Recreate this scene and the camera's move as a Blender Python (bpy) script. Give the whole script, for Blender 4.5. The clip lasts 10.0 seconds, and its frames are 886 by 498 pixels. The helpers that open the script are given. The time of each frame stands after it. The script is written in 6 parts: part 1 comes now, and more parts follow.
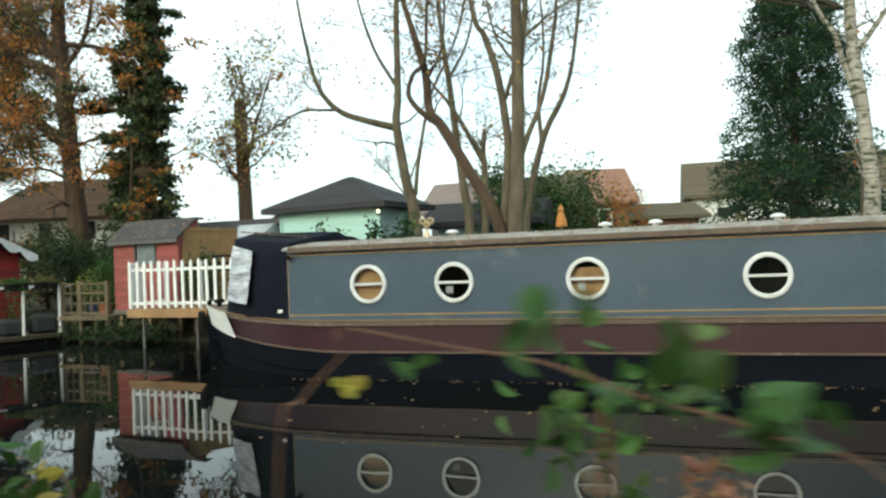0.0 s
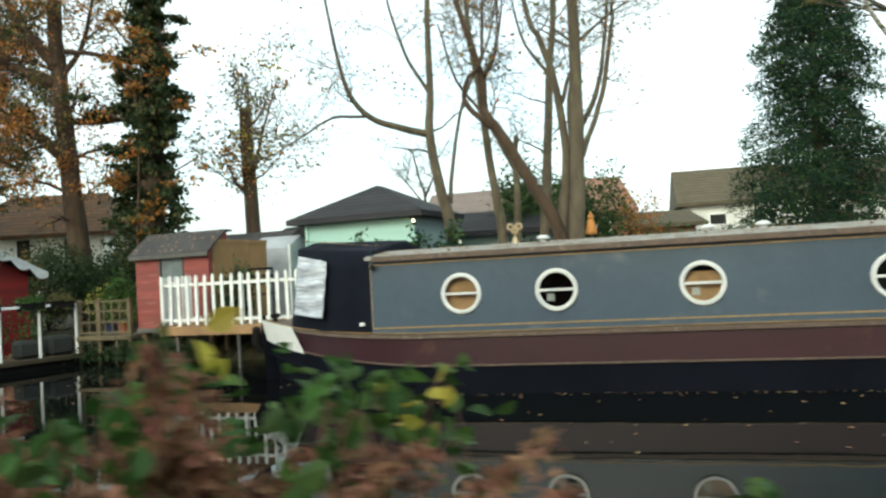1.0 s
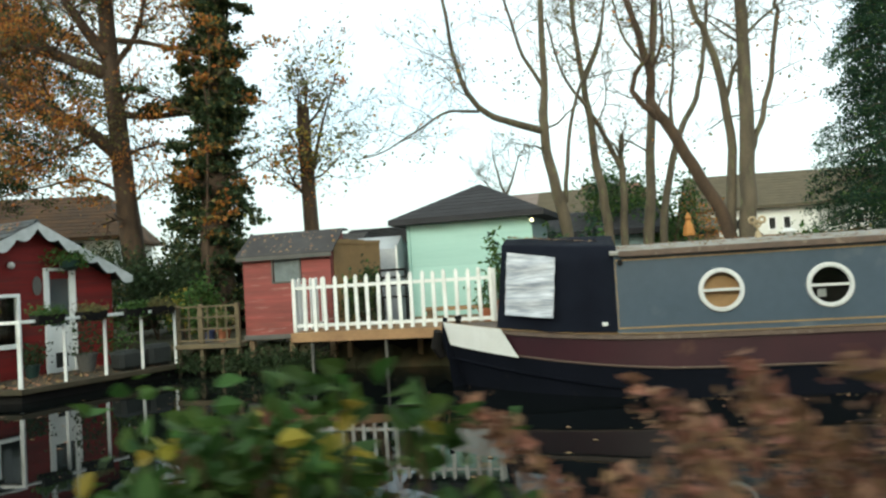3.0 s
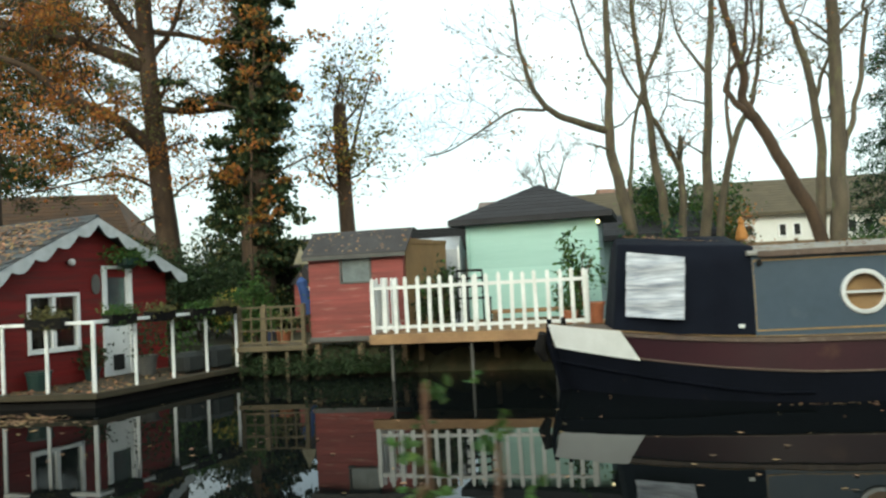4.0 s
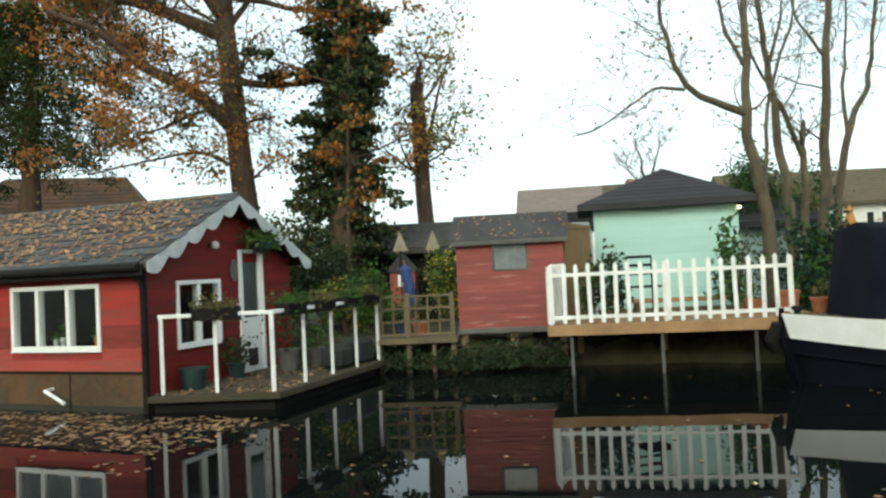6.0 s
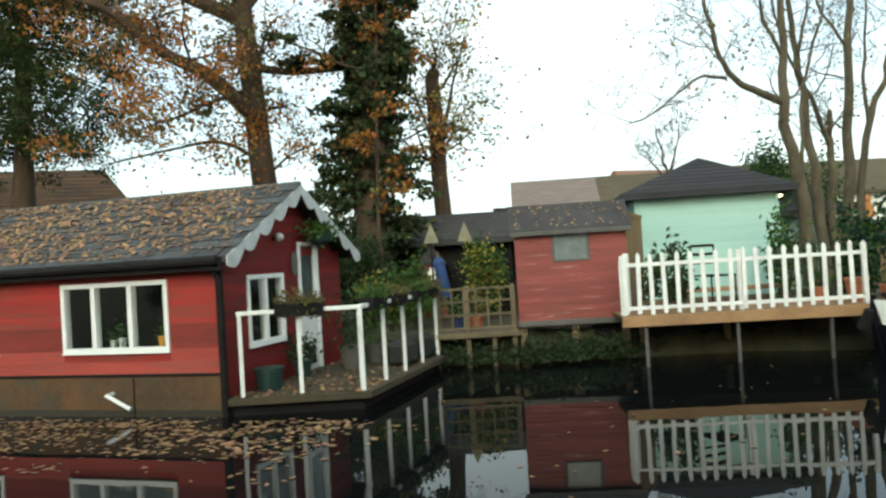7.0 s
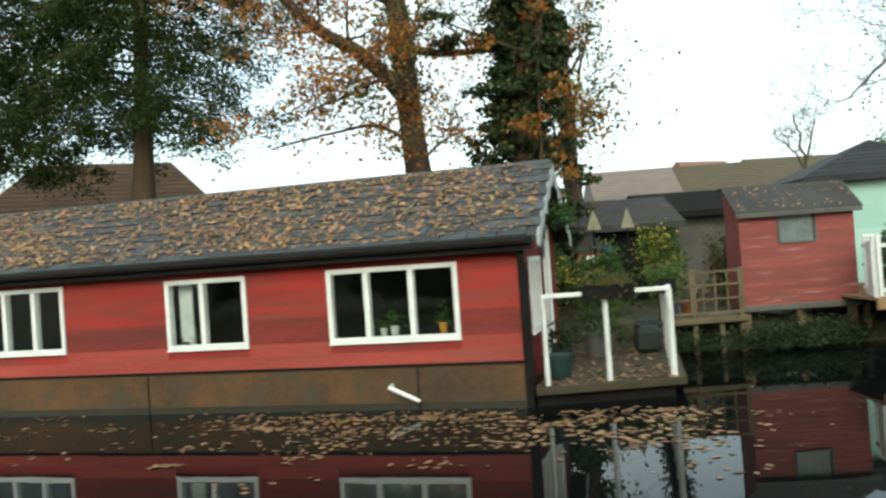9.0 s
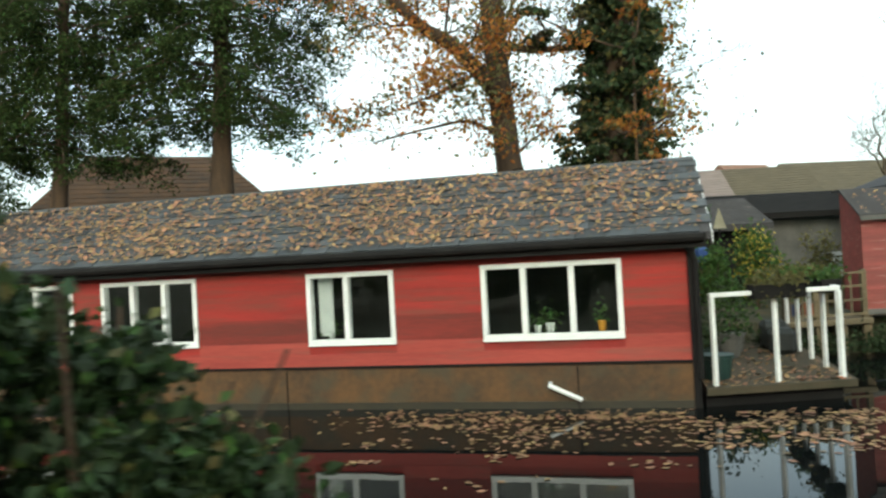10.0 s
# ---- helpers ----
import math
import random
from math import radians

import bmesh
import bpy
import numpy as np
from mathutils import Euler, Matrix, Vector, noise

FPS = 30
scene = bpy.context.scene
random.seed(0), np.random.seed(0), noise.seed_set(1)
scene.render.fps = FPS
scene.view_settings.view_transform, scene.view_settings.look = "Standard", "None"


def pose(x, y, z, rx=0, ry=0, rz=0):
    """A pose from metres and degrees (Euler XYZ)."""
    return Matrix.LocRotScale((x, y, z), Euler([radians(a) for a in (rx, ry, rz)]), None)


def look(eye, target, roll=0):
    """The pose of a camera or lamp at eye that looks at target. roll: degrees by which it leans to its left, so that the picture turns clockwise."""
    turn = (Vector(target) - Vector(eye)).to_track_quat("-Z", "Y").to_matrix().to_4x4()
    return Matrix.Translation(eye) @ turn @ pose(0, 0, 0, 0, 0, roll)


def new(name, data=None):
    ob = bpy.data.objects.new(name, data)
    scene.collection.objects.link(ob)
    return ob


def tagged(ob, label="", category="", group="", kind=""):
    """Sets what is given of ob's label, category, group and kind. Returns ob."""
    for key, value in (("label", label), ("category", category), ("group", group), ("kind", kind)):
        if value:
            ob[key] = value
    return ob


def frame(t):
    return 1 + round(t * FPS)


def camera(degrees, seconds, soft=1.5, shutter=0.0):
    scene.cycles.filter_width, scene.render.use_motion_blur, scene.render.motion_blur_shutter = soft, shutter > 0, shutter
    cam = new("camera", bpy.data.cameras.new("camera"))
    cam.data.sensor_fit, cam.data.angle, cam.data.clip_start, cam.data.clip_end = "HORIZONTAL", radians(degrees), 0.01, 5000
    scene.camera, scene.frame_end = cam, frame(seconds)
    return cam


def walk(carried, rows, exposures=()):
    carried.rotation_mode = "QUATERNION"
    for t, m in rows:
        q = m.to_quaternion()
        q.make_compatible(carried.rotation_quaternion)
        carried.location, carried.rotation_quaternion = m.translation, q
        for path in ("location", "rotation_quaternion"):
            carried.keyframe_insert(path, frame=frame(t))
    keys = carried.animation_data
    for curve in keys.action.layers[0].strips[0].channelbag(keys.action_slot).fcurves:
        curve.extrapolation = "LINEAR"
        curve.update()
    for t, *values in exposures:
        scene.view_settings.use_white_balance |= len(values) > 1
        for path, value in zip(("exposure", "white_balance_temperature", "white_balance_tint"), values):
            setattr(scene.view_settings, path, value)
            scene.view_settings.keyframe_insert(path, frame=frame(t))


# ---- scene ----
cam = camera(59.9, 10.0, soft=2.4, shutter=0.4)
# seconds, place, yaw, pitch, roll
PATH = [
    (0.0, 0.000, 0.000, 1.347, -0.00, 0.68, 2.19),
    (0.5, -0.764, 0.246, 1.350, -3.06, 0.74, 1.03),
    (1.0, -1.545, 0.470, 1.353, -3.34, 1.53, 3.19),
    (1.5, -2.363, 0.699, 1.357, -3.44, 2.06, 2.99),
    (2.0, -3.185, 0.942, 1.364, -7.43, 1.81, 3.69),
    (2.5, -4.007, 1.198, 1.377, -6.53, 1.99, 3.19),
    (3.0, -4.838, 1.454, 1.391, -8.39, 2.01, 3.42),
    (4.5, -7.205, 2.445, 1.425, -12.59, 2.24, 3.63),
    (5.0, -7.955, 2.862, 1.441, -15.53, 1.29, 4.95),
    (5.5, -8.701, 3.270, 1.464, -14.14, 1.70, 3.01),
    (7.0, -10.956, 4.533, 1.539, -19.60, 0.89, 3.42),
    (7.5, -11.713, 4.986, 1.551, -21.35, 2.45, 4.41),
    (8.0, -12.508, 5.430, 1.551, -22.91, 0.95, 3.41),
    (8.5, -13.305, 5.868, 1.553, -23.00, 2.14, 2.55),
    (9.0, -14.096, 6.269, 1.559, -22.07, 0.70, 4.02),
    (9.5, -14.888, 6.676, 1.581, -22.06, 1.27, 3.34),
    (10.0, -15.646, 7.072, 1.609, -22.60, 0.73, 3.14),
]
walk(cam, [(t, pose(x, y, z, 90 + pitch, roll, yaw)) for t, x, y, z, yaw, pitch, roll in PATH], [(0.0, 1.28, 6200, -7), (1.5, 1.26, 6200, -7), (3.0, 1.14, 6200, -7), (5.5, 1.1, 6200, -7), (8.5, 1.14, 6200, -7), (10.0, 1.26, 6200, -7)])

# ---- sky and sun: a bright overcast afternoon ----
world = bpy.data.worlds.new("sky")
scene.world = world
world.use_nodes = True
wn = world.node_tree.nodes
sky = wn.new("ShaderNodeTexSky")
sky.sky_type = "NISHITA"
sky.sun_disc = False
sky.sun_elevation, sky.sun_rotation = radians(26), radians(211)
sky.air_density, sky.dust_density, sky.ozone_density = 1.0, 4.4, 0.4
wn["Background"].inputs["Strength"].default_value = 0.15
# thin high cloud whitens the clear sky
veil = wn.new("ShaderNodeMix")
veil.data_type = "RGBA"
cloud = wn.new("ShaderNodeTexNoise")
cloud.inputs["Scale"].default_value, cloud.inputs["Detail"].default_value = 2.2, 4
cover = wn.new("ShaderNodeMapRange")
cover.inputs[1].default_value, cover.inputs[2].default_value, cover.inputs[3].default_value, cover.inputs[4].default_value = 0.35, 0.6, 0.45, 0.85
world.node_tree.links.new(cloud.outputs["Fac"], cover.inputs[0])
world.node_tree.links.new(cover.outputs[0], veil.inputs[0])
world.node_tree.links.new(sky.outputs[0], veil.inputs[6])
veil.inputs[7].default_value = (4.7, 4.75, 4.8, 1)
world.node_tree.links.new(veil.outputs[2], wn["Background"].inputs["Color"])
sun_data = bpy.data.lights.new("sun", "SUN")
sun_data.energy, sun_data.angle, sun_data.color = 0.5, radians(14), (1.0, 0.93, 0.84)
sun = new("sun", sun_data)
sun.matrix_world = look((-5.15, -8.57, 4.9), (0, 0, 0))

# ---- materials ----
MATS = {}


def mat(name, a, b=None, rough=0.7, metal=0.0, scale=4.0, fine=40.0, bump=0.2, stretch=(1, 1, 1), spec=0.5, vary=0.0, stain=None, stain_at=(0.55, 0.7), island=False, trans=0.0):
    """A surface with coarse and fine variation from colour a to b, an optional stain colour, and relief."""
    if name in MATS:
        return MATS[name]
    m = bpy.data.materials.new(name)
    m.use_nodes = True
    n, l = m.node_tree.nodes, m.node_tree.links
    p = n["Principled BSDF"]
    b = b or tuple(c * 0.7 for c in a)
    tc = n.new("ShaderNodeTexCoord")
    mp = n.new("ShaderNodeMapping")
    mp.inputs["Scale"].default_value = stretch
    l.new(tc.outputs["Object"], mp.inputs["Vector"])
    info = n.new("ShaderNodeObjectInfo")
    off = n.new("ShaderNodeVectorMath")
    off.operation = "MULTIPLY_ADD"
    l.new(info.outputs["Random"], off.inputs[0])
    off.inputs[1].default_value = (17, 31, 23)
    l.new(mp.outputs[0], off.inputs[2])
    big, small = n.new("ShaderNodeTexNoise"), n.new("ShaderNodeTexNoise")
    big.inputs["Scale"].default_value, small.inputs["Scale"].default_value = scale, fine
    big.inputs["Detail"].default_value, small.inputs["Detail"].default_value = 5, 3
    for t in (big, small):
        l.new(off.outputs[0], t.inputs["Vector"])
    add = n.new("ShaderNodeMath")
    add.operation = "MULTIPLY_ADD"
    l.new(small.outputs["Fac"], add.inputs[0])
    add.inputs[1].default_value = 0.45
    l.new(big.outputs["Fac"], add.inputs[2])
    ramp = n.new("ShaderNodeMapRange")
    ramp.inputs[1].default_value, ramp.inputs[2].default_value = 0.5, 0.95
    l.new(add.outputs[0], ramp.inputs[0])
    mix = n.new("ShaderNodeMix")
    mix.data_type = "RGBA"
    l.new(ramp.outputs[0], mix.inputs[0])
    mix.inputs[6].default_value, mix.inputs[7].default_value = (*a, 1), (*b, 1)
    col = mix.outputs[2]
    if stain:
        sn = n.new("ShaderNodeTexNoise")
        sn.inputs["Scale"].default_value, sn.inputs["Detail"].default_value = scale * 1.7, 8
        l.new(off.outputs[0], sn.inputs["Vector"])
        sr = n.new("ShaderNodeMapRange")
        sr.inputs[1].default_value, sr.inputs[2].default_value = stain_at
        l.new(sn.outputs["Fac"], sr.inputs[0])
        sm = n.new("ShaderNodeMix")
        sm.data_type = "RGBA"
        l.new(sr.outputs[0], sm.inputs[0])
        l.new(col, sm.inputs[6])
        sm.inputs[7].default_value = (*stain, 1)
        col = sm.outputs[2]
    if vary:
        hsv = n.new("ShaderNodeHueSaturation")
        vr = n.new("ShaderNodeMapRange")
        vr.inputs[3].default_value, vr.inputs[4].default_value = 1 - vary, 1 + vary
        if island:
            geo = n.new("ShaderNodeNewGeometry")
            l.new(geo.outputs["Random Per Island"], vr.inputs[0])
            hr = n.new("ShaderNodeMapRange")
            hr.inputs[3].default_value, hr.inputs[4].default_value = 0.5 - vary * 0.06, 0.5 + vary * 0.06
            sn2 = n.new("ShaderNodeMath")
            sn2.operation = "FRACT"
            m7 = n.new("ShaderNodeMath")
            m7.operation = "MULTIPLY"
            m7.inputs[1].default_value = 7.3
            l.new(geo.outputs["Random Per Island"], m7.inputs[0])
            l.new(m7.outputs[0], sn2.inputs[0])
            l.new(sn2.outputs[0], hr.inputs[0])
            l.new(hr.outputs[0], hsv.inputs["Hue"])
        else:
            l.new(info.outputs["Random"], vr.inputs[0])
        l.new(vr.outputs[0], hsv.inputs["Value"])
        l.new(col, hsv.inputs["Color"])
        col = hsv.outputs[0]
    l.new(col, p.inputs["Base Color"])
    p.inputs["Roughness"].default_value, p.inputs["Metallic"].default_value = rough, metal
    p.inputs["Specular IOR Level"].default_value = spec
    if bump:
        bp = n.new("ShaderNodeBump")
        bp.inputs["Strength"].default_value, bp.inputs["Distance"].default_value = bump, 0.01
        l.new(add.outputs[0], bp.inputs["Height"])
        l.new(bp.outputs[0], p.inputs["Normal"])
    if trans:
        tr = n.new("ShaderNodeBsdfTranslucent")
        l.new(col, tr.inputs["Color"])
        ms = n.new("ShaderNodeMixShader")
        ms.inputs[0].default_value = trans
        l.new(p.outputs[0], ms.inputs[1])
        l.new(tr.outputs[0], ms.inputs[2])
        l.new(ms.outputs[0], n["Material Output"].inputs["Surface"])
    MATS[name] = m
    return m


def glass_mat():
    if "glass" in MATS:
        return MATS["glass"]
    m = bpy.data.materials.new("window_glass")
    m.use_nodes = True
    p = m.node_tree.nodes["Principled BSDF"]
    p.inputs["Base Color"].default_value = (0.8, 0.86, 0.84, 1)
    p.inputs["Roughness"].default_value = 0.03
    p.inputs["Transmission Weight"].default_value = 1.0
    p.inputs["IOR"].default_value = 1.5
    MATS["glass"] = m
    return m


def water_mat():
    m = bpy.data.materials.new("canal_water")
    m.use_nodes = True
    n, l = m.node_tree.nodes, m.node_tree.links
    p = n["Principled BSDF"]
    p.inputs["Base Color"].default_value = (0.004, 0.005, 0.005, 1)
    p.inputs["Roughness"].default_value = 0.015
    p.inputs["IOR"].default_value = 1.21
    tc = n.new("ShaderNodeTexCoord")
    big, small = n.new("ShaderNodeTexNoise"), n.new("ShaderNodeTexNoise")
    big.inputs["Scale"].default_value, small.inputs["Scale"].default_value = 0.9, 6.0
    for t in (big, small):
        t.inputs["Detail"].default_value = 2
        l.new(tc.outputs["Object"], t.inputs["Vector"])
    add = n.new("ShaderNodeMath")
    add.operation = "MULTIPLY_ADD"
    l.new(small.outputs["Fac"], add.inputs[0])
    add.inputs[1].default_value = 0.08
    l.new(big.outputs["Fac"], add.inputs[2])
    bp = n.new("ShaderNodeBump")
    bp.inputs["Strength"].default_value, bp.inputs["Distance"].default_value = 0.12, 0.02
    l.new(add.outputs[0], bp.inputs["Height"])
    l.new(bp.outputs[0], p.inputs["Normal"])
    return m


WHITE = mat("white_paint", (0.78, 0.79, 0.78), (0.6, 0.61, 0.58), rough=0.5, scale=3, fine=30, bump=0.08, stain=(0.36, 0.36, 0.28), stain_at=(0.62, 0.85))
UPVC = mat("white_upvc", (0.8, 0.81, 0.8), (0.7, 0.71, 0.69), rough=0.35, bump=0.03)
RED = mat("red_boards", (0.34, 0.03, 0.024), (0.215, 0.026, 0.022), rough=0.75, spec=0.25, scale=1.1, fine=14, bump=0.25, stretch=(0.6, 6, 6), vary=0.07, stain=(0.17, 0.05, 0.036), stain_at=(0.44, 0.75))
# Half of RED: unfaded paint, with the gable's shade put into the colour.
REDSHADED = mat("shaded_red_boards", (0.175, 0.013, 0.012), (0.11, 0.011, 0.01), rough=0.7, spec=0.25, scale=1.3, fine=16, bump=0.25, stretch=(0.6, 6, 6), vary=0.1, stain=(0.07, 0.02, 0.016), stain_at=(0.5, 0.78))
REDFADED = mat("sun_faded_red_boards", (0.36, 0.068, 0.052), (0.24, 0.045, 0.037), rough=0.8, spec=0.2, scale=1.1, fine=14, bump=0.25, stretch=(0.6, 6, 6), vary=0.07, stain=(0.2, 0.07, 0.055), stain_at=(0.5, 0.75))
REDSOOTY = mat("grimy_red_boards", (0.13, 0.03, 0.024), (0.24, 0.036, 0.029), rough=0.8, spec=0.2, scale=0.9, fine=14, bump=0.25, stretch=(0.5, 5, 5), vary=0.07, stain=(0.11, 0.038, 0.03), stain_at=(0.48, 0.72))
SHEDWORN = mat("worn_red_boards", (0.25, 0.06, 0.05), (0.16, 0.05, 0.042), rough=0.85, scale=2.6, fine=24, bump=0.4, stretch=(0.7, 5, 5), vary=0.1, stain=(0.34, 0.24, 0.2), stain_at=(0.58, 0.76))
SHEDRED = mat("faded_red_boards", (0.25, 0.058, 0.05), (0.165, 0.046, 0.04), rough=0.8, scale=2.2, fine=20, bump=0.3, stretch=(0.6, 6, 6), vary=0.08, stain=(0.36, 0.22, 0.17), stain_at=(0.6, 0.85))
PLINTH = mat("rusty_hull_plinth", (0.115, 0.054, 0.015), (0.042, 0.024, 0.01), rough=0.75, scale=1.6, fine=18, bump=0.3, stain=(0.05, 0.042, 0.024), stain_at=(0.5, 0.7))
SLATE = mat("roof_slate", (0.062, 0.07, 0.078), (0.036, 0.041, 0.045), rough=0.7, scale=5, fine=50, bump=0.3, vary=0.3, stain=(0.075, 0.075, 0.05), stain_at=(0.6, 0.8))
FELT = mat("roof_felt", (0.05, 0.047, 0.048), (0.03, 0.028, 0.029), rough=0.9, scale=3, fine=90, bump=0.5, stain=(0.13, 0.12, 0.1), stain_at=(0.6, 0.8))
SHINGLE = mat("dark_shingles", (0.027, 0.027, 0.032), (0.017, 0.017, 0.020), rough=0.85, scale=3, fine=60, bump=0.4, vary=0.25)
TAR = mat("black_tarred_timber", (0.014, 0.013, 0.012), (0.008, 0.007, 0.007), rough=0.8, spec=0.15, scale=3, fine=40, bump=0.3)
GREYTRIM = mat("grey_white_trim", (0.5, 0.52, 0.53), (0.36, 0.38, 0.38), rough=0.65, scale=6, fine=50, bump=0.15)
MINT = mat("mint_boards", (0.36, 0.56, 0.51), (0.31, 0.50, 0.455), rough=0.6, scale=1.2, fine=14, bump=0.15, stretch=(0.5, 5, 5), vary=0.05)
# Blue-grey: garden room's own tone, and mint greyed to hold side-wall shade.
BLUEGREY = mat("blue_grey_and_shaded_mint_boards", (0.30, 0.40, 0.40), (0.24, 0.33, 0.34), rough=0.65, scale=1.2, fine=14, bump=0.15, vary=0.05)
TIMBER = mat("weathered_timber", (0.23, 0.16, 0.09), (0.13, 0.09, 0.055), rough=0.85, scale=3, fine=30, bump=0.4, stretch=(1, 1, 1), vary=0.2)
NEWTIMBER = mat("fresh_timber", (0.30, 0.18, 0.085), (0.2, 0.115, 0.055), rough=0.75, scale=2, fine=25, bump=0.25, vary=0.12)
PLY = mat("brown_plywood", (0.21, 0.13, 0.055), (0.15, 0.095, 0.04), rough=0.8, scale=2, fine=20, bump=0.2)
GREYWOOD = mat("grey_wood", (0.12, 0.115, 0.105), (0.07, 0.068, 0.064), rough=0.9, scale=2.5, fine=30, bump=0.4, vary=0.2)
HULLBLACK = mat("hull_blacking", (0.005, 0.006, 0.011), (0.003, 0.004, 0.007), rough=0.8, spec=0.08, scale=2.5, fine=30, bump=0.15, stain=(0.02, 0.018, 0.017), stain_at=(0.66, 0.85))
MAROON = mat("maroon_paint", (0.037, 0.0095, 0.0145), (0.026, 0.0078, 0.012), rough=0.4, scale=2, fine=25, bump=0.06, stain=(0.09, 0.045, 0.03), stain_at=(0.64, 0.85))
CABIN = mat("slate_blue_paint", (0.07, 0.096, 0.126), (0.056, 0.079, 0.105), rough=0.25, scale=1.6, fine=12, bump=0.05, stain=(0.16, 0.18, 0.19), stain_at=(0.62, 0.95))
GOLD = mat("gold_line", (0.34, 0.22, 0.085), (0.2, 0.125, 0.055), rough=0.5, scale=8, bump=0.1)
RUST = mat("rusty_rail", (0.12, 0.08, 0.056), (0.07, 0.05, 0.038), rough=0.7, scale=7, fine=60, bump=0.3, stain=(0.2, 0.16, 0.12), stain_at=(0.58, 0.75))
ROOFPAINT = mat("dirty_roof_paint", (0.30, 0.29, 0.26), (0.19, 0.18, 0.16), rough=0.8, scale=4, fine=60, bump=0.3, stain=(0.14, 0.1, 0.06), stain_at=(0.5, 0.7))
BRASS = mat("tarnished_brass", (0.45, 0.36, 0.22), (0.3, 0.23, 0.14), rough=0.35, metal=0.7, bump=0.05)
CHROME = mat("dull_chrome", (0.72, 0.73, 0.72), (0.55, 0.56, 0.55), rough=0.3, metal=0.15, bump=0.04)
CANVAS = mat("black_canvas", (0.007, 0.009, 0.016), (0.004, 0.005, 0.010), rough=0.9, spec=0.12, scale=3, fine=120, bump=0.4)
# Stretched grey bands put the shade between the folds into the colour.
PLASTIC = mat("plastic_with_fold_shade", (0.62, 0.64, 0.68), (0.2, 0.22, 0.26), rough=0.22, scale=4.5, fine=11, bump=0.9, stretch=(0.5, 0.5, 4.5))
# Near-black: indoor darkness put into the colour; also used for the cat flap.
DARK = mat("unlit_interior_black", (0.02, 0.02, 0.018), (0.012, 0.012, 0.011), rough=0.9, bump=0)
CURTAIN = mat("tan_curtain", (0.5, 0.3, 0.15), (0.36, 0.21, 0.1), rough=0.9, scale=6, fine=20, bump=0.2)
NET = mat("pale_net_curtain", (0.6, 0.6, 0.58), (0.42, 0.42, 0.41), rough=0.9, scale=5, fine=20, bump=0.2)
GROUND = mat("garden_earth", (0.05, 0.042, 0.02), (0.026, 0.03, 0.013), rough=0.95, scale=1.2, fine=16, bump=0.6, stain=(0.085, 0.055, 0.026), stain_at=(0.55, 0.72))
BARK = mat("brown_bark", (0.078, 0.048, 0.027), (0.038, 0.025, 0.016), rough=0.95, scale=5, fine=40, bump=0.7, stretch=(2, 2, 0.6))
PALEBARK = mat("grey_olive_bark", (0.105, 0.084, 0.055), (0.055, 0.044, 0.03), rough=0.95, scale=4, fine=34, bump=0.5, stretch=(2, 2, 0.6), stain=(0.12, 0.13, 0.06), stain_at=(0.55, 0.75))
BIRCH = mat("birch_bark", (0.36, 0.34, 0.3), (0.15, 0.13, 0.1), rough=0.9, scale=4, fine=20, bump=0.4, stretch=(1, 1, 3), stain=(0.05, 0.06, 0.03), stain_at=(0.52, 0.6))
LEAF_ORANGE = mat("orange_leaf", (0.45, 0.19, 0.032), (0.26, 0.105, 0.026), rough=0.7, scale=9, fine=30, bump=0, vary=0.3, island=True, trans=0.5)
LEAF_OLIVE = mat("olive_leaf", (0.13, 0.12, 0.035), (0.09, 0.08, 0.025), rough=0.7, scale=9, fine=30, bump=0, vary=0.4, island=True, trans=0.35)
LEAF_DARK = mat("ivy_leaf", (0.034, 0.054, 0.020), (0.02, 0.034, 0.014), rough=0.6, spec=0.2, scale=9, fine=30, bump=0, vary=0.4, island=True, trans=0.15)
LEAF_CONIFER = mat("conifer_needles", (0.026, 0.056, 0.032), (0.014, 0.033, 0.02), rough=0.7, spec=0.12, scale=3, fine=30, bump=0, vary=0.4, island=True, trans=0.12)
LEAF_YEW = mat("olive_conifer_needles", (0.044, 0.064, 0.018), (0.02, 0.032, 0.01), rough=0.7, spec=0.12, scale=3, fine=30, bump=0, vary=0.4, island=True, trans=0.15)
LEAF_GREEN = mat("green_leaf", (0.068, 0.125, 0.026), (0.04, 0.08, 0.02), rough=0.6, spec=0.25, scale=9, fine=30, bump=0, vary=0.4, island=True, trans=0.3)
LEAF_YELLOW = mat("yellow_leaf", (0.46, 0.36, 0.05), (0.3, 0.26, 0.045), rough=0.6, scale=9, fine=30, bump=0, vary=0.3, island=True, trans=0.4)
BRACKEN = mat("dead_bracken", (0.30, 0.155, 0.09), (0.16, 0.08, 0.048), rough=0.9, scale=5, fine=30, bump=0, vary=0.4, island=True, trans=0.25)
CANE = mat("bramble_cane", (0.17, 0.09, 0.05), (0.1, 0.05, 0.03), rough=0.8, scale=6, fine=40, bump=0.1)
FALLEN = mat("fallen_leaf", (0.3, 0.18, 0.085), (0.15, 0.08, 0.038), rough=0.75, scale=9, fine=30, bump=0, vary=0.45, island=True)
TERRACOTTA = mat("terracotta", (0.42, 0.15, 0.07), (0.3, 0.11, 0.055), rough=0.85, scale=6, bump=0.2)
GREENPLASTIC = mat("dark_green_plastic", (0.014, 0.04, 0.034), (0.01, 0.028, 0.025), rough=0.45, bump=0.05)
BLUECLOTH = mat("blue_cloth", (0.03, 0.07, 0.22), (0.02, 0.045, 0.14), rough=0.8, scale=6, bump=0.3)
TILEBROWN = mat("brown_roof_tiles", (0.098, 0.08, 0.048), (0.068, 0.056, 0.034), rough=0.85, scale=2, fine=20, bump=0.3)
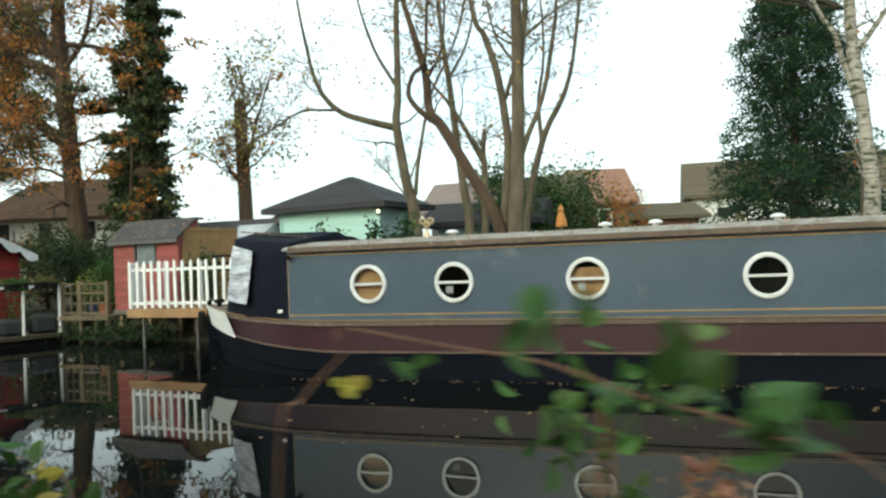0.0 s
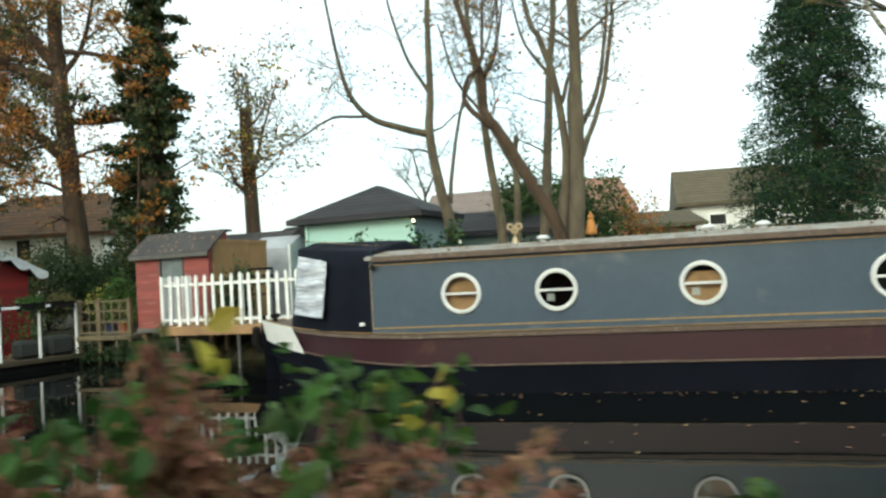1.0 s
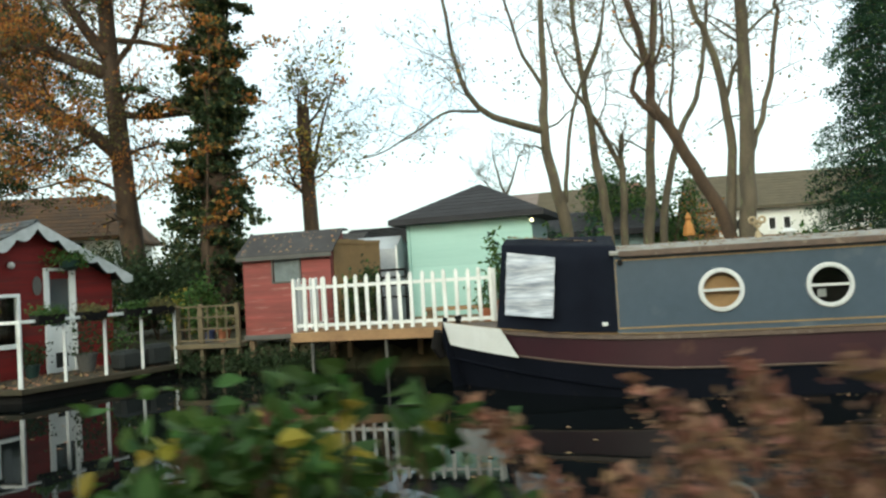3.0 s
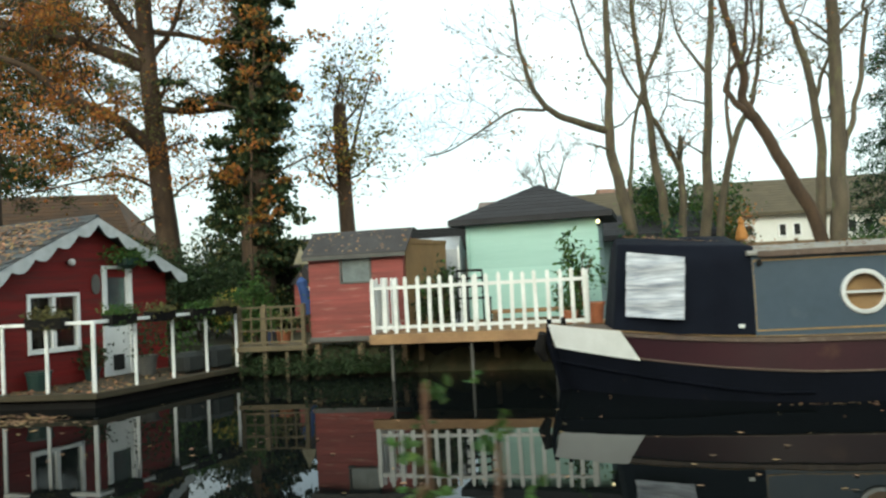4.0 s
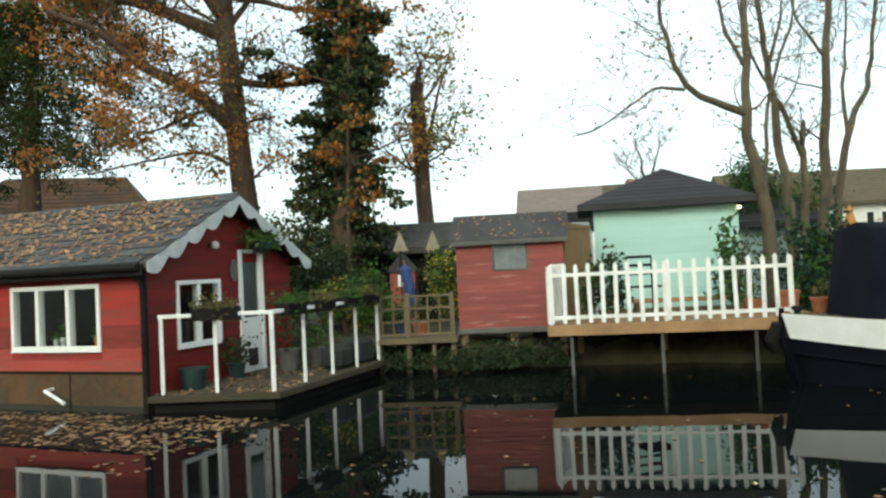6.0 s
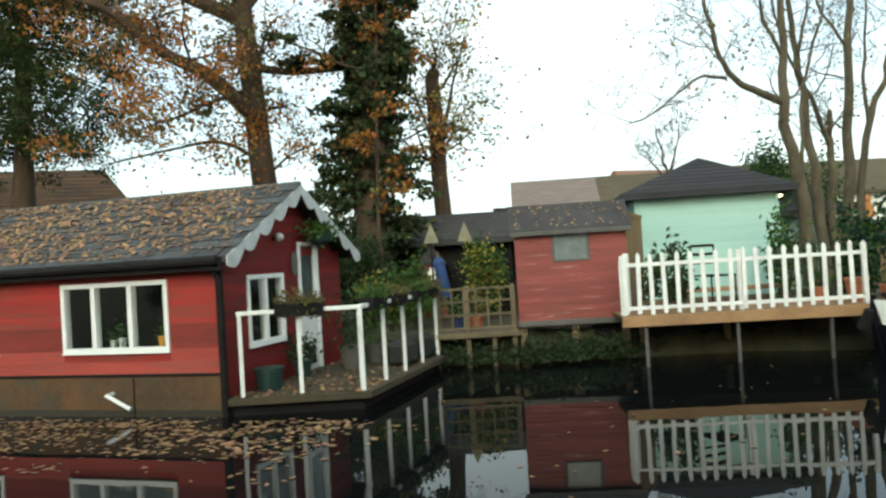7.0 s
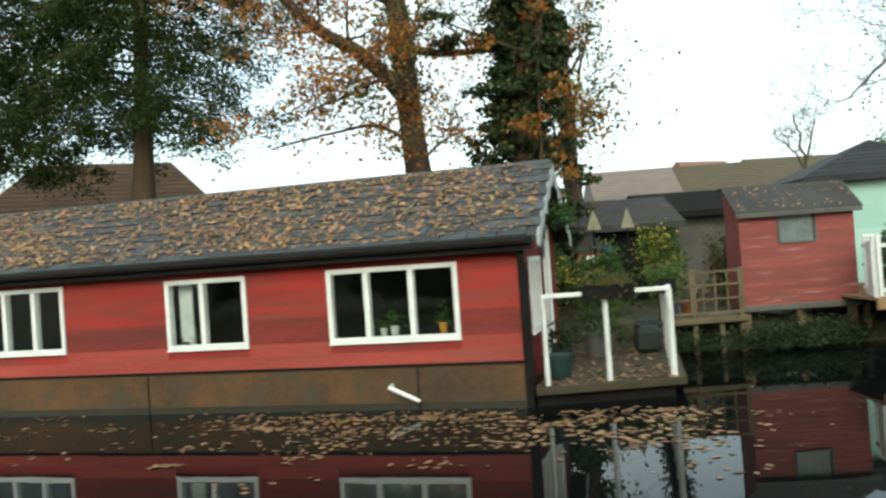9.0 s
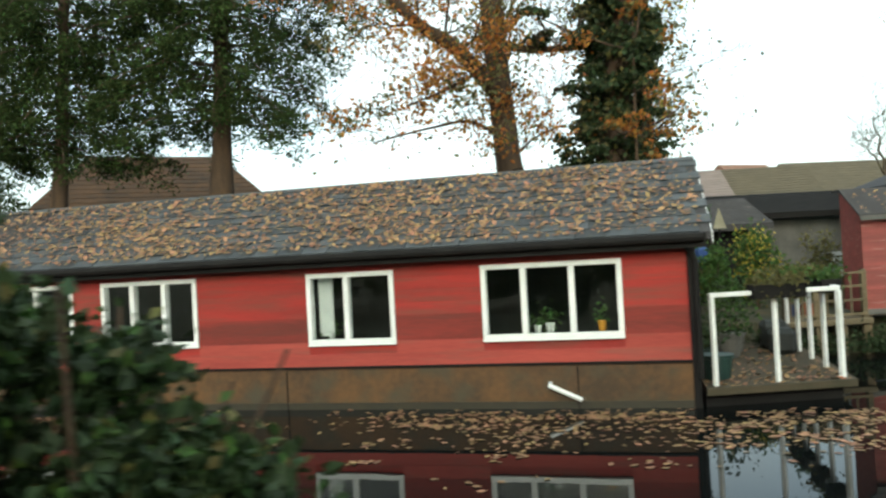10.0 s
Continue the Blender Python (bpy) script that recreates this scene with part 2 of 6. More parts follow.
TILEPINK = mat("pinkish_roof_tiles", (0.21, 0.168, 0.15), (0.155, 0.125, 0.112), rough=0.85, scale=2, fine=20, bump=0.3)
RENDERWALL = mat("white_render", (0.74, 0.74, 0.7), (0.64, 0.64, 0.6), rough=0.8, scale=2, bump=0.1)
BRICKRED = mat("orange_brick", (0.24, 0.13, 0.09), (0.18, 0.098, 0.068), rough=0.9, scale=3, fine=40, bump=0.3)
WATER = water_mat()
GLASS = glass_mat()


# ---- mesh helpers ----
def part(name, bm, material, parent=None, label="", smooth=False):
    """Links a bmesh as one mesh object under a thing or a part."""
    me = bpy.data.meshes.new(name)
    bm.normal_update()
    bm.to_mesh(me)
    bm.free()
    me.materials.append(material)
    if smooth:
        for poly in me.polygons:
            poly.use_smooth = True
    ob = new(name, me)
    ob.parent = parent
    return tagged(ob, label)


def share(name, ob, m, parent):
    """Another object on the mesh of ob, at the local pose m under parent."""
    o = new(name, ob.data)
    o.parent = parent
    o.matrix_basis = m
    return o


def thing(name, m, label, category, group="", kind=""):
    ob = new(name)
    ob.empty_display_size = 0.2
    ob.matrix_basis = m
    return tagged(ob, label, category, group, kind)


def box(bm, x0, x1, y0, y1, z0, z1, bevel=0.0):
    v = [bm.verts.new((x, y, z)) for z in (z0, z1) for y in (y0, y1) for x in (x0, x1)]
    fs = [bm.faces.new([v[i] for i in q]) for q in ((0, 2, 3, 1), (4, 5, 7, 6), (0, 1, 5, 4), (2, 6, 7, 3), (0, 4, 6, 2), (1, 3, 7, 5))]
    if bevel:
        bmesh.ops.bevel(bm, geom=list({e for f in fs for e in f.edges}), offset=bevel, segments=1, affect="EDGES")
    return v


def boxes(*rows, bevel=0.0):
    bm = bmesh.new()
    for r in rows:
        box(bm, *r, bevel)
    return bm


def prism(poly, axis, a, b):
    """A flat outline pushed from a to b along an axis; the outline gives the two other coordinates in order."""
    bm = bmesh.new()

    def at(p, k):
        q = list(p)
        q.insert(axis, k)
        return q
    lo, hi = [bm.verts.new(at(p, a)) for p in poly], [bm.verts.new(at(p, b)) for p in poly]
    bm.faces.new(lo[::-1])
    bm.faces.new(hi)
    for i in range(len(poly)):
        j = (i + 1) % len(poly)
        bm.faces.new((lo[i], lo[j], hi[j], hi[i]))
    bmesh.ops.recalc_face_normals(bm, faces=bm.faces[:])
    return bm


def tube(bm, pts, radii, n=7):
    """A tapered round limb along points."""
    pts = [Vector(p) for p in pts]
    rings = []
    for i, p in enumerate(pts):
        d = (pts[min(i + 1, len(pts) - 1)] - pts[max(i - 1, 0)])
        d = d.normalized() if d.length > 1e-6 else Vector((0, 0, 1))
        u = d.orthogonal().normalized()
        if i and rings:
            u = (prev - d * prev.dot(d)).normalized() if (prev - d * prev.dot(d)).length > 1e-4 else u
        prev = u
        w = d.cross(u)
        rings.append([bm.verts.new(p + (u * math.cos(2 * math.pi * k / n) + w * math.sin(2 * math.pi * k / n)) * radii[i]) for k in range(n)])
    for a, b in zip(rings, rings[1:]):
        for k in range(n):
            bm.faces.new((a[k], a[(k + 1) % n], b[(k + 1) % n], b[k]))
    bm.faces.new(rings[0][::-1])
    bm.faces.new(rings[-1])


def ring(bm, cx, cz, y0, y1, r0, r1, n=40):
    """A round rim in the xz plane with a rounded front towards -y."""
    prof = [(r0, y1), (r0, y0 + 0.006), (r0 + 0.008, y0), (r1 - 0.01, y0), (r1, y0 + 0.008), (r1, y1)]
    rows = [[bm.verts.new((cx + r * math.cos(2 * math.pi * k / n), y, cz + r * math.sin(2 * math.pi * k / n))) for r, y in prof] for k in range(n)]
    for k in range(n):
        a, b = rows[k], rows[(k + 1) % n]
        for i in range(len(prof) - 1):
            bm.faces.new((a[i], b[i], b[i + 1], a[i + 1]))
    bmesh.ops.recalc_face_normals(bm, faces=bm.faces[:])


def disc(bm, cx, cz, y, r, n=40):
    bm.faces.new([bm.verts.new((cx + r * math.cos(2 * math.pi * k / n), y, cz + r * math.sin(2 * math.pi * k / n))) for k in range(n)])


def cards(centres, sizes, up=0.0, aspect=0.6, rng=None, fold=True):
    """Leaf blades: small folded quads or triangles, each turned its own way, as vertex and face lists for one mesh."""
    c = np.asarray(centres, float)
    k = len(c)
    s = np.asarray(sizes, float).reshape(-1, 1) * np.ones((k, 1))
    d = rng.normal(size=(k, 3))
    d[:, 2] = d[:, 2] * (1 - up)
    d /= np.linalg.norm(d, axis=1, keepdims=True) + 1e-9
    e = rng.normal(size=(k, 3))
    e -= (e * d).sum(1, keepdims=True) * d
    e /= np.linalg.norm(e, axis=1, keepdims=True) + 1e-9
    nrm = np.cross(d, e)
    tip, base = c + d * s * 0.5, c - d * s * 0.5
    l, r = c + e * s * aspect * 0.5 + nrm * s * 0.12, c - e * s * aspect * 0.5 + nrm * s * 0.12
    v = np.stack([base, l, tip, r], 1).reshape(-1, 3)
    i = np.arange(k) * 4
    f = np.stack([i, i + 1, i + 2, i + 3], 1)
    return v, f


def blades(centres, sizes, aspect=0.7, rng=None):
    """Rounded leaf blades with a pointed tip, folded along the midrib."""
    vs, fs = [], []
    for c, s in zip(centres, sizes):
        d = Vector(rng.normal(0, 1, 3)).normalized()
        e = d.cross(Vector(rng.normal(0, 1, 3))).normalized()
        n = d.cross(e)
        k = len(vs)
        for u, w in ((-0.5, 0), (-0.36, 0.3), (-0.1, 0.5), (0.2, 0.36), (0.5, 0), (0.2, -0.36), (-0.1, -0.5), (-0.36, -0.3)):
            vs.append(tuple(Vector(c) + d * s * u + e * s * aspect * w + n * s * (0.22 * abs(w) - 0.25 * u * u)))
        fs += [(k, k + 1, k + 2, k + 3, k + 4), (k, k + 4, k + 5, k + 6, k + 7)]
    return np.array(vs), fs


def leafmesh(name, v, f, material, parent=None, label=""):
    me = bpy.data.meshes.new(name)
    me.from_pydata(v.tolist(), [], f if isinstance(f, list) else f.tolist())
    me.materials.append(material)
    ob = new(name, me)
    ob.parent = parent
    return tagged(ob, label)


def frame_of(x, y, deg):
    return pose(x, y, 0, 0, 0, deg)


# ---- ground and water ----
NEAR = [(40, -11.0), (14, -2.2), (0, 2.1), (-4.8, 3.6), (-8.6, 5.2), (-12.5, 7.4), (-15.6, 9.7), (-24, 14.4), (-60, 37)]
FARB = [(40, -3.5), (6, 8.9), (-1.5, 11.7), (-3.2, 13.3), (-4.8, 13.95), (-6.4, 14.65), (-7.6, 15.3), (-8.3, 16.4), (-12.0, 19.6), (-24, 28.6), (-60, 55)]


def bank(px, py, line):
    """Distance from a line of points; positive on its left as it runs to the west."""
    best = np.full(px.shape, 1e9)
    side = np.ones(px.shape)
    for (ax, ay), (bx, by) in zip(line, line[1:]):
        dx, dy = bx - ax, by - ay
        t = np.clip(((px - ax) * dx + (py - ay) * dy) / (dx * dx + dy * dy), 0, 1)
        qx, qy = px - ax - t * dx, py - ay - t * dy
        d = np.hypot(qx, qy)
        s = np.sign(dx * qy - dy * qx)
        side = np.where(d < best - 1e-9, s, side)
        best = np.minimum(best, d)
    return best * side


def ground_height(px, py):
    far = -bank(px, py, FARB)
    near = bank(px, py, NEAR)
    inland = np.maximum(far, near)
    rise = np.clip((inland + 0.35) / 0.7, 0, 1)
    rise = rise * rise * (3 - 2 * rise)
    top = np.where(far > near, 0.44 + np.clip(far, 0, 30) * 0.012, 0.13)
    return -0.7 + rise * (top + 0.7)


def grid_axis(lo, hi, step, reach):
    mid = np.arange(lo, hi + step / 2, step)
    out = np.geomspace(1, reach, 14)
    return np.concatenate([lo - out[::-1], mid, hi + out])


gx, gy = np.meshgrid(grid_axis(-30, 20, 0.3, 2500), grid_axis(-8, 36, 0.3, 2500), indexing="ij")
gz = ground_height(gx, gy)
rng = np.random.default_rng(3)
gz += np.where(gz > 0.02, rng.normal(0, 0.018, gz.shape), 0)
nx, ny = gx.shape
idx = np.arange(nx * ny).reshape(nx, ny)
quads = np.stack([idx[:-1, :-1], idx[1:, :-1], idx[1:, 1:], idx[:-1, 1:]], -1).reshape(-1, 4)
me = bpy.data.meshes.new("ground")
me.from_pydata(np.stack([gx, gy, gz], -1).reshape(-1, 3).tolist(), [], quads.tolist())
me.materials.append(GROUND)
tagged(new("ground", me), "earth and rough grass canal banks", "ground", kind="structure")
bm = bmesh.new()
bm.faces.new([bm.verts.new(p) for p in ((-70, -25, 0), (45, -25, 0), (45, 60, 0), (-70, 60, 0))])
water = part("water", bm, WATER)
tagged(water, "still dark canal water with mirror reflections", "water", kind="structure")

# ---- narrowboat ----
BOAT = frame_of(-1.87, 9.21, -19.1)
boat = thing("narrowboat", BOAT, "slate-blue narrowboat with maroon and black hull, moored on still water", "boat")
BEAM, STERN = 2.8, 13.0


def hull_y(x):
    """The near edge of the gunwale; the far edge mirrors it about the keel line."""
    if x > 0.9:
        return -0.10
    k = (0.9 - x) / 3.0
    return -0.10 + 1.45 * k ** 2.15


def sheer(x):
    return 0.66 + (0.14 * ((0.6 - x) / 2.8) ** 2 if x < 0.6 else 0.0)


def belt(x):
    """Height of the line between maroon and black."""
    k = max(0.0, (0.6 - x) / 2.8)
    return 0.30 + 0.10 * k + 0.15 * k * k


def hull_band(z_top, z_bot, flare_t, flare_b, xs, push=0.0):
    """A strip of the hull all round, between two heights given as functions of x."""
    bm = bmesh.new()
    mid = BEAM / 2 - 0.05
    loop = [(x, 1) for x in xs] + [(x, -1) for x in xs[::-1]]
    rows = []
    for x, s in loop:
        y = hull_y(x)
        yt = mid - s * (mid - y - flare_t(x)) - s * push
        yb = mid - s * (mid - y - flare_b(x)) - s * push
        rake = 0.16 * max(0, (-x - 1.0) / 1.2) * s * s
        rows.append((bm.verts.new((x, yt, z_top(x))), bm.verts.new((x + rake * (1 if z_bot(x) < 0.2 else 0.35), yb, z_bot(x)))))
    for a, b in zip(rows, rows[1:]):
        if (a[0].co - b[0].co).length > 1e-5:
            bm.faces.new((a[0], a[1], b[1], b[0]))
    bmesh.ops.remove_doubles(bm, verts=bm.verts[:], dist=1e-4)
    bmesh.ops.recalc_face_normals(bm, faces=bm.faces[:])
    return bm


def zero(x):
    return 0.0


HX = [STERN, 9, 6, 4, 2.5, 1.5, 0.9, 0.5, 0.1, -0.3, -0.7, -1.1, -1.45, -1.7, -1.9, -2.02, -2.08, -2.1][::-1]


def low_flare(x):
    return 0.10 * min(1, max(0, (0.9 - x) / 2.5))


part("upper_hull", hull_band(lambda x: sheer(x) - 0.05, lambda x: belt(x), zero, lambda x: low_flare(x) * 0.5, HX), MAROON, boat, "maroon upper hull side", smooth=True)
part("lower_hull", hull_band(lambda x: belt(x), lambda x: -0.4, lambda x: low_flare(x) * 0.5, lambda x: low_flare(x) * 2.4, HX, push=-0.004), HULLBLACK, boat, "black tarred lower hull", smooth=True)


def strake(z0, dz, out, xs):
    """A rubbing strake: a raised strip with top, face and underside."""
    bm = bmesh.new()
    mid = BEAM / 2 - 0.05
    for s in (1, -1):
        prev = None
        for x in xs:
            y = hull_y(x) + (low_flare(x) * 0.5 if z0(x) < 0.56 else 0)
            a = mid - s * (mid - y)
            o = a - s * out
            q = [bm.verts.new((x, yy, zz)) for yy, zz in ((a, z0(x) + dz), (o, z0(x) + dz - 0.006), (o, z0(x) + 0.006), (a, z0(x)))]
            if prev:
                for i in range(3):
                    bm.faces.new((prev[i], prev[i + 1], q[i + 1], q[i]))
            prev = q
    bmesh.ops.recalc_face_normals(bm, faces=bm.faces[:])
    return bm


part("gunwale_strake", strake(lambda x: sheer(x) - 0.055, 0.055, 0.03, HX), RUST, boat, "rusty gunwale rubbing strip")
part("gunwale_line", strake(lambda x: sheer(x) + 0.002, 0.014, 0.022, HX), GOLD, boat, "gold line along the gunwale")
part("hull_strake", strake(lambda x: belt(x) - 0.005, 0.024, 0.02, HX), RUST, boat, "worn rubbing strake with a pale edge")
part("bow_strake", strake(lambda x: 0.09 + 0.25 * max(0, -x) * 0.5, 0.022, 0.03, [x for x in HX if x < 0.75]), HULLBLACK, boat)
# decks: a flat sheet at the gunwale
bm = bmesh.new()
mid = BEAM / 2 - 0.05
near_v = [bm.verts.new((x, hull_y(x), sheer(x))) for x in HX]
far_v = [bm.verts.new((x, 2 * mid - hull_y(x), sheer(x))) for x in HX]
for i in range(len(HX) - 1):
    bm.faces.new((near_v[i], near_v[i + 1], far_v[i + 1], far_v[i]))
part("gunwale_deck", bm, RUST, boat, "leaf-littered deck edge")
# white bow panel, following the upper hull
bm = bmesh.new()
rows = []
for x in [-2.09, -2.02, -1.9, -1.74, -1.56, -1.4, -1.28]:
    y = hull_y(x)
    xb = x + 0.05 + 0.12 * (x + 2.09) / 0.81
    rows.append((bm.verts.new((x - 0.03, y - 0.036, sheer(x) + 0.018)), bm.verts.new((xb, hull_y(xb) - 0.03 + low_flare(xb) * 0.5, belt(xb) - 0.01))))
for a, b in zip(rows, rows[1:]):
    bm.faces.new((a[0], a[1], b[1], b[0]))
part("bow_panel", bm, UPVC, boat, "white painted bow panel")
# stem post and bow fender
bm = bmesh.new()
tube(bm, [(-2.1, mid, 0.86), (-2.12, mid, 0.6), (-2.02, mid, 0.2), (-1.8, mid, -0.3)], [0.03, 0.04, 0.04, 0.04], 8)
part("stem_post", bm, HULLBLACK, boat)
bm = bmesh.new()
tube(bm, [(-2.19, mid - 0.07, 0.7), (-2.23, mid, 0.5), (-2.17, mid + 0.05, 0.36)], [0.05, 0.075, 0.05], 10)
part("bow_fender", bm, TAR, boat, "black rope bow fender")
bm = bmesh.new()
tube(bm, [(-1.93, mid, 0.74), (-1.93, mid, 0.86)], [0.035, 0.03], 8)
tube(bm, [(-1.93, mid - 0.09, 0.85), (-1.93, mid + 0.09, 0.85)], [0.03, 0.03], 8)
part("mooring_post", bm, TAR, boat, "black bow mooring bollard")
# cabin: sides with round openings are closed by rims and glass set just proud
CAB0, CAB1, CABZ = 0.0, STERN - 1.8, 1.50
PORTS = [(1.06, 1.08), (2.10, 1.075), (3.57, 1.075), (5.31, 1.06), (7.2, 1.06), (9.1, 1.06)]


def side_panel():
    """The near cabin side as a sheet with round openings cut through."""
    bm = bmesh.new()
    edges = [CAB0] + [(a[0] + b[0]) / 2 for a, b in zip(PORTS, PORTS[1:])] + [CAB1]
    r, n = 0.19, 40
    for (cx, cz), x0, x1 in zip(PORTS, edges, edges[1:]):
        z0, z1 = 0.66, CABZ
        inner, outer = [], []
        for k in range(n):
            a = 2 * math.pi * k / n
            c, s = math.cos(a), math.sin(a)
            inner.append(bm.verts.new((cx + r * c, 0.0, cz + r * s)))
            t = min((x1 - cx) / c if c > 1e-6 else 1e9, (x0 - cx) / c if c < -1e-6 else 1e9, (z1 - cz) / s if s > 1e-6 else 1e9, (z0 - cz) / s if s < -1e-6 else 1e9)
            outer.append(bm.verts.new((cx + t * c, 0.0, cz + t * s)))
        corners = {}
        for sx, xx in ((1, x1), (-1, x0)):
            for sz, zz in ((1, z1), (-1, z0)):
                corners[(sx, sz)] = bm.verts.new((xx, 0.0, zz))
        for k in range(n):
            j = (k + 1) % n
            a, b = outer[k], outer[j]
            bm.faces.new((inner[k], a, b, inner[j]))
            if abs(a.co.x - b.co.x) > 1e-5 and abs(a.co.z - b.co.z) > 1e-5:
                c = corners[(1 if (a.co.x + b.co.x) / 2 > cx else -1, 1 if (a.co.z + b.co.z) / 2 > cz else -1)]
                bm.faces.new((a, c, b))
    bmesh.ops.remove_doubles(bm, verts=bm.verts[:], dist=1e-4)
    ext = bmesh.ops.extrude_face_region(bm, geom=bm.faces[:])
    bmesh.ops.translate(bm, vec=(0, 0.03, 0), verts=[g for g in ext["geom"] if isinstance(g, bmesh.types.BMVert)])
    bmesh.ops.recalc_face_normals(bm, faces=bm.faces[:])
    return bm


side = part("cabin_side", side_panel(), CABIN, boat, "slate-blue painted steel cabin side")
part("cabin_far_side", boxes((CAB0, CAB1, 2.58, 2.62, 0.66, CABZ)), CABIN, boat)
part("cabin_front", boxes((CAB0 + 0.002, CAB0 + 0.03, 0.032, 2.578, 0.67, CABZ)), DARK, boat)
part("cabin_rear", boxes((CAB1 - 0.03, CAB1 - 0.002, 0.032, 2.578, 0.67, CABZ)), CABIN, boat)
bm = bmesh.new()
prof = [(-0.05, 1.50), (-0.05, 1.525), (0.02, 1.545), (0.25, 1.585), (0.6, 1.612), (1.3, 1.625), (2.02, 1.612), (2.37, 1.585), (2.6, 1.545), (2.67, 1.525), (2.67, 1.50)]
part("cabin_roof", prism(prof, 0, CAB0 - 0.04, CAB1 + 0.05), ROOFPAINT, boat, "pale dirty cabin roof scattered with leaves")
part("handrail", boxes((CAB0 + 0.05, CAB1, -0.075, -0.052, 1.475, 1.54), bevel=0.006), RUST, boat, "rust-brown roof handrail")
for z in (1.435, 0.722):
    part("coach_line", boxes((CAB0 + 0.01, CAB1, -0.006, 0.001, z, z + 0.016)), GOLD, boat, "gold coach line")
part("coach_line", boxes((CAB0 + 0.008, CAB0 + 0.016, -0.006, 0.001, 0.738, 1.435)), GOLD, boat, "gold coach line")
for i, (cx, cz) in enumerate(PORTS):
    hole = new("porthole")
    hole.parent = boat
    tagged(hole, "round porthole with a chromed rim and crossbar")
    bm = bmesh.new()
    ring(bm, cx, cz, -0.03, 0.0, 0.18, 0.226)
    part("rim", bm, CHROME, hole, "pale chromed rim", smooth=False)
    bm = bmesh.new()
    disc(bm, cx, cz, 0.012, 0.192)
    g = part("pane", bm, GLASS, hole)
    g.visible_shadow = False
    part("crossbar", boxes((cx - 0.18, cx + 0.18, -0.022, 0.006, cz - 0.014, cz + 0.014), bevel=0.004), CHROME, hole)
    if i in (0, 2, 4):
        part("curtain", boxes((cx - 0.2, cx + 0.2, 0.07, 0.08, cz - 0.2, cz + (0.2 if i == 0 else 0.12))), CURTAIN, hole, "tan curtain behind the glass")
    if i in (1, 2):
        part("ornament", boxes((cx - 0.11, cx - 0.03, 0.05, 0.065, cz - 0.12, cz - 0.04)), NET, hole, "small white thing on the sill")
# Added near-black sheet, so the cabin behind the portholes looks unlit.
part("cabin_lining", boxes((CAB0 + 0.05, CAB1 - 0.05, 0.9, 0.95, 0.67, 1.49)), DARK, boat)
# roof fittings
for x, y in ((1.9, 0.6), (3.7, 0.6), (4.24, 0.6), (5.47, 0.6), (6.9, 0.6)):
    bm = bmesh.new()
    prof = [(0.035, 0.0), (0.035, 0.03), (0.075, 0.032), (0.078, 0.045), (0.06, 0.062), (0.03, 0.072), (0.004, 0.075)]
    n = 16
    rows = [[bm.verts.new((r * math.cos(2 * math.pi * k / n), r * math.sin(2 * math.pi * k / n), z)) for r, z in prof] for k in range(n)]
    for k in range(n):
        for i in range(len(prof) - 1):
            bm.faces.new((rows[k][i], rows[(k + 1) % n][i], rows[(k + 1) % n][i + 1], rows[k][i + 1]))
    v = part("mushroom_vent", bm, CHROME, boat, "pale domed mushroom vent", smooth=True)
    v.location = (x, y, 1.608)
lamp = new("tunnel_lamp")
lamp.parent = boat
tagged(lamp, "brass tunnel lamp with round discs on the roof")
bm = bmesh.new()
tube(bm, [(1.58, 0.6, 1.6), (1.58, 0.6, 1.68)], [0.045, 0.02], 10)
tube(bm, [(1.58, 0.6, 1.66), (1.58, 0.6, 1.78)], [0.012, 0.012], 8)
part("lamp_stem", bm, BRASS, lamp)
bm = bmesh.new()
for dx, dz in ((-0.05, 1.80), (0.05, 1.80), (0.0, 1.755)):
    ring(bm, 1.58 + dx, dz, 0.58, 0.61, 0.02, 0.045, 18)
part("lamp_disc", bm, BRASS, lamp)
# cratch cover over the bow well
bm = bmesh.new()
A = [(0.02, 0.0, 0.69), (-0.72, 0.25, 0.70), (-1.36, 0.72, 0.74), (-1.40, 1.84, 0.74), (-0.72, 2.35, 0.70), (0.02, 2.62, 0.69)]
Bt = [(0.03, 0.03, 1.585), (-0.70, 0.34, 1.645), (-1.26, 0.80, 1.71), (-1.28, 1.76, 1.71), (-0.70, 2.26, 1.645), (0.03, 2.59, 1.585)]
Ct = [(0.03, 1.3, 1.755), (-1.25, 1.3, 1.80)]
va, vb, vc = [bm.verts.new(p) for p in A], [bm.verts.new(p) for p in Bt], [bm.verts.new(p) for p in Ct]
for i in range(5):
    bm.faces.new((va[i], va[i + 1], vb[i + 1], vb[i]))
for q in ((vb[0], vb[1], vb[2], vc[1], vc[0]), (vb[3], vb[4], vb[5], vc[0], vc[1]), (vb[2], vb[3], vc[1]), (vb[5], vb[0], vc[0])):
    bm.faces.new(q)
bmesh.ops.recalc_face_normals(bm, faces=bm.faces[:])
bmesh.ops.triangulate(bm, faces=bm.faces[:])
bmesh.ops.subdivide_edges(bm, edges=bm.edges[:], cuts=4, use_grid_fill=True)
for v in bm.verts:
    sag = noise.noise(v.co * 3.1) * 0.022
    v.co += Vector((sag * 0.4, sag, sag * 0.8))
canopy = part("cratch_cover", bm, CANVAS, boat, "black canvas cratch cover", smooth=True)
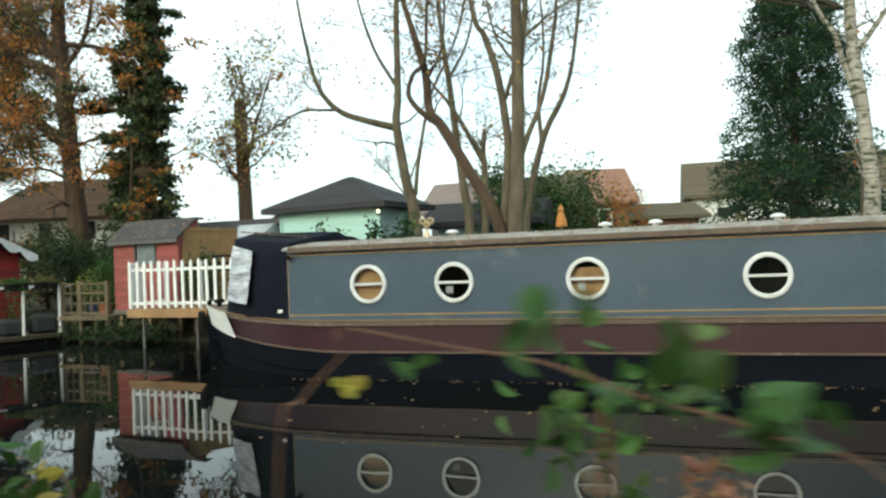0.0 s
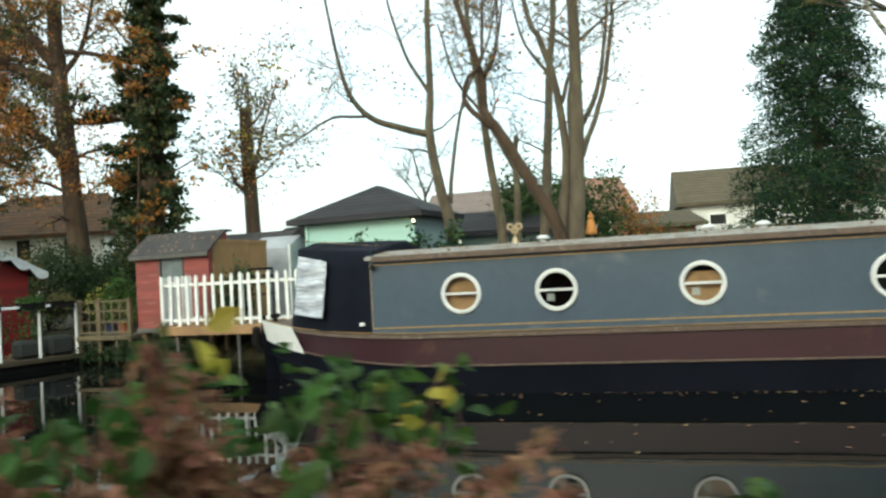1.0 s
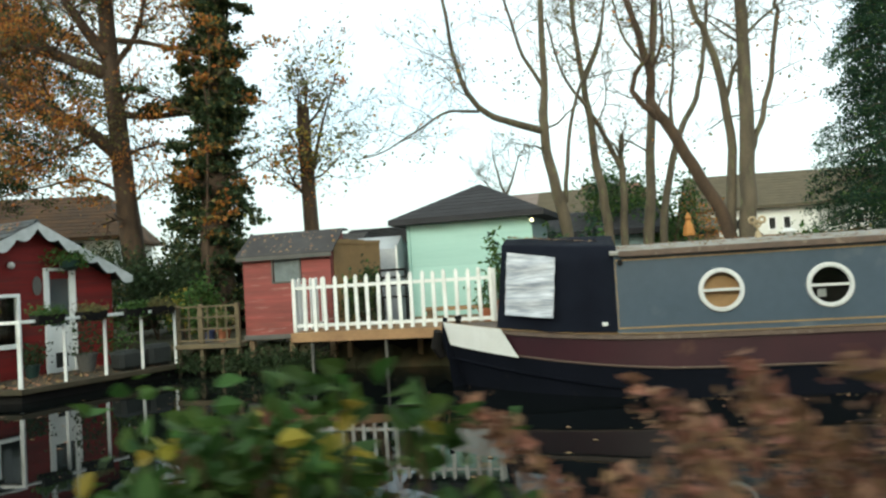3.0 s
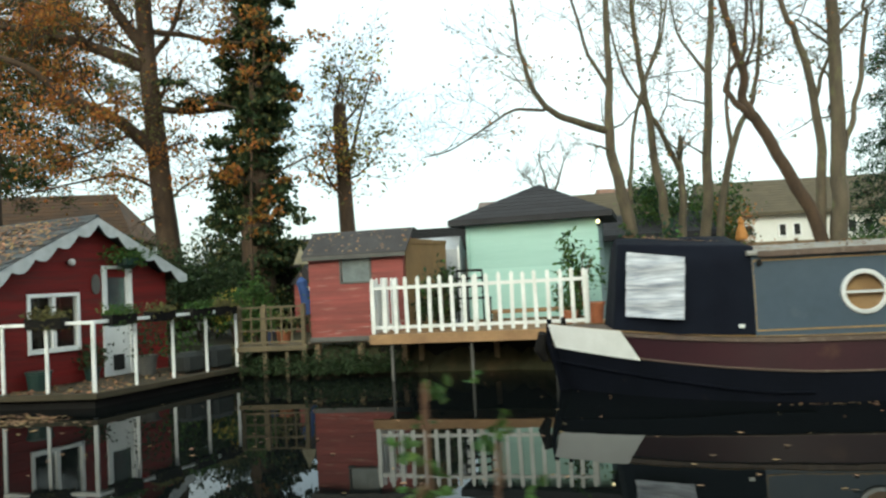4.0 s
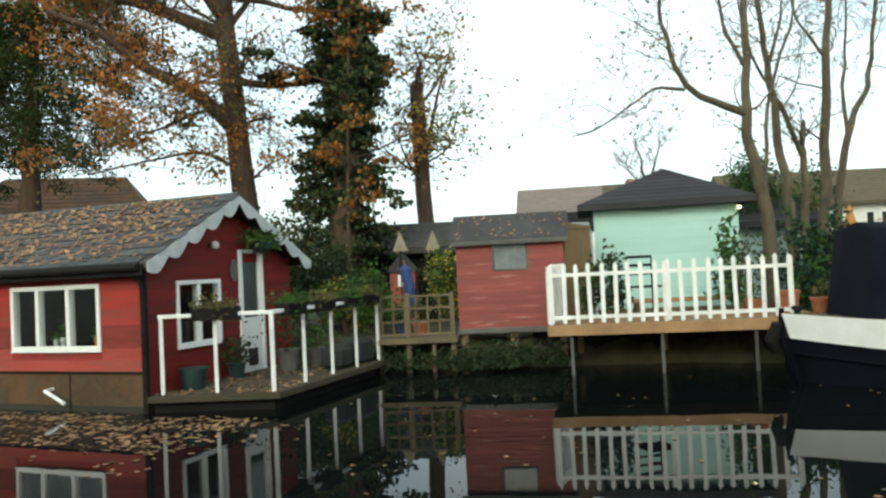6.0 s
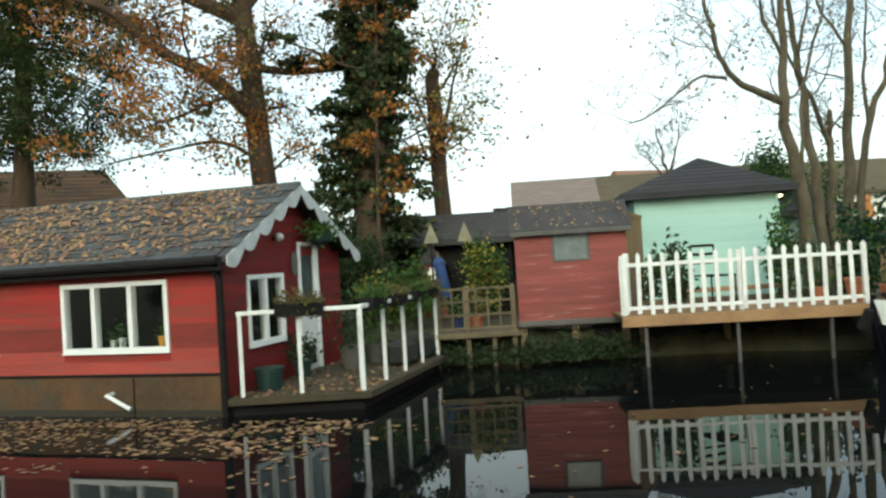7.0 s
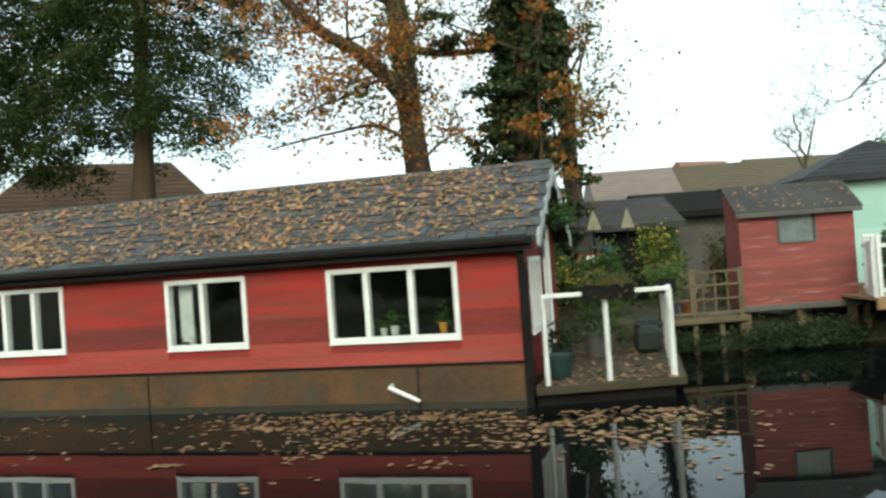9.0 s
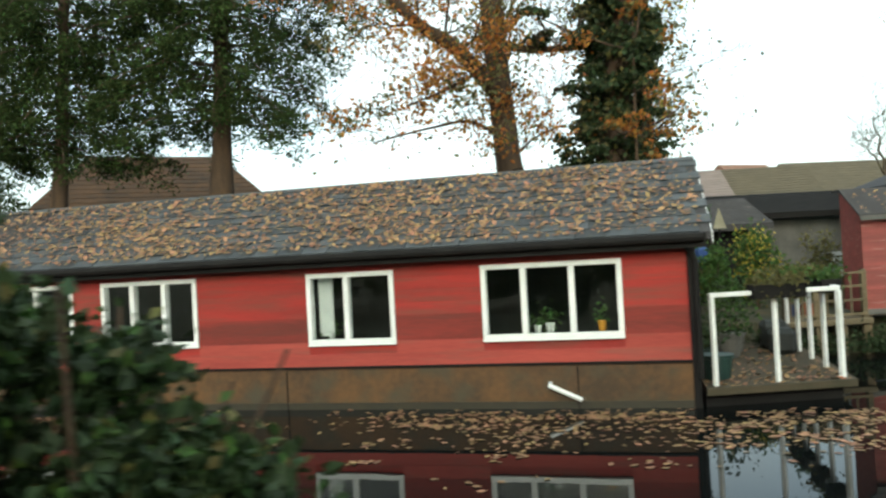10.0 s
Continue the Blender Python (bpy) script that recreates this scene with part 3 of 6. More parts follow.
# window sewn into the cover's slanted side
bm = bmesh.new()
P0, P1 = Vector((-0.62, 0.22, 0.0)), Vector((-1.19, 0.63, 0.0))
nrm = Vector((-(P1 - P0).y, (P1 - P0).x, 0)).normalized()
if nrm.y > 0:
    nrm = -nrm
m_, k_ = 14, 16
gv = []
for i in range(m_ + 1):
    for j in range(k_ + 1):
        u, w = i / m_, j / k_
        p = P0.lerp(P1, u) - nrm * (-0.095 + 0.10 * w)
        p.z = (0.86 + 0.04 * u) + w * (0.66 + 0.06 * u)
        p += nrm * 0.016 * math.sin(7 * w * math.pi + 2.5 * u + 1.3 * math.sin(3 * u)) * (0.35 + 0.65 * math.sin(math.pi * u))
        gv.append(bm.verts.new(p))
for i in range(m_):
    for j in range(k_):
        a = i * (k_ + 1) + j
        bm.faces.new((gv[a], gv[a + 1], gv[a + k_ + 2], gv[a + k_ + 1]))
bmesh.ops.recalc_face_normals(bm, faces=bm.faces[:])
part("plastic_window", bm, PLASTIC, boat, "creased milky plastic window", smooth=True)
part("toggle", boxes((-0.16, -0.10, 0.015, 0.03, 0.76, 0.80), bevel=0.004), WHITE, boat, "small white fastener")
bm = bmesh.new()
tube(bm, [(0.06, -0.03, 1.40), (0.06, -0.06, 1.41), (0.06, -0.06, 1.45)], [0.02, 0.03, 0.02], 8)
part("rail_hook", bm, TAR, boat)


# ---- windows and boards shared by the buildings ----
def window(parent, x0, x1, z0, z1, mullions, m=None, frame_w=0.055, label="white plastic-framed window", depth=0.07):
    """A window in the xz plane whose outside looks towards -y; m poses it under its parent."""
    w = new("window")
    w.parent = parent
    if m is not None:
        w.matrix_basis = m
    tagged(w, label)
    rows = [(x0, x1, -0.03, depth, z1 - frame_w, z1), (x0, x1, -0.03, depth, z0, z0 + frame_w), (x0, x0 + frame_w, -0.03, depth, z0 + frame_w, z1 - frame_w), (x1 - frame_w, x1, -0.03, depth, z0 + frame_w, z1 - frame_w)]
    part("window_frame", boxes(*rows, bevel=0.006), UPVC, w)
    xs = [x0 + frame_w] + list(mullions) + [x1 - frame_w]
    for x in mullions:
        part("mullion", boxes((x - frame_w * 0.55, x + frame_w * 0.55, -0.026, depth, z0 + frame_w, z1 - frame_w), bevel=0.005), UPVC, w)
    part("window_sill", boxes((x0 - 0.004, x1 + 0.004, -0.042, 0.0, z0 - 0.014, z0), bevel=0.004), UPVC, w)
    for a, b in zip(xs, xs[1:]):
        g = part("pane", boxes((a, b, 0.02, 0.026, z0 + frame_w, z1 - frame_w)), GLASS, w)
        g.visible_shadow = False
    return w


def spans(lo, hi, gaps):
    """The stretches of lo..hi that lie outside the gaps."""
    out, at = [], lo
    for a, b in sorted(gaps):
        if a > at:
            out.append((at, min(a, hi)))
        at = max(at, b)
    if at < hi:
        out.append((at, hi))
    return [(a, b) for a, b in out if b - a > 0.01]


def boards(parent, x0, x1, z0, z1, pitch, holes, material, m=None, top=None, name="board", lap=0.013, rows=()):
    """Overlapping weatherboards on the xz plane, each a piece of its own; top(z) trims a gable."""
    z, row = z0, 0
    while z < z1 - 0.01:
        zt = min(z + pitch, z1)
        lo, hi = (x0, x1) if top is None else top(z, zt, x0, x1)
        gaps = [(a, b) for a, b, c, d in holes if c < zt - 0.005 and d > z + 0.005]
        for a, b in spans(lo, hi, gaps):
            bm = bmesh.new()
            v = [bm.verts.new(p) for p in ((a, -lap, z), (b, -lap, z), (b, -0.005, zt), (a, -0.005, zt), (a, 0.0, z), (b, 0.0, z), (b, 0.0, zt), (a, 0.0, zt))]
            for q in ((0, 1, 2, 3), (4, 7, 6, 5), (0, 4, 5, 1), (3, 2, 6, 7), (0, 3, 7, 4), (1, 5, 6, 2)):
                bm.faces.new([v[i] for i in q])
            o = part(name, bm, rows[row] if row < len(rows) else material, parent)
            if m is not None:
                o.matrix_basis = m
        z += pitch
        row += 1


# ---- red houseboat ----
house = thing("houseboat", frame_of(-10.46, 13.2, -36.9), "red weatherboarded houseboat with a leaf-strewn slate roof", "houseboat")
HL, HD = -11.5, 3.06
W1, W2, W3, W4 = (-2.11, -0.65, 0.72, 1.52), (-4.11, -3.08, 0.72, 1.52), (-6.80, -5.50, 0.74, 1.54), (-8.3, -7.2, 0.74, 1.54)
HOLES = [W1, W2, W3, W4]
pl = part("plinth", boxes((HL, -0.0, -0.03, HD, -0.35, 0.45), bevel=0.01), PLINTH, house, "rust-brown stained plinth at the water")
for x in (-1.15, -4.4, -7.4):
    part("plinth_seam", boxes((x, x + 0.012, -0.041, -0.031, -0.1, 0.44)), TAR, house)
part("weed_band", boxes((HL, -0.003, -0.036, -0.0305, -0.3, 0.075)), mat("wet_weed", (0.016, 0.015, 0.009), (0.03, 0.024, 0.012), rough=0.5, scale=5, fine=30, bump=0.5), house, "dark wet weed along the waterline")
part("drip_rail", boxes((HL, 0.015, -0.05, -0.002, 0.452, 0.475), bevel=0.004), TAR, house)
wall = new("front_wall")
wall.parent = house
tagged(wall, "bright red front wall of boards")
for r in [(a, b, 0.0, 0.09, 0.47, 1.78) for a, b in spans(HL, -0.0, [(h[0], h[1]) for h in HOLES])] + [(h[0], h[1], 0.0, 0.09, 0.47, h[2]) for h in HOLES] + [(h[0], h[1], 0.0, 0.09, h[3], 1.78) for h in HOLES]:
    part("wall_panel", boxes(r), RED, wall)
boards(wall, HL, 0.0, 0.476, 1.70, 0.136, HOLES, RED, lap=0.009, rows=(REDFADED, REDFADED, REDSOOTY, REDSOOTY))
part("rear_wall", boxes((HL, 0.0, HD - 0.09, HD, 0.47, 1.78)), RED, house)
part("end_wall", boxes((HL, HL + 0.09, 0.09, HD - 0.09, 0.47, 1.78)), RED, house)
# Near-black sheet and floor hold the dimness of the rooms in their colour.
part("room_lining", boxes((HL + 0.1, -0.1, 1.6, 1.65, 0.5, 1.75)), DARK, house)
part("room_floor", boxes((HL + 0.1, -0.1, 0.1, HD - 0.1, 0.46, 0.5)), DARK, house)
window(house, *W1, [-1.66, -1.16])
window(house, *W2, [-3.64])
window(house, *W3, [-6.37, -5.94])
window(house, *W4, [-7.75])
# curtains and pots on the sills
part("curtain", boxes((-4.03, -3.86, 0.14, 0.16, 0.8, 1.46)), NET, house, "pale net curtain")
for x, r, h, mt in ((-0.88, 0.045, 0.10, mat("orange_pot", (0.6, 0.26, 0.02), rough=0.5)), (-1.42, 0.05, 0.09, NET), (-1.55, 0.04, 0.07, NET), (-3.9, 0.04, 0.06, NET)):
    bm = bmesh.new()
    tube(bm, [(x, 0.16, 0.76), (x, 0.16, 0.78 + h)], [r * 0.75, r], 12)
    part("sill_pot", bm, mt, house)
    rng = np.random.default_rng(int(abs(x) * 100))
    c = rng.normal(0, 1, (40, 3)) * (0.05, 0.03, 0.06) + (x, 0.18, 0.84 + h)
    leafmesh("sill_plant", *cards(c, 0.06, rng=rng), LEAF_GREEN, house)
# gable end, built in the yz plane: local x runs inwards along the gable
GM = pose(0, 0, 0, 0, 0, 90)
gable = new("gable_wall")
gable.parent = house
gable.matrix_basis = GM
tagged(gable, "dark red boarded gable wall with shade in its colour")
GH = [(0.53, 1.38, 0.68, 1.51), (1.80, 2.33, 0.20, 1.90)]


def gable_top(z, zt, a, b):
    k = max(0.0, (zt - 1.72) / 0.53)
    return (a + k, b - k)


RIDGE_Y, RIDGE_Z, EAVE_Y, EAVE_Z = 1.58, 2.62, -0.17, 1.735
bm = boxes(*[(a, b, 0.0, 0.06, 0.2, 1.72) for a, b in spans(0.0, HD, [(g[0], g[1]) for g in GH])], (0.53, 1.38, 0.0, 0.06, 0.2, 0.68), (0.53, 1.38, 0.0, 0.06, 1.51, 1.72))
part("gable_core", bm, REDSHADED, gable)
part("gable_peak", prism([(0.03, 1.72), (HD - 0.03, 1.72), (RIDGE_Y, 2.52)], 1, 0.0, 0.06), REDSHADED, gable)
boards(gable, 0.0, HD, 0.2, 2.45, 0.136, GH, REDSHADED, top=gable_top)
# Another dark sheet added, for the unlit room behind the gable window.
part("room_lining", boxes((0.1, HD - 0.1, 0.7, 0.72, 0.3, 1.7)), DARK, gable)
window(house, *GH[0], [0.95], m=GM, label="white framed gable window")
door = new("door")
door.parent = house
door.matrix_basis = GM
tagged(door, "white framed door with a tall glazed panel")
x0, x1, z0, z1 = GH[1]
part("door_frame", boxes((x0 - 0.02, x0 + 0.04, -0.03, 0.05, z0, z1), (x1 - 0.04, x1 + 0.02, -0.03, 0.05, z0, z1), (x0 + 0.04, x1 - 0.04, -0.03, 0.05, z1 - 0.05, z1), bevel=0.005), UPVC, door)
part("door_leaf", boxes((x0 + 0.04, x1 - 0.04, -0.01, 0.03, z0, 0.95), (x0 + 0.04, x0 + 0.09, -0.01, 0.03, 0.95, z1 - 0.05), (x1 - 0.09, x1 - 0.04, -0.01, 0.03, 0.95, z1 - 0.05), bevel=0.004), UPVC, door)
g = part("pane", boxes((x0 + 0.09, x1 - 0.09, 0.005, 0.011, 0.95, z1 - 0.05)), GLASS, door)
g.visible_shadow = False
# Sheet added behind the pane so that the door glass reads grey.
part("blind", boxes((x0 + 0.09, x1 - 0.09, 0.035, 0.045, 0.95, z1 - 0.05)), mat("grey_pane_backing", (0.12, 0.14, 0.155), (0.08, 0.1, 0.11), rough=0.8, scale=4, bump=0.1), door, "grey sheet added behind the door glass")
part("cat_flap", boxes((x0 + 0.15, x0 + 0.36, -0.025, -0.01, 0.28, 0.52), bevel=0.004), DARK, door)
bm = bmesh.new()
tube(bm, [(x1 - 0.07, -0.01, 1.0), (x1 - 0.07, -0.05, 1.0), (x1 - 0.16, -0.05, 1.0)], [0.01, 0.01, 0.008], 7)
part("door_handle", bm, CHROME, door)
# corner post and down pipe
part("corner_post", boxes((-0.012, 0.06, -0.06, 0.0, -0.3, 1.72), bevel=0.008), TAR, house, "black corner post down to the water")
bm = bmesh.new()
tube(bm, [(-0.10, -0.12, 1.66), (0.02, -0.10, 1.56), (0.06, -0.085, 1.45), (0.06, -0.085, 0.3)], [0.03] * 4, 8)
part("down_pipe", bm, TAR, house)
# roof
slope = math.atan2(RIDGE_Z - EAVE_Z, RIDGE_Y - EAVE_Y)
RX0, RX1 = HL - 0.2, 0.22
back_y = 2 * RIDGE_Y - EAVE_Y
roof = part("roof", prism([(EAVE_Y, EAVE_Z), (RIDGE_Y, RIDGE_Z), (back_y, EAVE_Z), (back_y, EAVE_Z - 0.07), (RIDGE_Y, RIDGE_Z - 0.08), (EAVE_Y, EAVE_Z - 0.07)], 0, RX0, RX1), FELT, house, "slate roof littered with fallen leaves")
part("fascia", boxes((RX0, RX1 - 0.05, EAVE_Y - 0.02, EAVE_Y + 0.0, EAVE_Z - 0.15, EAVE_Z - 0.012)), TAR, house, "black eaves board")
part("soffit", boxes((RX0, RX1 - 0.05, EAVE_Y, 0.0, EAVE_Z - 0.085, EAVE_Z - 0.072)), TAR, house)
bm = bmesh.new()
tube(bm, [(RX0, EAVE_Y - 0.06, EAVE_Z - 0.05), (RX1 - 0.08, EAVE_Y - 0.06, EAVE_Z - 0.05)], [0.045, 0.045], 8)
part("gutter", bm, TAR, house, "black gutter under the slates")
# scalloped barge boards
BL = []
steps = 5
n = 60
for i in range(n + 1):
    u = i / n
    drop = 0.105 + 0.105 * (1 - abs(((u * steps) % 1.0) * 2 - 1) ** 1.5) * (1 if (u * steps) % 1 < 0.98 else 0)
    BL.append((u, drop))
for s in (0, 1):
    bm = bmesh.new()
    prev = None
    for u, drop in BL:
        y = EAVE_Y + (RIDGE_Y - EAVE_Y) * u
        z = EAVE_Z + (RIDGE_Z - EAVE_Z) * u
        if s:
            y = 2 * RIDGE_Y - y
        q = [bm.verts.new(p) for p in ((RX1 + 0.014, y, z - 0.004), (RX1 + 0.014, y, z - drop), (RX1, y, z - drop), (RX1, y, z - 0.004))]
        if prev:
            for i in range(4):
                bm.faces.new((prev[i], prev[(i + 1) % 4], q[(i + 1) % 4], q[i]))
        else:
            bm.faces.new(q)
        prev = q
    bm.faces.new(prev[::-1])
    bmesh.ops.recalc_face_normals(bm, faces=bm.faces[:])
    part("barge_board", bm, GREYTRIM, house, "pale grey scalloped barge board")
bm = bmesh.new()
tube(bm, [(RX0, RIDGE_Y, RIDGE_Z + 0.0), (RX1, RIDGE_Y, RIDGE_Z + 0.0)], [0.045, 0.045], 8)
part("ridge_roll", bm, SLATE, house)
# small fittings on the gable
bm = bmesh.new()
bmesh.ops.create_uvsphere(bm, u_segments=14, v_segments=10, radius=0.055)
o = part("porch_lamp", bm, NET, house, "round white porch lamp", smooth=True)
o.location = (0.09, 1.21, 1.95)
part("lamp_bracket", boxes((0.0, 0.06, 1.19, 1.23, 1.93, 1.96)), TAR, house)
bm = bmesh.new()
n = 24
bm.faces.new([bm.verts.new((0.0, 0.075 * math.cos(2 * math.pi * k / n), 0.15 * math.sin(2 * math.pi * k / n))) for k in range(n)])
ext = bmesh.ops.extrude_face_region(bm, geom=bm.faces[:])
bmesh.ops.translate(bm, vec=(0.02, 0, 0), verts=[q for q in ext["geom"] if isinstance(q, bmesh.types.BMVert)])
bmesh.ops.recalc_face_normals(bm, faces=bm.faces[:])
o = part("wall_plaque", bm, GREYWOOD, house, "oval grey wall plaque")
o.location = (0.022, 1.66, 1.62)
# white overflow pipe
bm = bmesh.new()
tube(bm, [(-1.43, -0.03, 0.26), (-1.43, -0.14, 0.255), (-1.10, -0.16, 0.11)], [0.022, 0.024, 0.022], 10)
part("overflow_pipe", bm, UPVC, house, "short white overflow pipe")

# hanging basket above the door
basket = thing("hanging_basket", frame_of(-10.46, 13.2, -36.9) @ pose(0.2, 2.12, 2.0), "trailing hanging basket on the gable wall", "plant basket")
bm = bmesh.new()
tube(bm, [(0, 0, -0.16), (0, 0, -0.10), (0, 0, 0.0)], [0.06, 0.14, 0.17], 12)
part("bowl", bm, GREENPLASTIC, basket)
bm = bmesh.new()
tube(bm, [(-0.2, 0, 0.2), (0.0, 0, 0.22), (0, 0, 0.0)], [0.008] * 3, 6)
part("bracket", bm, TAR, basket)
rng = np.random.default_rng(5)
c = rng.normal(0, 1, (420, 3)) * (0.09, 0.19, 0.08) + (0, 0, 0.03)
leafmesh("foliage", *cards(c, rng.uniform(0.04, 0.08, 420), rng=rng), LEAF_GREEN, basket)

# ---- deck beside the houseboat, with white rail ----
L_, C_, E_ = Vector((-10.30, 13.12, 0)), Vector((-9.05, 12.68, 0)), Vector((-7.44, 14.87, 0))
deck = thing("deck", pose(0, 0, 0), "leaf-covered timber deck floating beside the houseboat", "deck")
out = [(-10.44, 13.05), (-9.0, 12.55), (-7.30, 14.86), (-7.9, 16.4), (-8.62, 15.62)]
part("deck_floor", prism(out, 2, 0.13, 0.2), mat("mossy_deck", (0.06, 0.044, 0.024), (0.034, 0.03, 0.015), rough=0.9, scale=4, fine=30, bump=0.4), deck)
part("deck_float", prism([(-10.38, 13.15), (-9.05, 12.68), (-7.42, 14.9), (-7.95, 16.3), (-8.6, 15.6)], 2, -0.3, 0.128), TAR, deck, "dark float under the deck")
rail = thing("deck_rail", pose(0, 0, 0), "white painted deck rail with square posts", "railing")


def beam(name, a, b, w, h, material, parent, label=""):
    """A straight squared timber between two points."""
    a, b = Vector(a), Vector(b)
    d = b - a
    bm = boxes((0, d.length, -w / 2, w / 2, -h / 2, h / 2), bevel=min(w, h) * 0.12)
    o = part(name, bm, material, parent, label)
    o.matrix_basis = Matrix.Translation(a) @ d.to_track_quat("X", "Z").to_matrix().to_4x4()
    return o


RT = 1.10
posts = [L_.lerp(C_, k) for k in (0.02, 0.5)] + [C_.lerp(E_, k) for k in (0, 0.25, 0.5, 0.75, 1)]
for i, p in enumerate(posts):
    w = 0.052 if i == 2 else 0.043
    beam("post", (p.x, p.y, 0.12 if i == 2 else 0.2), (p.x, p.y, RT - 0.02 if i in (0, 2, 6) else RT - 0.05), w, w, WHITE, rail)
beam("top_rail", (L_.x, L_.y, RT), (C_.x + 0.02, C_.y, RT), 0.05, 0.045, WHITE, rail)
beam("top_rail", (C_.x, C_.y, RT + 0.002), (E_.x, E_.y, RT + 0.002), 0.05, 0.045, WHITE, rail)


def planter(x, y, z, deg, length, seed, lush=1.0):
    t = thing("planter", pose(x, y, z, 0, 0, deg), "dark trough planter with straggling autumn plants", "planter", "planters on the deck rail")
    bm = prism([(-0.08, 0.0), (0.08, 0.0), (0.1, 0.14), (-0.1, 0.14)], 0, -length / 2, length / 2)
    part("trough", bm, TAR, t)
    rng = np.random.default_rng(seed)
    k = int(420 * lush)
    c = np.column_stack([rng.uniform(-length / 2, length / 2, k), rng.normal(0, 0.08, k), 0.13 + np.abs(rng.normal(0, 0.06, k)) - 0.14 * (rng.random(k) < 0.25)])
    leafmesh("foliage", *cards(c, rng.uniform(0.03, 0.07, k), rng=rng), LEAF_OLIVE if seed % 2 else LEAF_GREEN, t)
    return t


mid1 = posts[1]
planter(mid1.x + 0.02, mid1.y - 0.02, RT - 0.06, -19, 0.52, 11)
for k, sd in ((0.16, 12), (0.42, 13), (0.70, 14), (0.9, 15)):
    q = C_.lerp(E_, k)
    planter(q.x, q.y, RT - 0.06, 53.7, 0.42, sd)


def pot(x, y, z, r, h, material, label, plant=None, seed=0, spread=0.2, tall=0.3, count=250, leaf=0.07):
    t = thing("plant_pot", pose(x, y, z), label, "plant pot")
    bm = bmesh.new()
    tube(bm, [(0, 0, 0), (0, 0, h * 0.85), (0, 0, h * 0.86), (0, 0, h)], [r * 0.72, r * 0.95, r * 1.06, r * 1.06], 16)
    part("pot", bm, material, t)
    if plant:
        rng = np.random.default_rng(seed)
        c = rng.normal(0, 1, (count, 3)) * (spread, spread, tall * 0.5) + (0, 0, h + tall * 0.6)
        c[:, 2] = np.maximum(c[:, 2], h)
        leafmesh("foliage", *cards(c, rng.uniform(0.6, 1.2, count) * leaf, rng=rng), plant, t)
    return t


tub = thing("water_butt", pose(-9.95, 13.45, 0.2), "dark green plastic tub on the deck", "tub")
bm = bmesh.new()
tube(bm, [(0, 0, 0), (0, 0, 0.22), (0, 0, 0.225), (0, 0, 0.255)], [0.135, 0.162, 0.176, 0.176], 18)
part("tub_body", bm, GREENPLASTIC, tub)
pot(-9.45, 14.2, 0.2, 0.12, 0.2, GREENPLASTIC, "dark pot with a small shrub by the door", LEAF_DARK, 31, 0.1, 0.22)
pot(-8.75, 14.55, 0.2, 0.16, 0.3, GREYWOOD, "grey pot with a dark shrub on the deck", LEAF_DARK, 32, 0.17, 0.45)
pot(-8.35, 14.9, 0.2, 0.15, 0.26, GREYWOOD, "grey pot with a bushy plant on the deck", LEAF_GREEN, 33, 0.17, 0.4)
# grey barrel-shaped mounds and boxes under the rail
for x, y, r, h in ((-8.1, 14.35, 0.2, 0.32), (-7.75, 14.8, 0.22, 0.36)):
    t = thing("covered_box", pose(x, y, 0.2, 0, 0, 50), "dark tarpaulin-covered box on the deck", "box")
    bm = boxes((-r, r, -r * 0.8, r * 0.8, 0, h), bevel=0.06)
    part("cover", bm, mat("dark_tarpaulin", (0.026, 0.03, 0.028), (0.015, 0.017, 0.016), rough=0.7, scale=5, bump=0.4), t)

# ---- trellis walkway ----
OLDTRELLIS = mat("old_trellis_wood", (0.15, 0.115, 0.065), (0.08, 0.066, 0.04), rough=0.9, scale=3, fine=30, bump=0.4, vary=0.2)
trellis = thing("trellis_fence", pose(-7.40, 14.94, 0, 0, 0, -20.6), "brown timber trellis on a small landing stage", "trellis")
TLEN = 1.12
for x in (0.0, 0.44, 1.1):
    part("post", boxes((x - 0.035, x + 0.035, -0.035, 0.035, -0.3, 1.16), bevel=0.006), OLDTRELLIS, trellis)
part("post", boxes((0.78, 0.84, -0.03, 0.03, -0.3, 0.5), bevel=0.006), OLDTRELLIS, trellis)
for z in (0.56, 0.75, 0.94, 1.12):
    part("slat", boxes((-0.03, TLEN, -0.05, -0.036, z - 0.014, z + 0.014)), OLDTRELLIS, trellis)
for i in range(7):
    x = 0.06 + i * 0.17
    part("slat", boxes((x - 0.012, x + 0.012, -0.036, -0.022, 0.54, 1.13)), OLDTRELLIS, trellis)
part("stage_board", boxes((-0.1, TLEN + 0.05, -0.1, 0.5, 0.42, 0.5), bevel=0.01), OLDTRELLIS, trellis)

# ---- white picket fence on the timber landing ----
FEN = frame_of(-5.39, 13.21, -24)
landing = thing("landing_stage", FEN, "fresh timber landing stage on poles over the water", "landing stage")
part("edge_board", boxes((-0.05, 3.5, -0.05, 0.0, 0.53, 0.675), bevel=0.006), NEWTIMBER, landing)
for i in range(8):
    part("deck_board", boxes((-0.03, 3.5, 0.004 + i * 0.2, 0.194 + i * 0.2, 0.64, 0.675)), NEWTIMBER, landing)
for x in (0.26, 1.43, 2.6):
    part("pole", boxes((x - 0.02, x + 0.02, 0.01, 0.05, -0.6, 0.53), bevel=0.005), GREYWOOD, landing)
for x in (0.4, 1.6, 2.8):
    part("pole", boxes((x - 0.04, x + 0.04, 1.1, 1.18, -0.6, 0.53), bevel=0.006), TIMBER, landing)
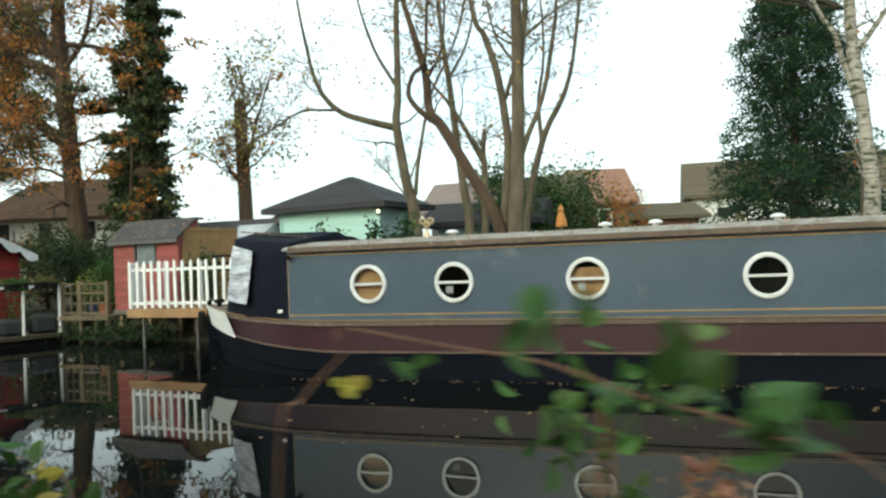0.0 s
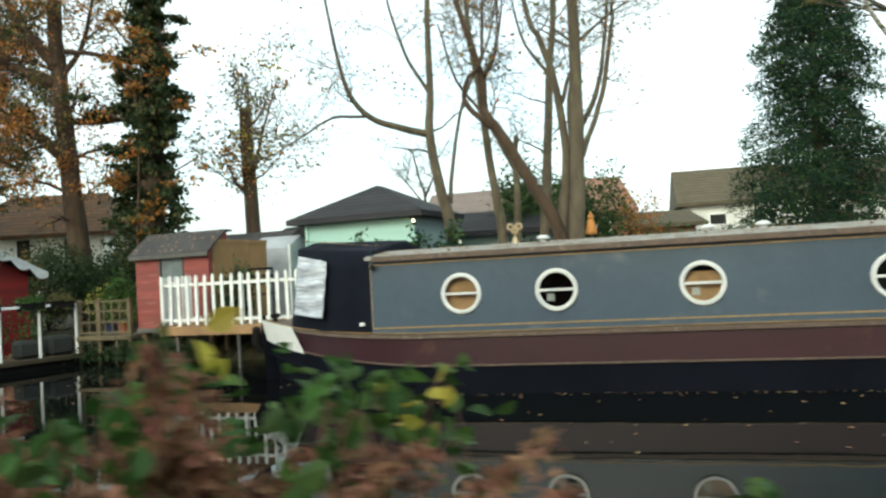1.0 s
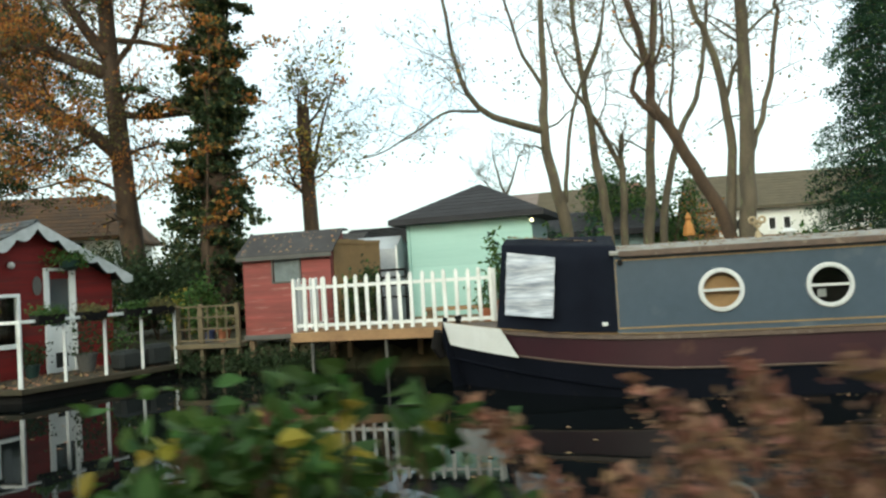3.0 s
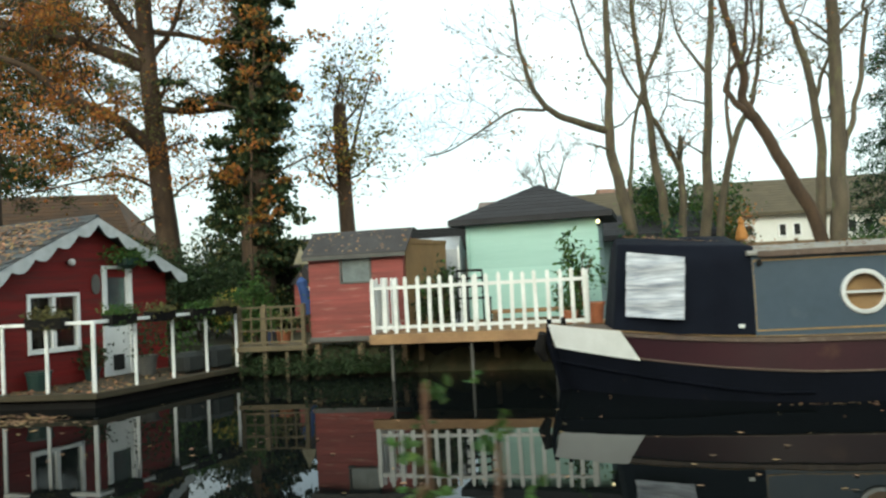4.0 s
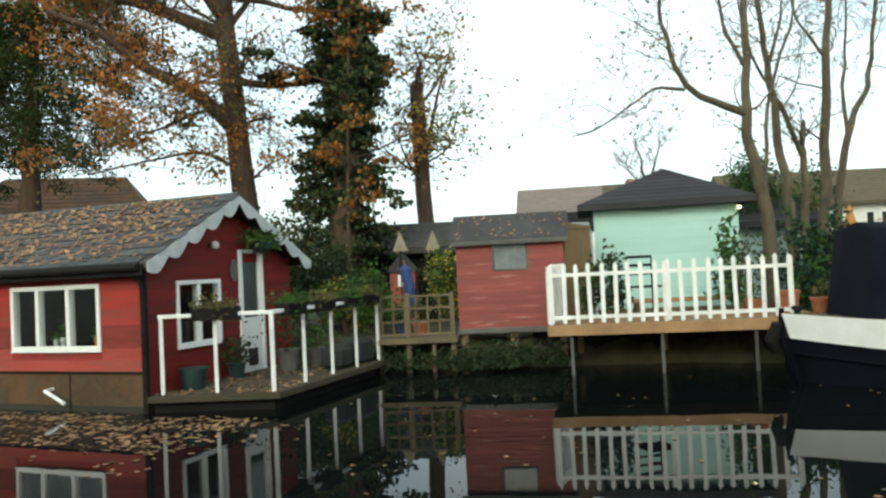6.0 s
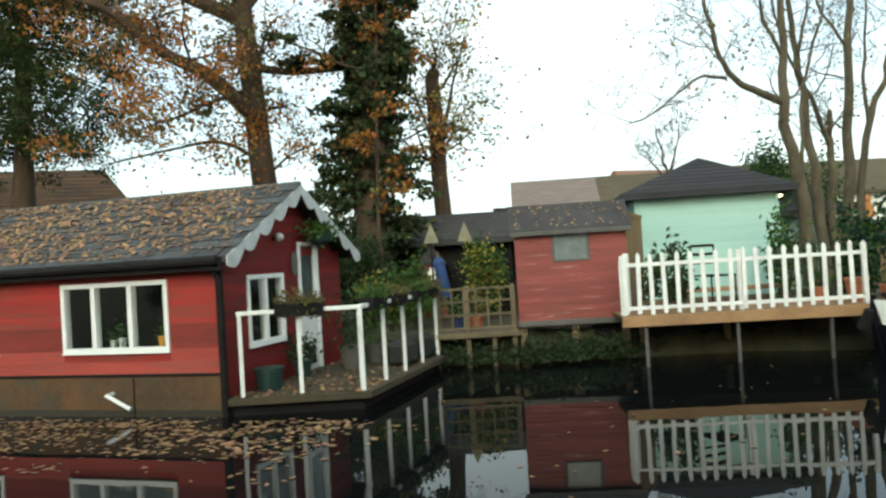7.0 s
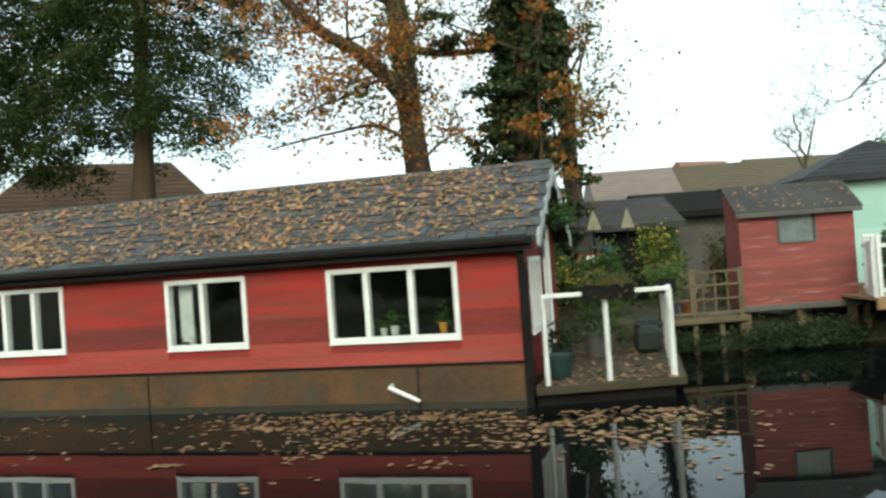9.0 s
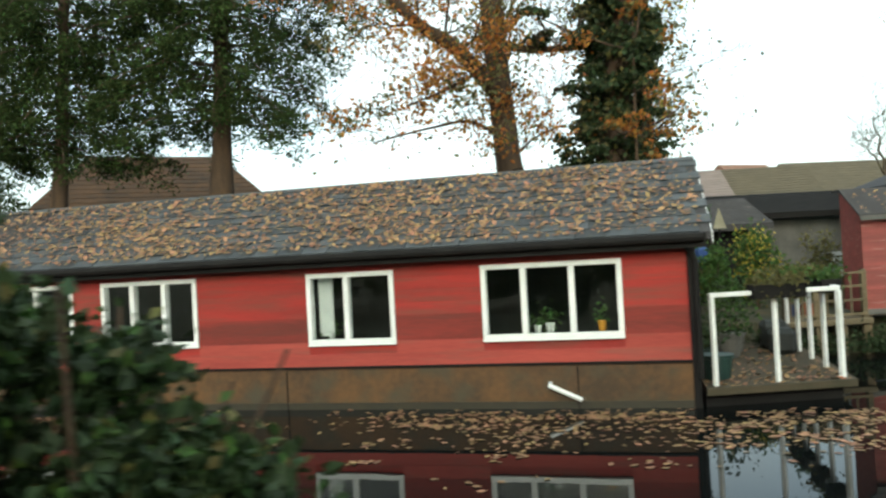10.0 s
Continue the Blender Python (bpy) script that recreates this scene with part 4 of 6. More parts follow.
# Added dark sheet that stands in for shade beneath the landing.
part("revetment", boxes((-0.3, 3.6, 1.2, 1.25, -0.5, 0.62)), TAR, landing, "dark board added for the shade under the landing")
fence = thing("picket_fence", FEN, "white painted picket fence on the landing stage", "fence")
bm = bmesh.new()
w, t_, ht = 0.027, 0.018, 0.80
pp = [(-w, 0), (w, 0), (w, ht - 0.035), (0, ht), (-w, ht - 0.035)]
bm = prism(pp, 1, -t_, 0.0)
pk = part("picket", bm, WHITE, fence)
NP = 19
pk.matrix_basis = pose(0.02, -0.012, 0.69)
for i in range(1, NP):
    share("picket", pk, pose(0.02 + i * 3.02 / (NP - 1), -0.012, 0.69 + 0.008 * math.sin(i * 2.3), 0, 0.9 * math.sin(i * 1.7), 0), fence)
for i in range(1, 6):
    share("picket", pk, pose(-0.005 + 0.035 * i, 0.13 * i, 0.69, 0, 0, 75), fence)
o = part("side_panel", boxes((0.01, 0.3, -0.012, 0.012, 0.69, 1.40), bevel=0.004), WHITE, fence, "solid white end panel")
o.matrix_basis = pose(-0.035, 0.03, 0, 0, 0, 75)
for z in (0.745, 1.31):
    part("rail", boxes((0.0, 3.06, -0.010, 0.02, z, z + 0.05), bevel=0.004), WHITE, fence)
beam("rail", (0.0, 0.02, 0.77), (0.19, 0.72, 0.77), 0.03, 0.05, WHITE, fence)
beam("rail", (0.0, 0.02, 1.335), (0.19, 0.72, 1.335), 0.03, 0.05, WHITE, fence)
for x in (0.0, 1.5, 3.06):
    part("post", boxes((x - 0.03, x + 0.03, 0.022, 0.08, 0.675, 1.46), bevel=0.006), WHITE, fence)

# ---- faded red shed ----
shed = thing("shed", frame_of(-6.25, 14.63, -24), "faded red boarded shed with a felt roof on stilts", "shed")
SW, SD = 1.58, 0.55
SHOLE = [(0.56, 1.03, 1.46, 1.90)]
sw = part("shed_front", boxes((0, 0.56, 0, 0.04, 0.56, 1.92), (1.03, SW, 0, 0.04, 0.56, 1.92), (0.56, 1.03, 0, 0.04, 0.56, 1.46)), SHEDRED, shed, "faded red shed front")
boards(sw, 0.0, SW, 0.60, 1.92, 0.066, SHOLE, SHEDRED, rows=(SHEDWORN,) * 4)
part("base_board", boxes((-0.02, SW + 0.02, -0.035, 0.0, 0.52, 0.60), bevel=0.006), GREYWOOD, shed, "worn bare base board")
gb = [(0.0, 0.56), (SD, 0.56), (SD, 2.24), (0.42, 2.24), (0.0, 1.92)]
part("side_wall", prism(gb, 0, 0.0, 0.04), SHEDRED, shed)
part("side_wall", prism(gb, 0, SW - 0.04, SW), SHEDRED, shed)
part("rear_wall", boxes((0.04, SW - 0.04, SD - 0.04, SD, 0.56, 2.22)), PLY, shed)
part("shed_floor", boxes((0.04, SW - 0.04, 0.04, SD - 0.04, 0.5, 0.56)), TIMBER, shed)
rp = [(-0.12, 1.90), (0.42, 2.29), (SD + 0.06, 2.28), (SD + 0.06, 2.25), (0.42, 2.262), (-0.12, 1.872)]
part("shed_roof", prism(rp, 0, -0.07, SW + 0.08), FELT, shed, "leaf-spotted grey felt roof")
part("eaves_board", boxes((-0.06, SW + 0.07, -0.125, -0.105, 1.82, 1.885)), GREYWOOD, shed)
g = part("pane", boxes((0.56, 1.03, 0.012, 0.018, 1.46, 1.9)), mat("dusty_glass", (0.19, 0.22, 0.225), (0.11, 0.13, 0.135), rough=0.2, bump=0.05), shed, "dusty shed window")
part("window_frame", boxes((0.53, 0.56, -0.03, 0.02, 1.43, 1.9), (1.03, 1.06, -0.03, 0.02, 1.43, 1.9), (0.56, 1.03, -0.03, 0.02, 1.43, 1.46)), GREYWOOD, shed)
for x in (0.06, 0.8, SW - 0.06):
    part("stilt", boxes((x - 0.05, x + 0.05, 0.05, 0.15, -0.3, 0.52), bevel=0.008), TIMBER, shed)

ply = thing("plywood_panel", pose(-4.75, 14.06, 0, 0, 0, 44.3), "brown plywood screen panel beside the red shed", "screen panel")
for i in range(3):
    part("sheet", boxes((i * 0.375, i * 0.375 + 0.371, 0, 0.018, 0.68, 2.1 - 0.012 * i), bevel=0.003), PLY, ply)
for x in (0.05, 0.56, 1.06):
    part("post", boxes((x - 0.03, x + 0.03, 0.02, 0.08, 0.4, 2.08), bevel=0.005), TIMBER, ply)
part("top_rail", boxes((0.0, 1.125, -0.014, -0.002, 2.02, 2.075)), PLY, ply)

# ---- mint garden house ----
mint = thing("garden_house", frame_of(-3.32, 15.92, -25.9), "mint-green boarded garden house with a dark hipped roof", "garden house")
MW, MD = 2.36, 1.6
PEAK = (MW / 2 + 0.08, 0.72)
mw = part("front_wall", boxes((0, MW, 0, 0.08, 0.42, 2.45)), MINT, mint, "mint-green boarded front wall")
boards(mw, 0.0, MW, 0.45, 2.44, 0.14, [], MINT, lap=0.008)
part("base_board", boxes((-0.02, MW + 0.02, -0.04, -0.022, 0.42, 0.66)), TIMBER, mint)
# This wall's shade is put into its boards as a greyer, bluer mint.
rw = part("side_wall", boxes((MW - 0.08, MW, 0.08, MD, 0.42, 2.45)), BLUEGREY, mint, "mint side wall, greyed in colour for its shade")
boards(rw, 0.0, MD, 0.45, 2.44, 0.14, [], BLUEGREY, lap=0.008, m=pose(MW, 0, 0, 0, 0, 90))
part("side_wall", boxes((0, 0.08, 0.08, MD, 0.42, 2.45)), MINT, mint)
part("rear_wall", boxes((0.08, MW - 0.08, MD - 0.08, MD, 0.42, 2.45)), MINT, mint)
for x in (-0.02, MW - 0.04):
    part("corner_board", boxes((x, x + 0.06, -0.035, 0.02, 0.45, 2.45), bevel=0.005), MINT, mint)
bm = bmesh.new()
o_ = 0.29
e = [(-o_, -o_), (MW + o_, -o_), (MW + o_, MD + o_), (-o_, MD + o_)]
lo = [bm.verts.new((x, y, 2.38)) for x, y in e]
hi = [bm.verts.new((x, y, 2.47)) for x, y in e]
r0, r1 = bm.verts.new((*PEAK, 3.12)), bm.verts.new((PEAK[0], 0.9, 3.12))
for i in range(4):
    bm.faces.new((lo[i], lo[(i + 1) % 4], hi[(i + 1) % 4], hi[i]))
for q in ((hi[0], hi[1], r0), (hi[1], hi[2], r1, r0), (hi[2], hi[3], r1), (hi[3], hi[0], r0, r1), lo[::-1]):
    bm.faces.new(q)
mroof = part("hipped_roof", bm, SHINGLE, mint, "dark shingled hipped roof")
# shingle courses on the two seen faces
for f_, (a0, a1, top) in enumerate((((-o_, -o_), (MW + o_, -o_), (PEAK, PEAK)), ((MW + o_, -o_), (MW + o_, MD + o_), (PEAK, (PEAK[0], 0.9))))):
    for c in range(9):
        u0, u1 = c / 9, (c + 1.12) / 9
        u1 = min(u1, 1)
        A0, A1 = Vector((*a0, 2.47)), Vector((*a1, 2.47))
        T0, T1 = Vector((*top[0], 3.12)), Vector((*top[1], 3.12))
        up = (T0 - A0).cross(A1 - A0).normalized()
        if up.z < 0:
            up = -up
        bm = bmesh.new()
        q = [A0.lerp(T0, u0) + up * 0.012, A1.lerp(T1, u0) + up * 0.012, A1.lerp(T1, u1) + up * 0.006, A0.lerp(T0, u1) + up * 0.006, A0.lerp(T0, u0), A1.lerp(T1, u0)]
        v = [bm.verts.new(p) for p in q]
        bm.faces.new(v[:4])
        bm.faces.new((v[4], v[5], v[1], v[0]))
        part("shingle_course", bm, SHINGLE, mroof)
lampm = bpy.data.materials.new("lamp_glow")
lampm.use_nodes = True
pb = lampm.node_tree.nodes["Principled BSDF"]
pb.inputs["Emission Color"].default_value, pb.inputs["Emission Strength"].default_value = (1.0, 0.75, 0.4, 1), 3.0
wl = new("wall_lamp")
wl.parent = mint
tagged(wl, "small lit wall lantern at the corner")
bm = bmesh.new()
bmesh.ops.create_uvsphere(bm, u_segments=12, v_segments=8, radius=0.028)
o = part("bulb", bm, lampm, wl)
o.location = (MW + 0.03, -0.1, 2.30)
part("lantern_cap", boxes((MW - 0.03, MW + 0.09, -0.16, -0.036, 2.345, 2.36)), TAR, wl)
part("lantern_base", boxes((MW + 0.0, MW + 0.06, -0.13, -0.036, 2.22, 2.25)), TAR, wl)


# ---- trees ----
def smooth_line(pts, per=5):
    """A soft curve through the points."""
    p = [Vector(q) for q in pts]
    if len(p) < 3:
        return [p[0].lerp(p[-1], i / per) for i in range(per + 1)]
    ext = [p[0] * 2 - p[1]] + p + [p[-1] * 2 - p[-2]]
    out = []
    for i in range(1, len(ext) - 2):
        a, b, c, d = ext[i - 1:i + 3]
        for k in range(per):
            t = k / per
            out.append(0.5 * ((2 * b) + (c - a) * t + (2 * a - 5 * b + 4 * c - d) * t * t + (3 * b - a - 3 * c + d) * t ** 3))
    return out + [p[-1]]


def grow(bm, start, way, length, r, rng, depth, tips, lift=0.15, n=5):
    """A crooked twig that forks."""
    pts, rad = [start], [r]
    d = Vector(way).normalized()
    k = 5
    for i in range(k):
        d = (d + Vector(rng.normal(0, 0.22, 3)) + Vector((0, 0, lift * 0.3))).normalized()
        pts.append(pts[-1] + d * length / k)
        rad.append(max(r * (1 - (i + 1) / k * 0.75), 0.003))
        if depth > 0 and i >= 1:
            for _ in range(1 if rng.random() < 0.75 else 2):
                side = (d + Vector(rng.normal(0, 0.75, 3))).normalized()
                grow(bm, pts[-1], side, length * rng.uniform(0.35, 0.6), rad[-1] * 0.65, rng, depth - 1, tips, lift, 4)
    tube(bm, pts, rad, n)
    tips.extend(pts[2:])


def tree(name, label, limbs, bark, seed, twigs=10, twig_len=1.2, depth=2, leaves=(), leaf_jit=0.12, leaf_size=(0.06, 0.11), per_tip=1.0, category="tree", wander=0.12, clumps=0, top_from=0.35, tufts=(), clad=0):
    """limbs: points with a radius at foot and tip, in world places. leaves: (material, share, label)."""
    rng = np.random.default_rng(seed)
    base = Vector(limbs[0][0][0])
    t = thing(name, Matrix.Translation(base), label, category)
    bm, tips, rods = bmesh.new(), [], []
    for li, (pts, ra, rb) in enumerate(limbs):
        line = smooth_line([Vector(p) - base for p in pts])
        m = len(line)
        off = [Vector((0, noise.noise(Vector((seed + li * 3.1, i * 0.35, 0))) * wander, 0)) for i in range(m)]
        line = [p + o * min(1, i / 4) for i, (p, o) in enumerate(zip(line, off))]
        rad = [ra + (rb - ra) * (i / (m - 1)) for i in range(m)]
        if li == 0:
            rad[0] *= 1.35
        tube(bm, line, rad, 9 if ra > 0.08 else 6)
        for p, q in zip(line[len(line) // 3:], line[len(line) // 3 + 1:]):
            rods += [p.lerp(q, u) for u in (0.0, 0.25, 0.5, 0.75)]
        for _ in range(twigs if li else int(twigs * 0.8)):
            i = int(rng.uniform(top_from, 1.0) * (m - 1))
            d = Vector(rng.normal(0, 1, 3))
            d.z = abs(d.z) * 0.5 + 0.15
            d.y *= 0.7
            grow(bm, line[i], d, twig_len * rng.uniform(0.5, 1.1), max(rad[i] * 0.28, 0.008), rng, depth, tips)
    part("trunk", bm, bark, t, smooth=True)
    if tips and leaves:
        tp = np.array([tuple(p) for p in tips])
        for material, part_share, text in leaves:
            k = int(len(tp) * per_tip * part_share)
            pick = tp[rng.integers(0, len(tp), k)]
            c = pick + rng.normal(0, leaf_jit, (k, 3))
            if clumps:
                m = int(clumps * part_share)
                hub = tp[rng.integers(0, len(tp), m)]
                c = np.concatenate([c, hub[np.repeat(np.arange(m), 60)] + rng.normal(0, 1, (m * 60, 3)) * (0.2, 0.2, 0.11)])
                k = len(c)
            for x, y, z, r, m in tufts:
                sub = rng.normal(0, r, (max(2, m // 50), 3)) * (1, 1, 0.6)
                q = sub[rng.integers(0, len(sub), int(m * part_share))]
                c = np.concatenate([c, q + rng.normal(0, 0.2, q.shape) * (1, 1, 0.6) + (Vector((x, y, z)) - base)])
            if clad:
                q = np.array([tuple(p) for p in rods])[rng.integers(0, len(rods), int(clad * part_share))]
                c = np.concatenate([c, q + rng.normal(0, 0.2, q.shape)])
            k = len(c)
            leafmesh("crown", *cards(c, rng.uniform(*leaf_size, k), rng=rng), material, t, text)
    return t


def xz(y, pts, dy=0.0):
    m = max(len(pts) - 1, 1)
    return [(x, y + dy * i / m, z) for i, (x, z) in enumerate(pts)]


ALDER = [(LEAF_OLIVE, 0.5, "a few olive leaves"), (LEAF_ORANGE, 0.12, "a few brown leaves")]
AL = dict(bark=PALEBARK, twigs=8, twig_len=1.25, depth=2, leaves=ALDER, per_tip=0.2, leaf_jit=0.1, leaf_size=(0.04, 0.085), top_from=0.4, clumps=3)
tree("bare_alder", "nearly bare alder with a low arching side limb behind the boat", [
    (xz(15.0, [(-0.45, 0.4), (-0.51, 2.14), (-0.67, 2.92), (-0.81, 3.96), (-0.76, 4.64), (-0.73, 6.24), (-0.6, 8.5)]), 0.13, 0.04),
    (xz(15.0, [(-0.82, 3.93), (-1.3, 4.05), (-1.86, 4.25), (-2.22, 4.62), (-2.42, 5.2), (-2.59, 6.2), (-2.75, 7.3)], -0.3), 0.075, 0.018),
    (xz(15.0, [(-2.0, 4.32), (-2.6, 4.3), (-3.09, 4.02), (-3.81, 3.59), (-4.3, 3.45)], -0.4), 0.03, 0.008),
    (xz(15.0, [(-0.49, 2.6), (-0.40, 3.3), (-0.12, 4.56), (0.47, 5.84), (0.8, 7.5)], 0.3), 0.045, 0.015),
    (xz(15.0, [(-0.76, 4.7), (-1.2, 5.5), (-1.5, 6.6), (-1.6, 8.0)], -0.2), 0.04, 0.012)], seed=41, tufts=[(-2.3, 14.8, 6.6, 0.7, 150), (-2.2, 14.8, 5.5, 0.7, 170), (-3.3, 14.6, 4.2, 0.5, 110), (-1.2, 15.0, 6.4, 0.8, 120)], **AL)
tree("bare_alder", "slim bare alder with a broken side stem behind the boat", [
    (xz(15.7, [(0.6, 0.5), (0.57, 2.09), (0.47, 2.83), (0.34, 4.08), (0.25, 5.03), (0.13, 6.08), (0.0, 8.6)]), 0.11, 0.035),
    (xz(15.7, [(0.9, 0.5), (0.89, 2.13), (0.92, 3.1), (0.9, 3.48), (0.95, 3.95)]), 0.085, 0.045),
    (xz(15.7, [(0.89, 3.3), (0.5, 4.05), (0.21, 4.52), (-0.21, 5.11), (-0.5, 6.2)], -0.2), 0.055, 0.015),
    (xz(15.7, [(0.26, 5.0), (0.7, 5.9), (0.95, 7.3)], 0.3), 0.04, 0.012)], seed=42, **AL)
tree("bare_alder", "straight bare alder with a forked neighbour stem", [
    (xz(15.9, [(1.4, 0.5), (1.48, 2.06), (1.62, 3.6), (1.75, 5.24), (1.91, 6.62), (2.0, 8.8)]), 0.125, 0.04),
    (xz(15.9, [(1.7, 0.5), (1.77, 2.13), (2.16, 3.71), (2.58, 4.54), (2.82, 5.24), (3.03, 6.64), (3.1, 8.4)]), 0.09, 0.02),
    (xz(15.9, [(2.14, 3.6), (2.1, 4.5), (2.25, 5.5), (2.2, 7.0)]), 0.05, 0.015),
    (xz(15.9, [(1.75, 5.2), (1.3, 5.9), (1.0, 7.2)], 0.2), 0.04, 0.012)], seed=43, **AL)
AL2 = dict(AL, twigs=6, twig_len=0.85)
tree("bare_alder", "leaning bare alder with a crooked trunk behind the boat", [
    (xz(11.8, [(1.15, 0.4), (0.88, 1.83), (0.48, 2.61), (0.06, 3.37), (-0.12, 3.62), (-0.16, 4.18), (-0.3, 4.73), (-0.39, 5.05), (-0.75, 6.4)]), 0.105, 0.035),
    (xz(11.8, [(0.06, 3.37), (-0.25, 3.6), (-0.43, 3.86), (-0.36, 4.15), (-0.16, 4.4), (-0.1, 5.2), (0.05, 6.3)], -0.15), 0.05, 0.018),
    (xz(11.8, [(-0.14, 4.1), (0.12, 4.7), (0.2, 6.0)], 0.2), 0.03, 0.012)], seed=44, **dict(AL2, bark=BARK))
tree("bare_alder", "tall straight bare alder with two stems behind the boat", [
    (xz(11.7, [(1.12, 0.4), (1.13, 1.84), (1.19, 2.69), (1.24, 3.92), (1.26, 5.16), (1.25, 7.6)]), 0.135, 0.07),
    (xz(11.9, [(0.95, 0.4), (0.97, 1.83), (1.08, 2.99), (0.96, 4.11), (0.77, 4.77), (0.62, 5.1), (0.4, 6.6)]), 0.085, 0.03),
    (xz(11.9, [(1.06, 3.77), (1.2, 4.2), (1.36, 4.5), (1.1, 4.66), (0.75, 4.9)], -0.1), 0.035, 0.012),
    (xz(11.7, [(1.26, 2.9), (1.38, 3.2), (1.64, 3.83), (1.85, 4.88), (1.89, 5.23), (1.95, 6.5)], 0.1), 0.05, 0.02),
    (xz(11.7, [(1.27, 4.6), (1.7, 4.95), (2.2, 5.3)]), 0.03, 0.01)], seed=45, **AL2)
tree("bare_shrub_tree", "small bare tree behind the garden house", [
    (xz(18.35, [(-0.85, 0.5), (-0.85, 2.3), (-0.83, 3.1), (-0.95, 3.55), (-1.05, 4.1)]), 0.05, 0.014),
    (xz(18.35, [(-0.83, 3.05), (-0.62, 3.5), (-0.42, 4.1)]), 0.035, 0.01),
    (xz(18.35, [(-0.85, 2.9), (-1.15, 3.3), (-1.35, 3.6)]), 0.025, 0.008)], PALEBARK, 46, twigs=9, twig_len=0.6, depth=2, top_from=0.5)
OAKL = [(LEAF_ORANGE, 0.56, "rust-orange autumn leaves"), (LEAF_OLIVE, 0.44, "fading olive leaves")]
tree("oak_tree", "large oak with rusty autumn leaves behind the houseboat", [
    (xz(19.3, [(-8.95, 0.6), (-9.11, 2.51), (-9.21, 3.64), (-9.3, 5.02), (-9.39, 6.23), (-9.44, 7.68), (-9.5, 10)]), 0.27, 0.15),
    (xz(19.3, [(-9.33, 4.5), (-10.04, 5.15), (-10.9, 5.59), (-11.66, 6.18), (-12.5, 6.5)], -0.5), 0.16, 0.05),
    (xz(19.3, [(-9.45, 6.3), (-10.42, 6.74), (-11.7, 7.17), (-12.9, 7.3)], 0.4), 0.16, 0.05),
    (xz(19.3, [(-9.28, 5.42), (-8.52, 5.36), (-7.58, 5.47), (-7.0, 5.7)], 0.2), 0.09, 0.04),
    (xz(19.3, [(-9.45, 6.7), (-10.01, 7.52), (-10.6, 8.6)], -0.3), 0.15, 0.06),
    (xz(19.3, [(-9.44, 7.1), (-8.67, 7.0), (-7.9, 6.85), (-7.2, 6.9)], -0.2), 0.07, 0.03),
    (xz(19.3, [(-9.3, 5.0), (-9.9, 4.75), (-10.6, 4.4), (-11.3, 4.1)], -0.7), 0.045, 0.015),
    (xz(19.3, [(-9.4, 6.4), (-8.8, 7.3), (-8.5, 8.5)]), 0.08, 0.03),
    (xz(19.3, [(-9.2, 3.6), (-9.9, 3.95), (-10.8, 3.8), (-11.9, 3.5)], -0.6), 0.045, 0.012),
    (xz(19.3, [(-9.15, 3.3), (-8.7, 3.7), (-8.2, 3.9)], -0.4), 0.03, 0.012),
    (xz(19.3, [(-10.6, 6.8), (-11.5, 7.9), (-12.6, 8.3)], 0.5), 0.06, 0.02),
    ([(-10.42, 19.4, 6.74), (-11.2, 19.9, 7.1), (-12.1, 20.6, 7.2), (-13.0, 21.2, 7.0)], 0.07, 0.02)],
    BARK, 51, twigs=11, twig_len=1.5, depth=2, leaves=OAKL, per_tip=0.1, leaf_jit=0.25, clumps=230, leaf_size=(0.05, 0.115), top_from=0.25, clad=1100,
    tufts=[(-12.1, 20.6, 6.9, 0.55, 900), (-11.6, 20.2, 7.6, 0.6, 900), (-12.8, 21.0, 7.3, 0.6, 800), (-10.9, 19.4, 7.3, 0.6, 450), (-11.8, 19.0, 5.6, 0.5, 500), (-10.2, 18.9, 4.4, 0.4, 300)])
tree("stag_headed_tree", "topped tree trunk with sparse yellowing regrowth", [
    (xz(20.5, [(-5.1, 0.6), (-5.2, 2.67), (-5.24, 4.15), (-5.27, 5.43), (-5.25, 5.7)]), 0.2, 0.15),
    (xz(20.5, [(-5.1, 4.2), (-4.95, 4.8), (-4.76, 5.49), (-4.4, 6.57)], 0.1), 0.06, 0.015),
    (xz(20.5, [(-5.27, 5.5), (-5.16, 6.1), (-5.3, 6.7)]), 0.04, 0.012),
    (xz(20.5, [(-5.25, 3.6), (-5.7, 3.9), (-6.2, 4.3)], -0.2), 0.03, 0.01),
    (xz(20.5, [(-5.2, 3.9), (-4.8, 4.1), (-4.4, 4.5)], -0.2), 0.03, 0.01)],
    BARK, 52, twigs=9, twig_len=1.3, depth=2, clumps=26, clad=150, leaves=[(LEAF_OLIVE, 0.6, "sparse olive leaves"), (LEAF_ORANGE, 0.22, "sparse yellow-brown leaves"), (LEAF_YELLOW, 0.12, "a few yellow leaves")], per_tip=0.28, leaf_jit=0.15, leaf_size=(0.06, 0.13), top_from=0.3)


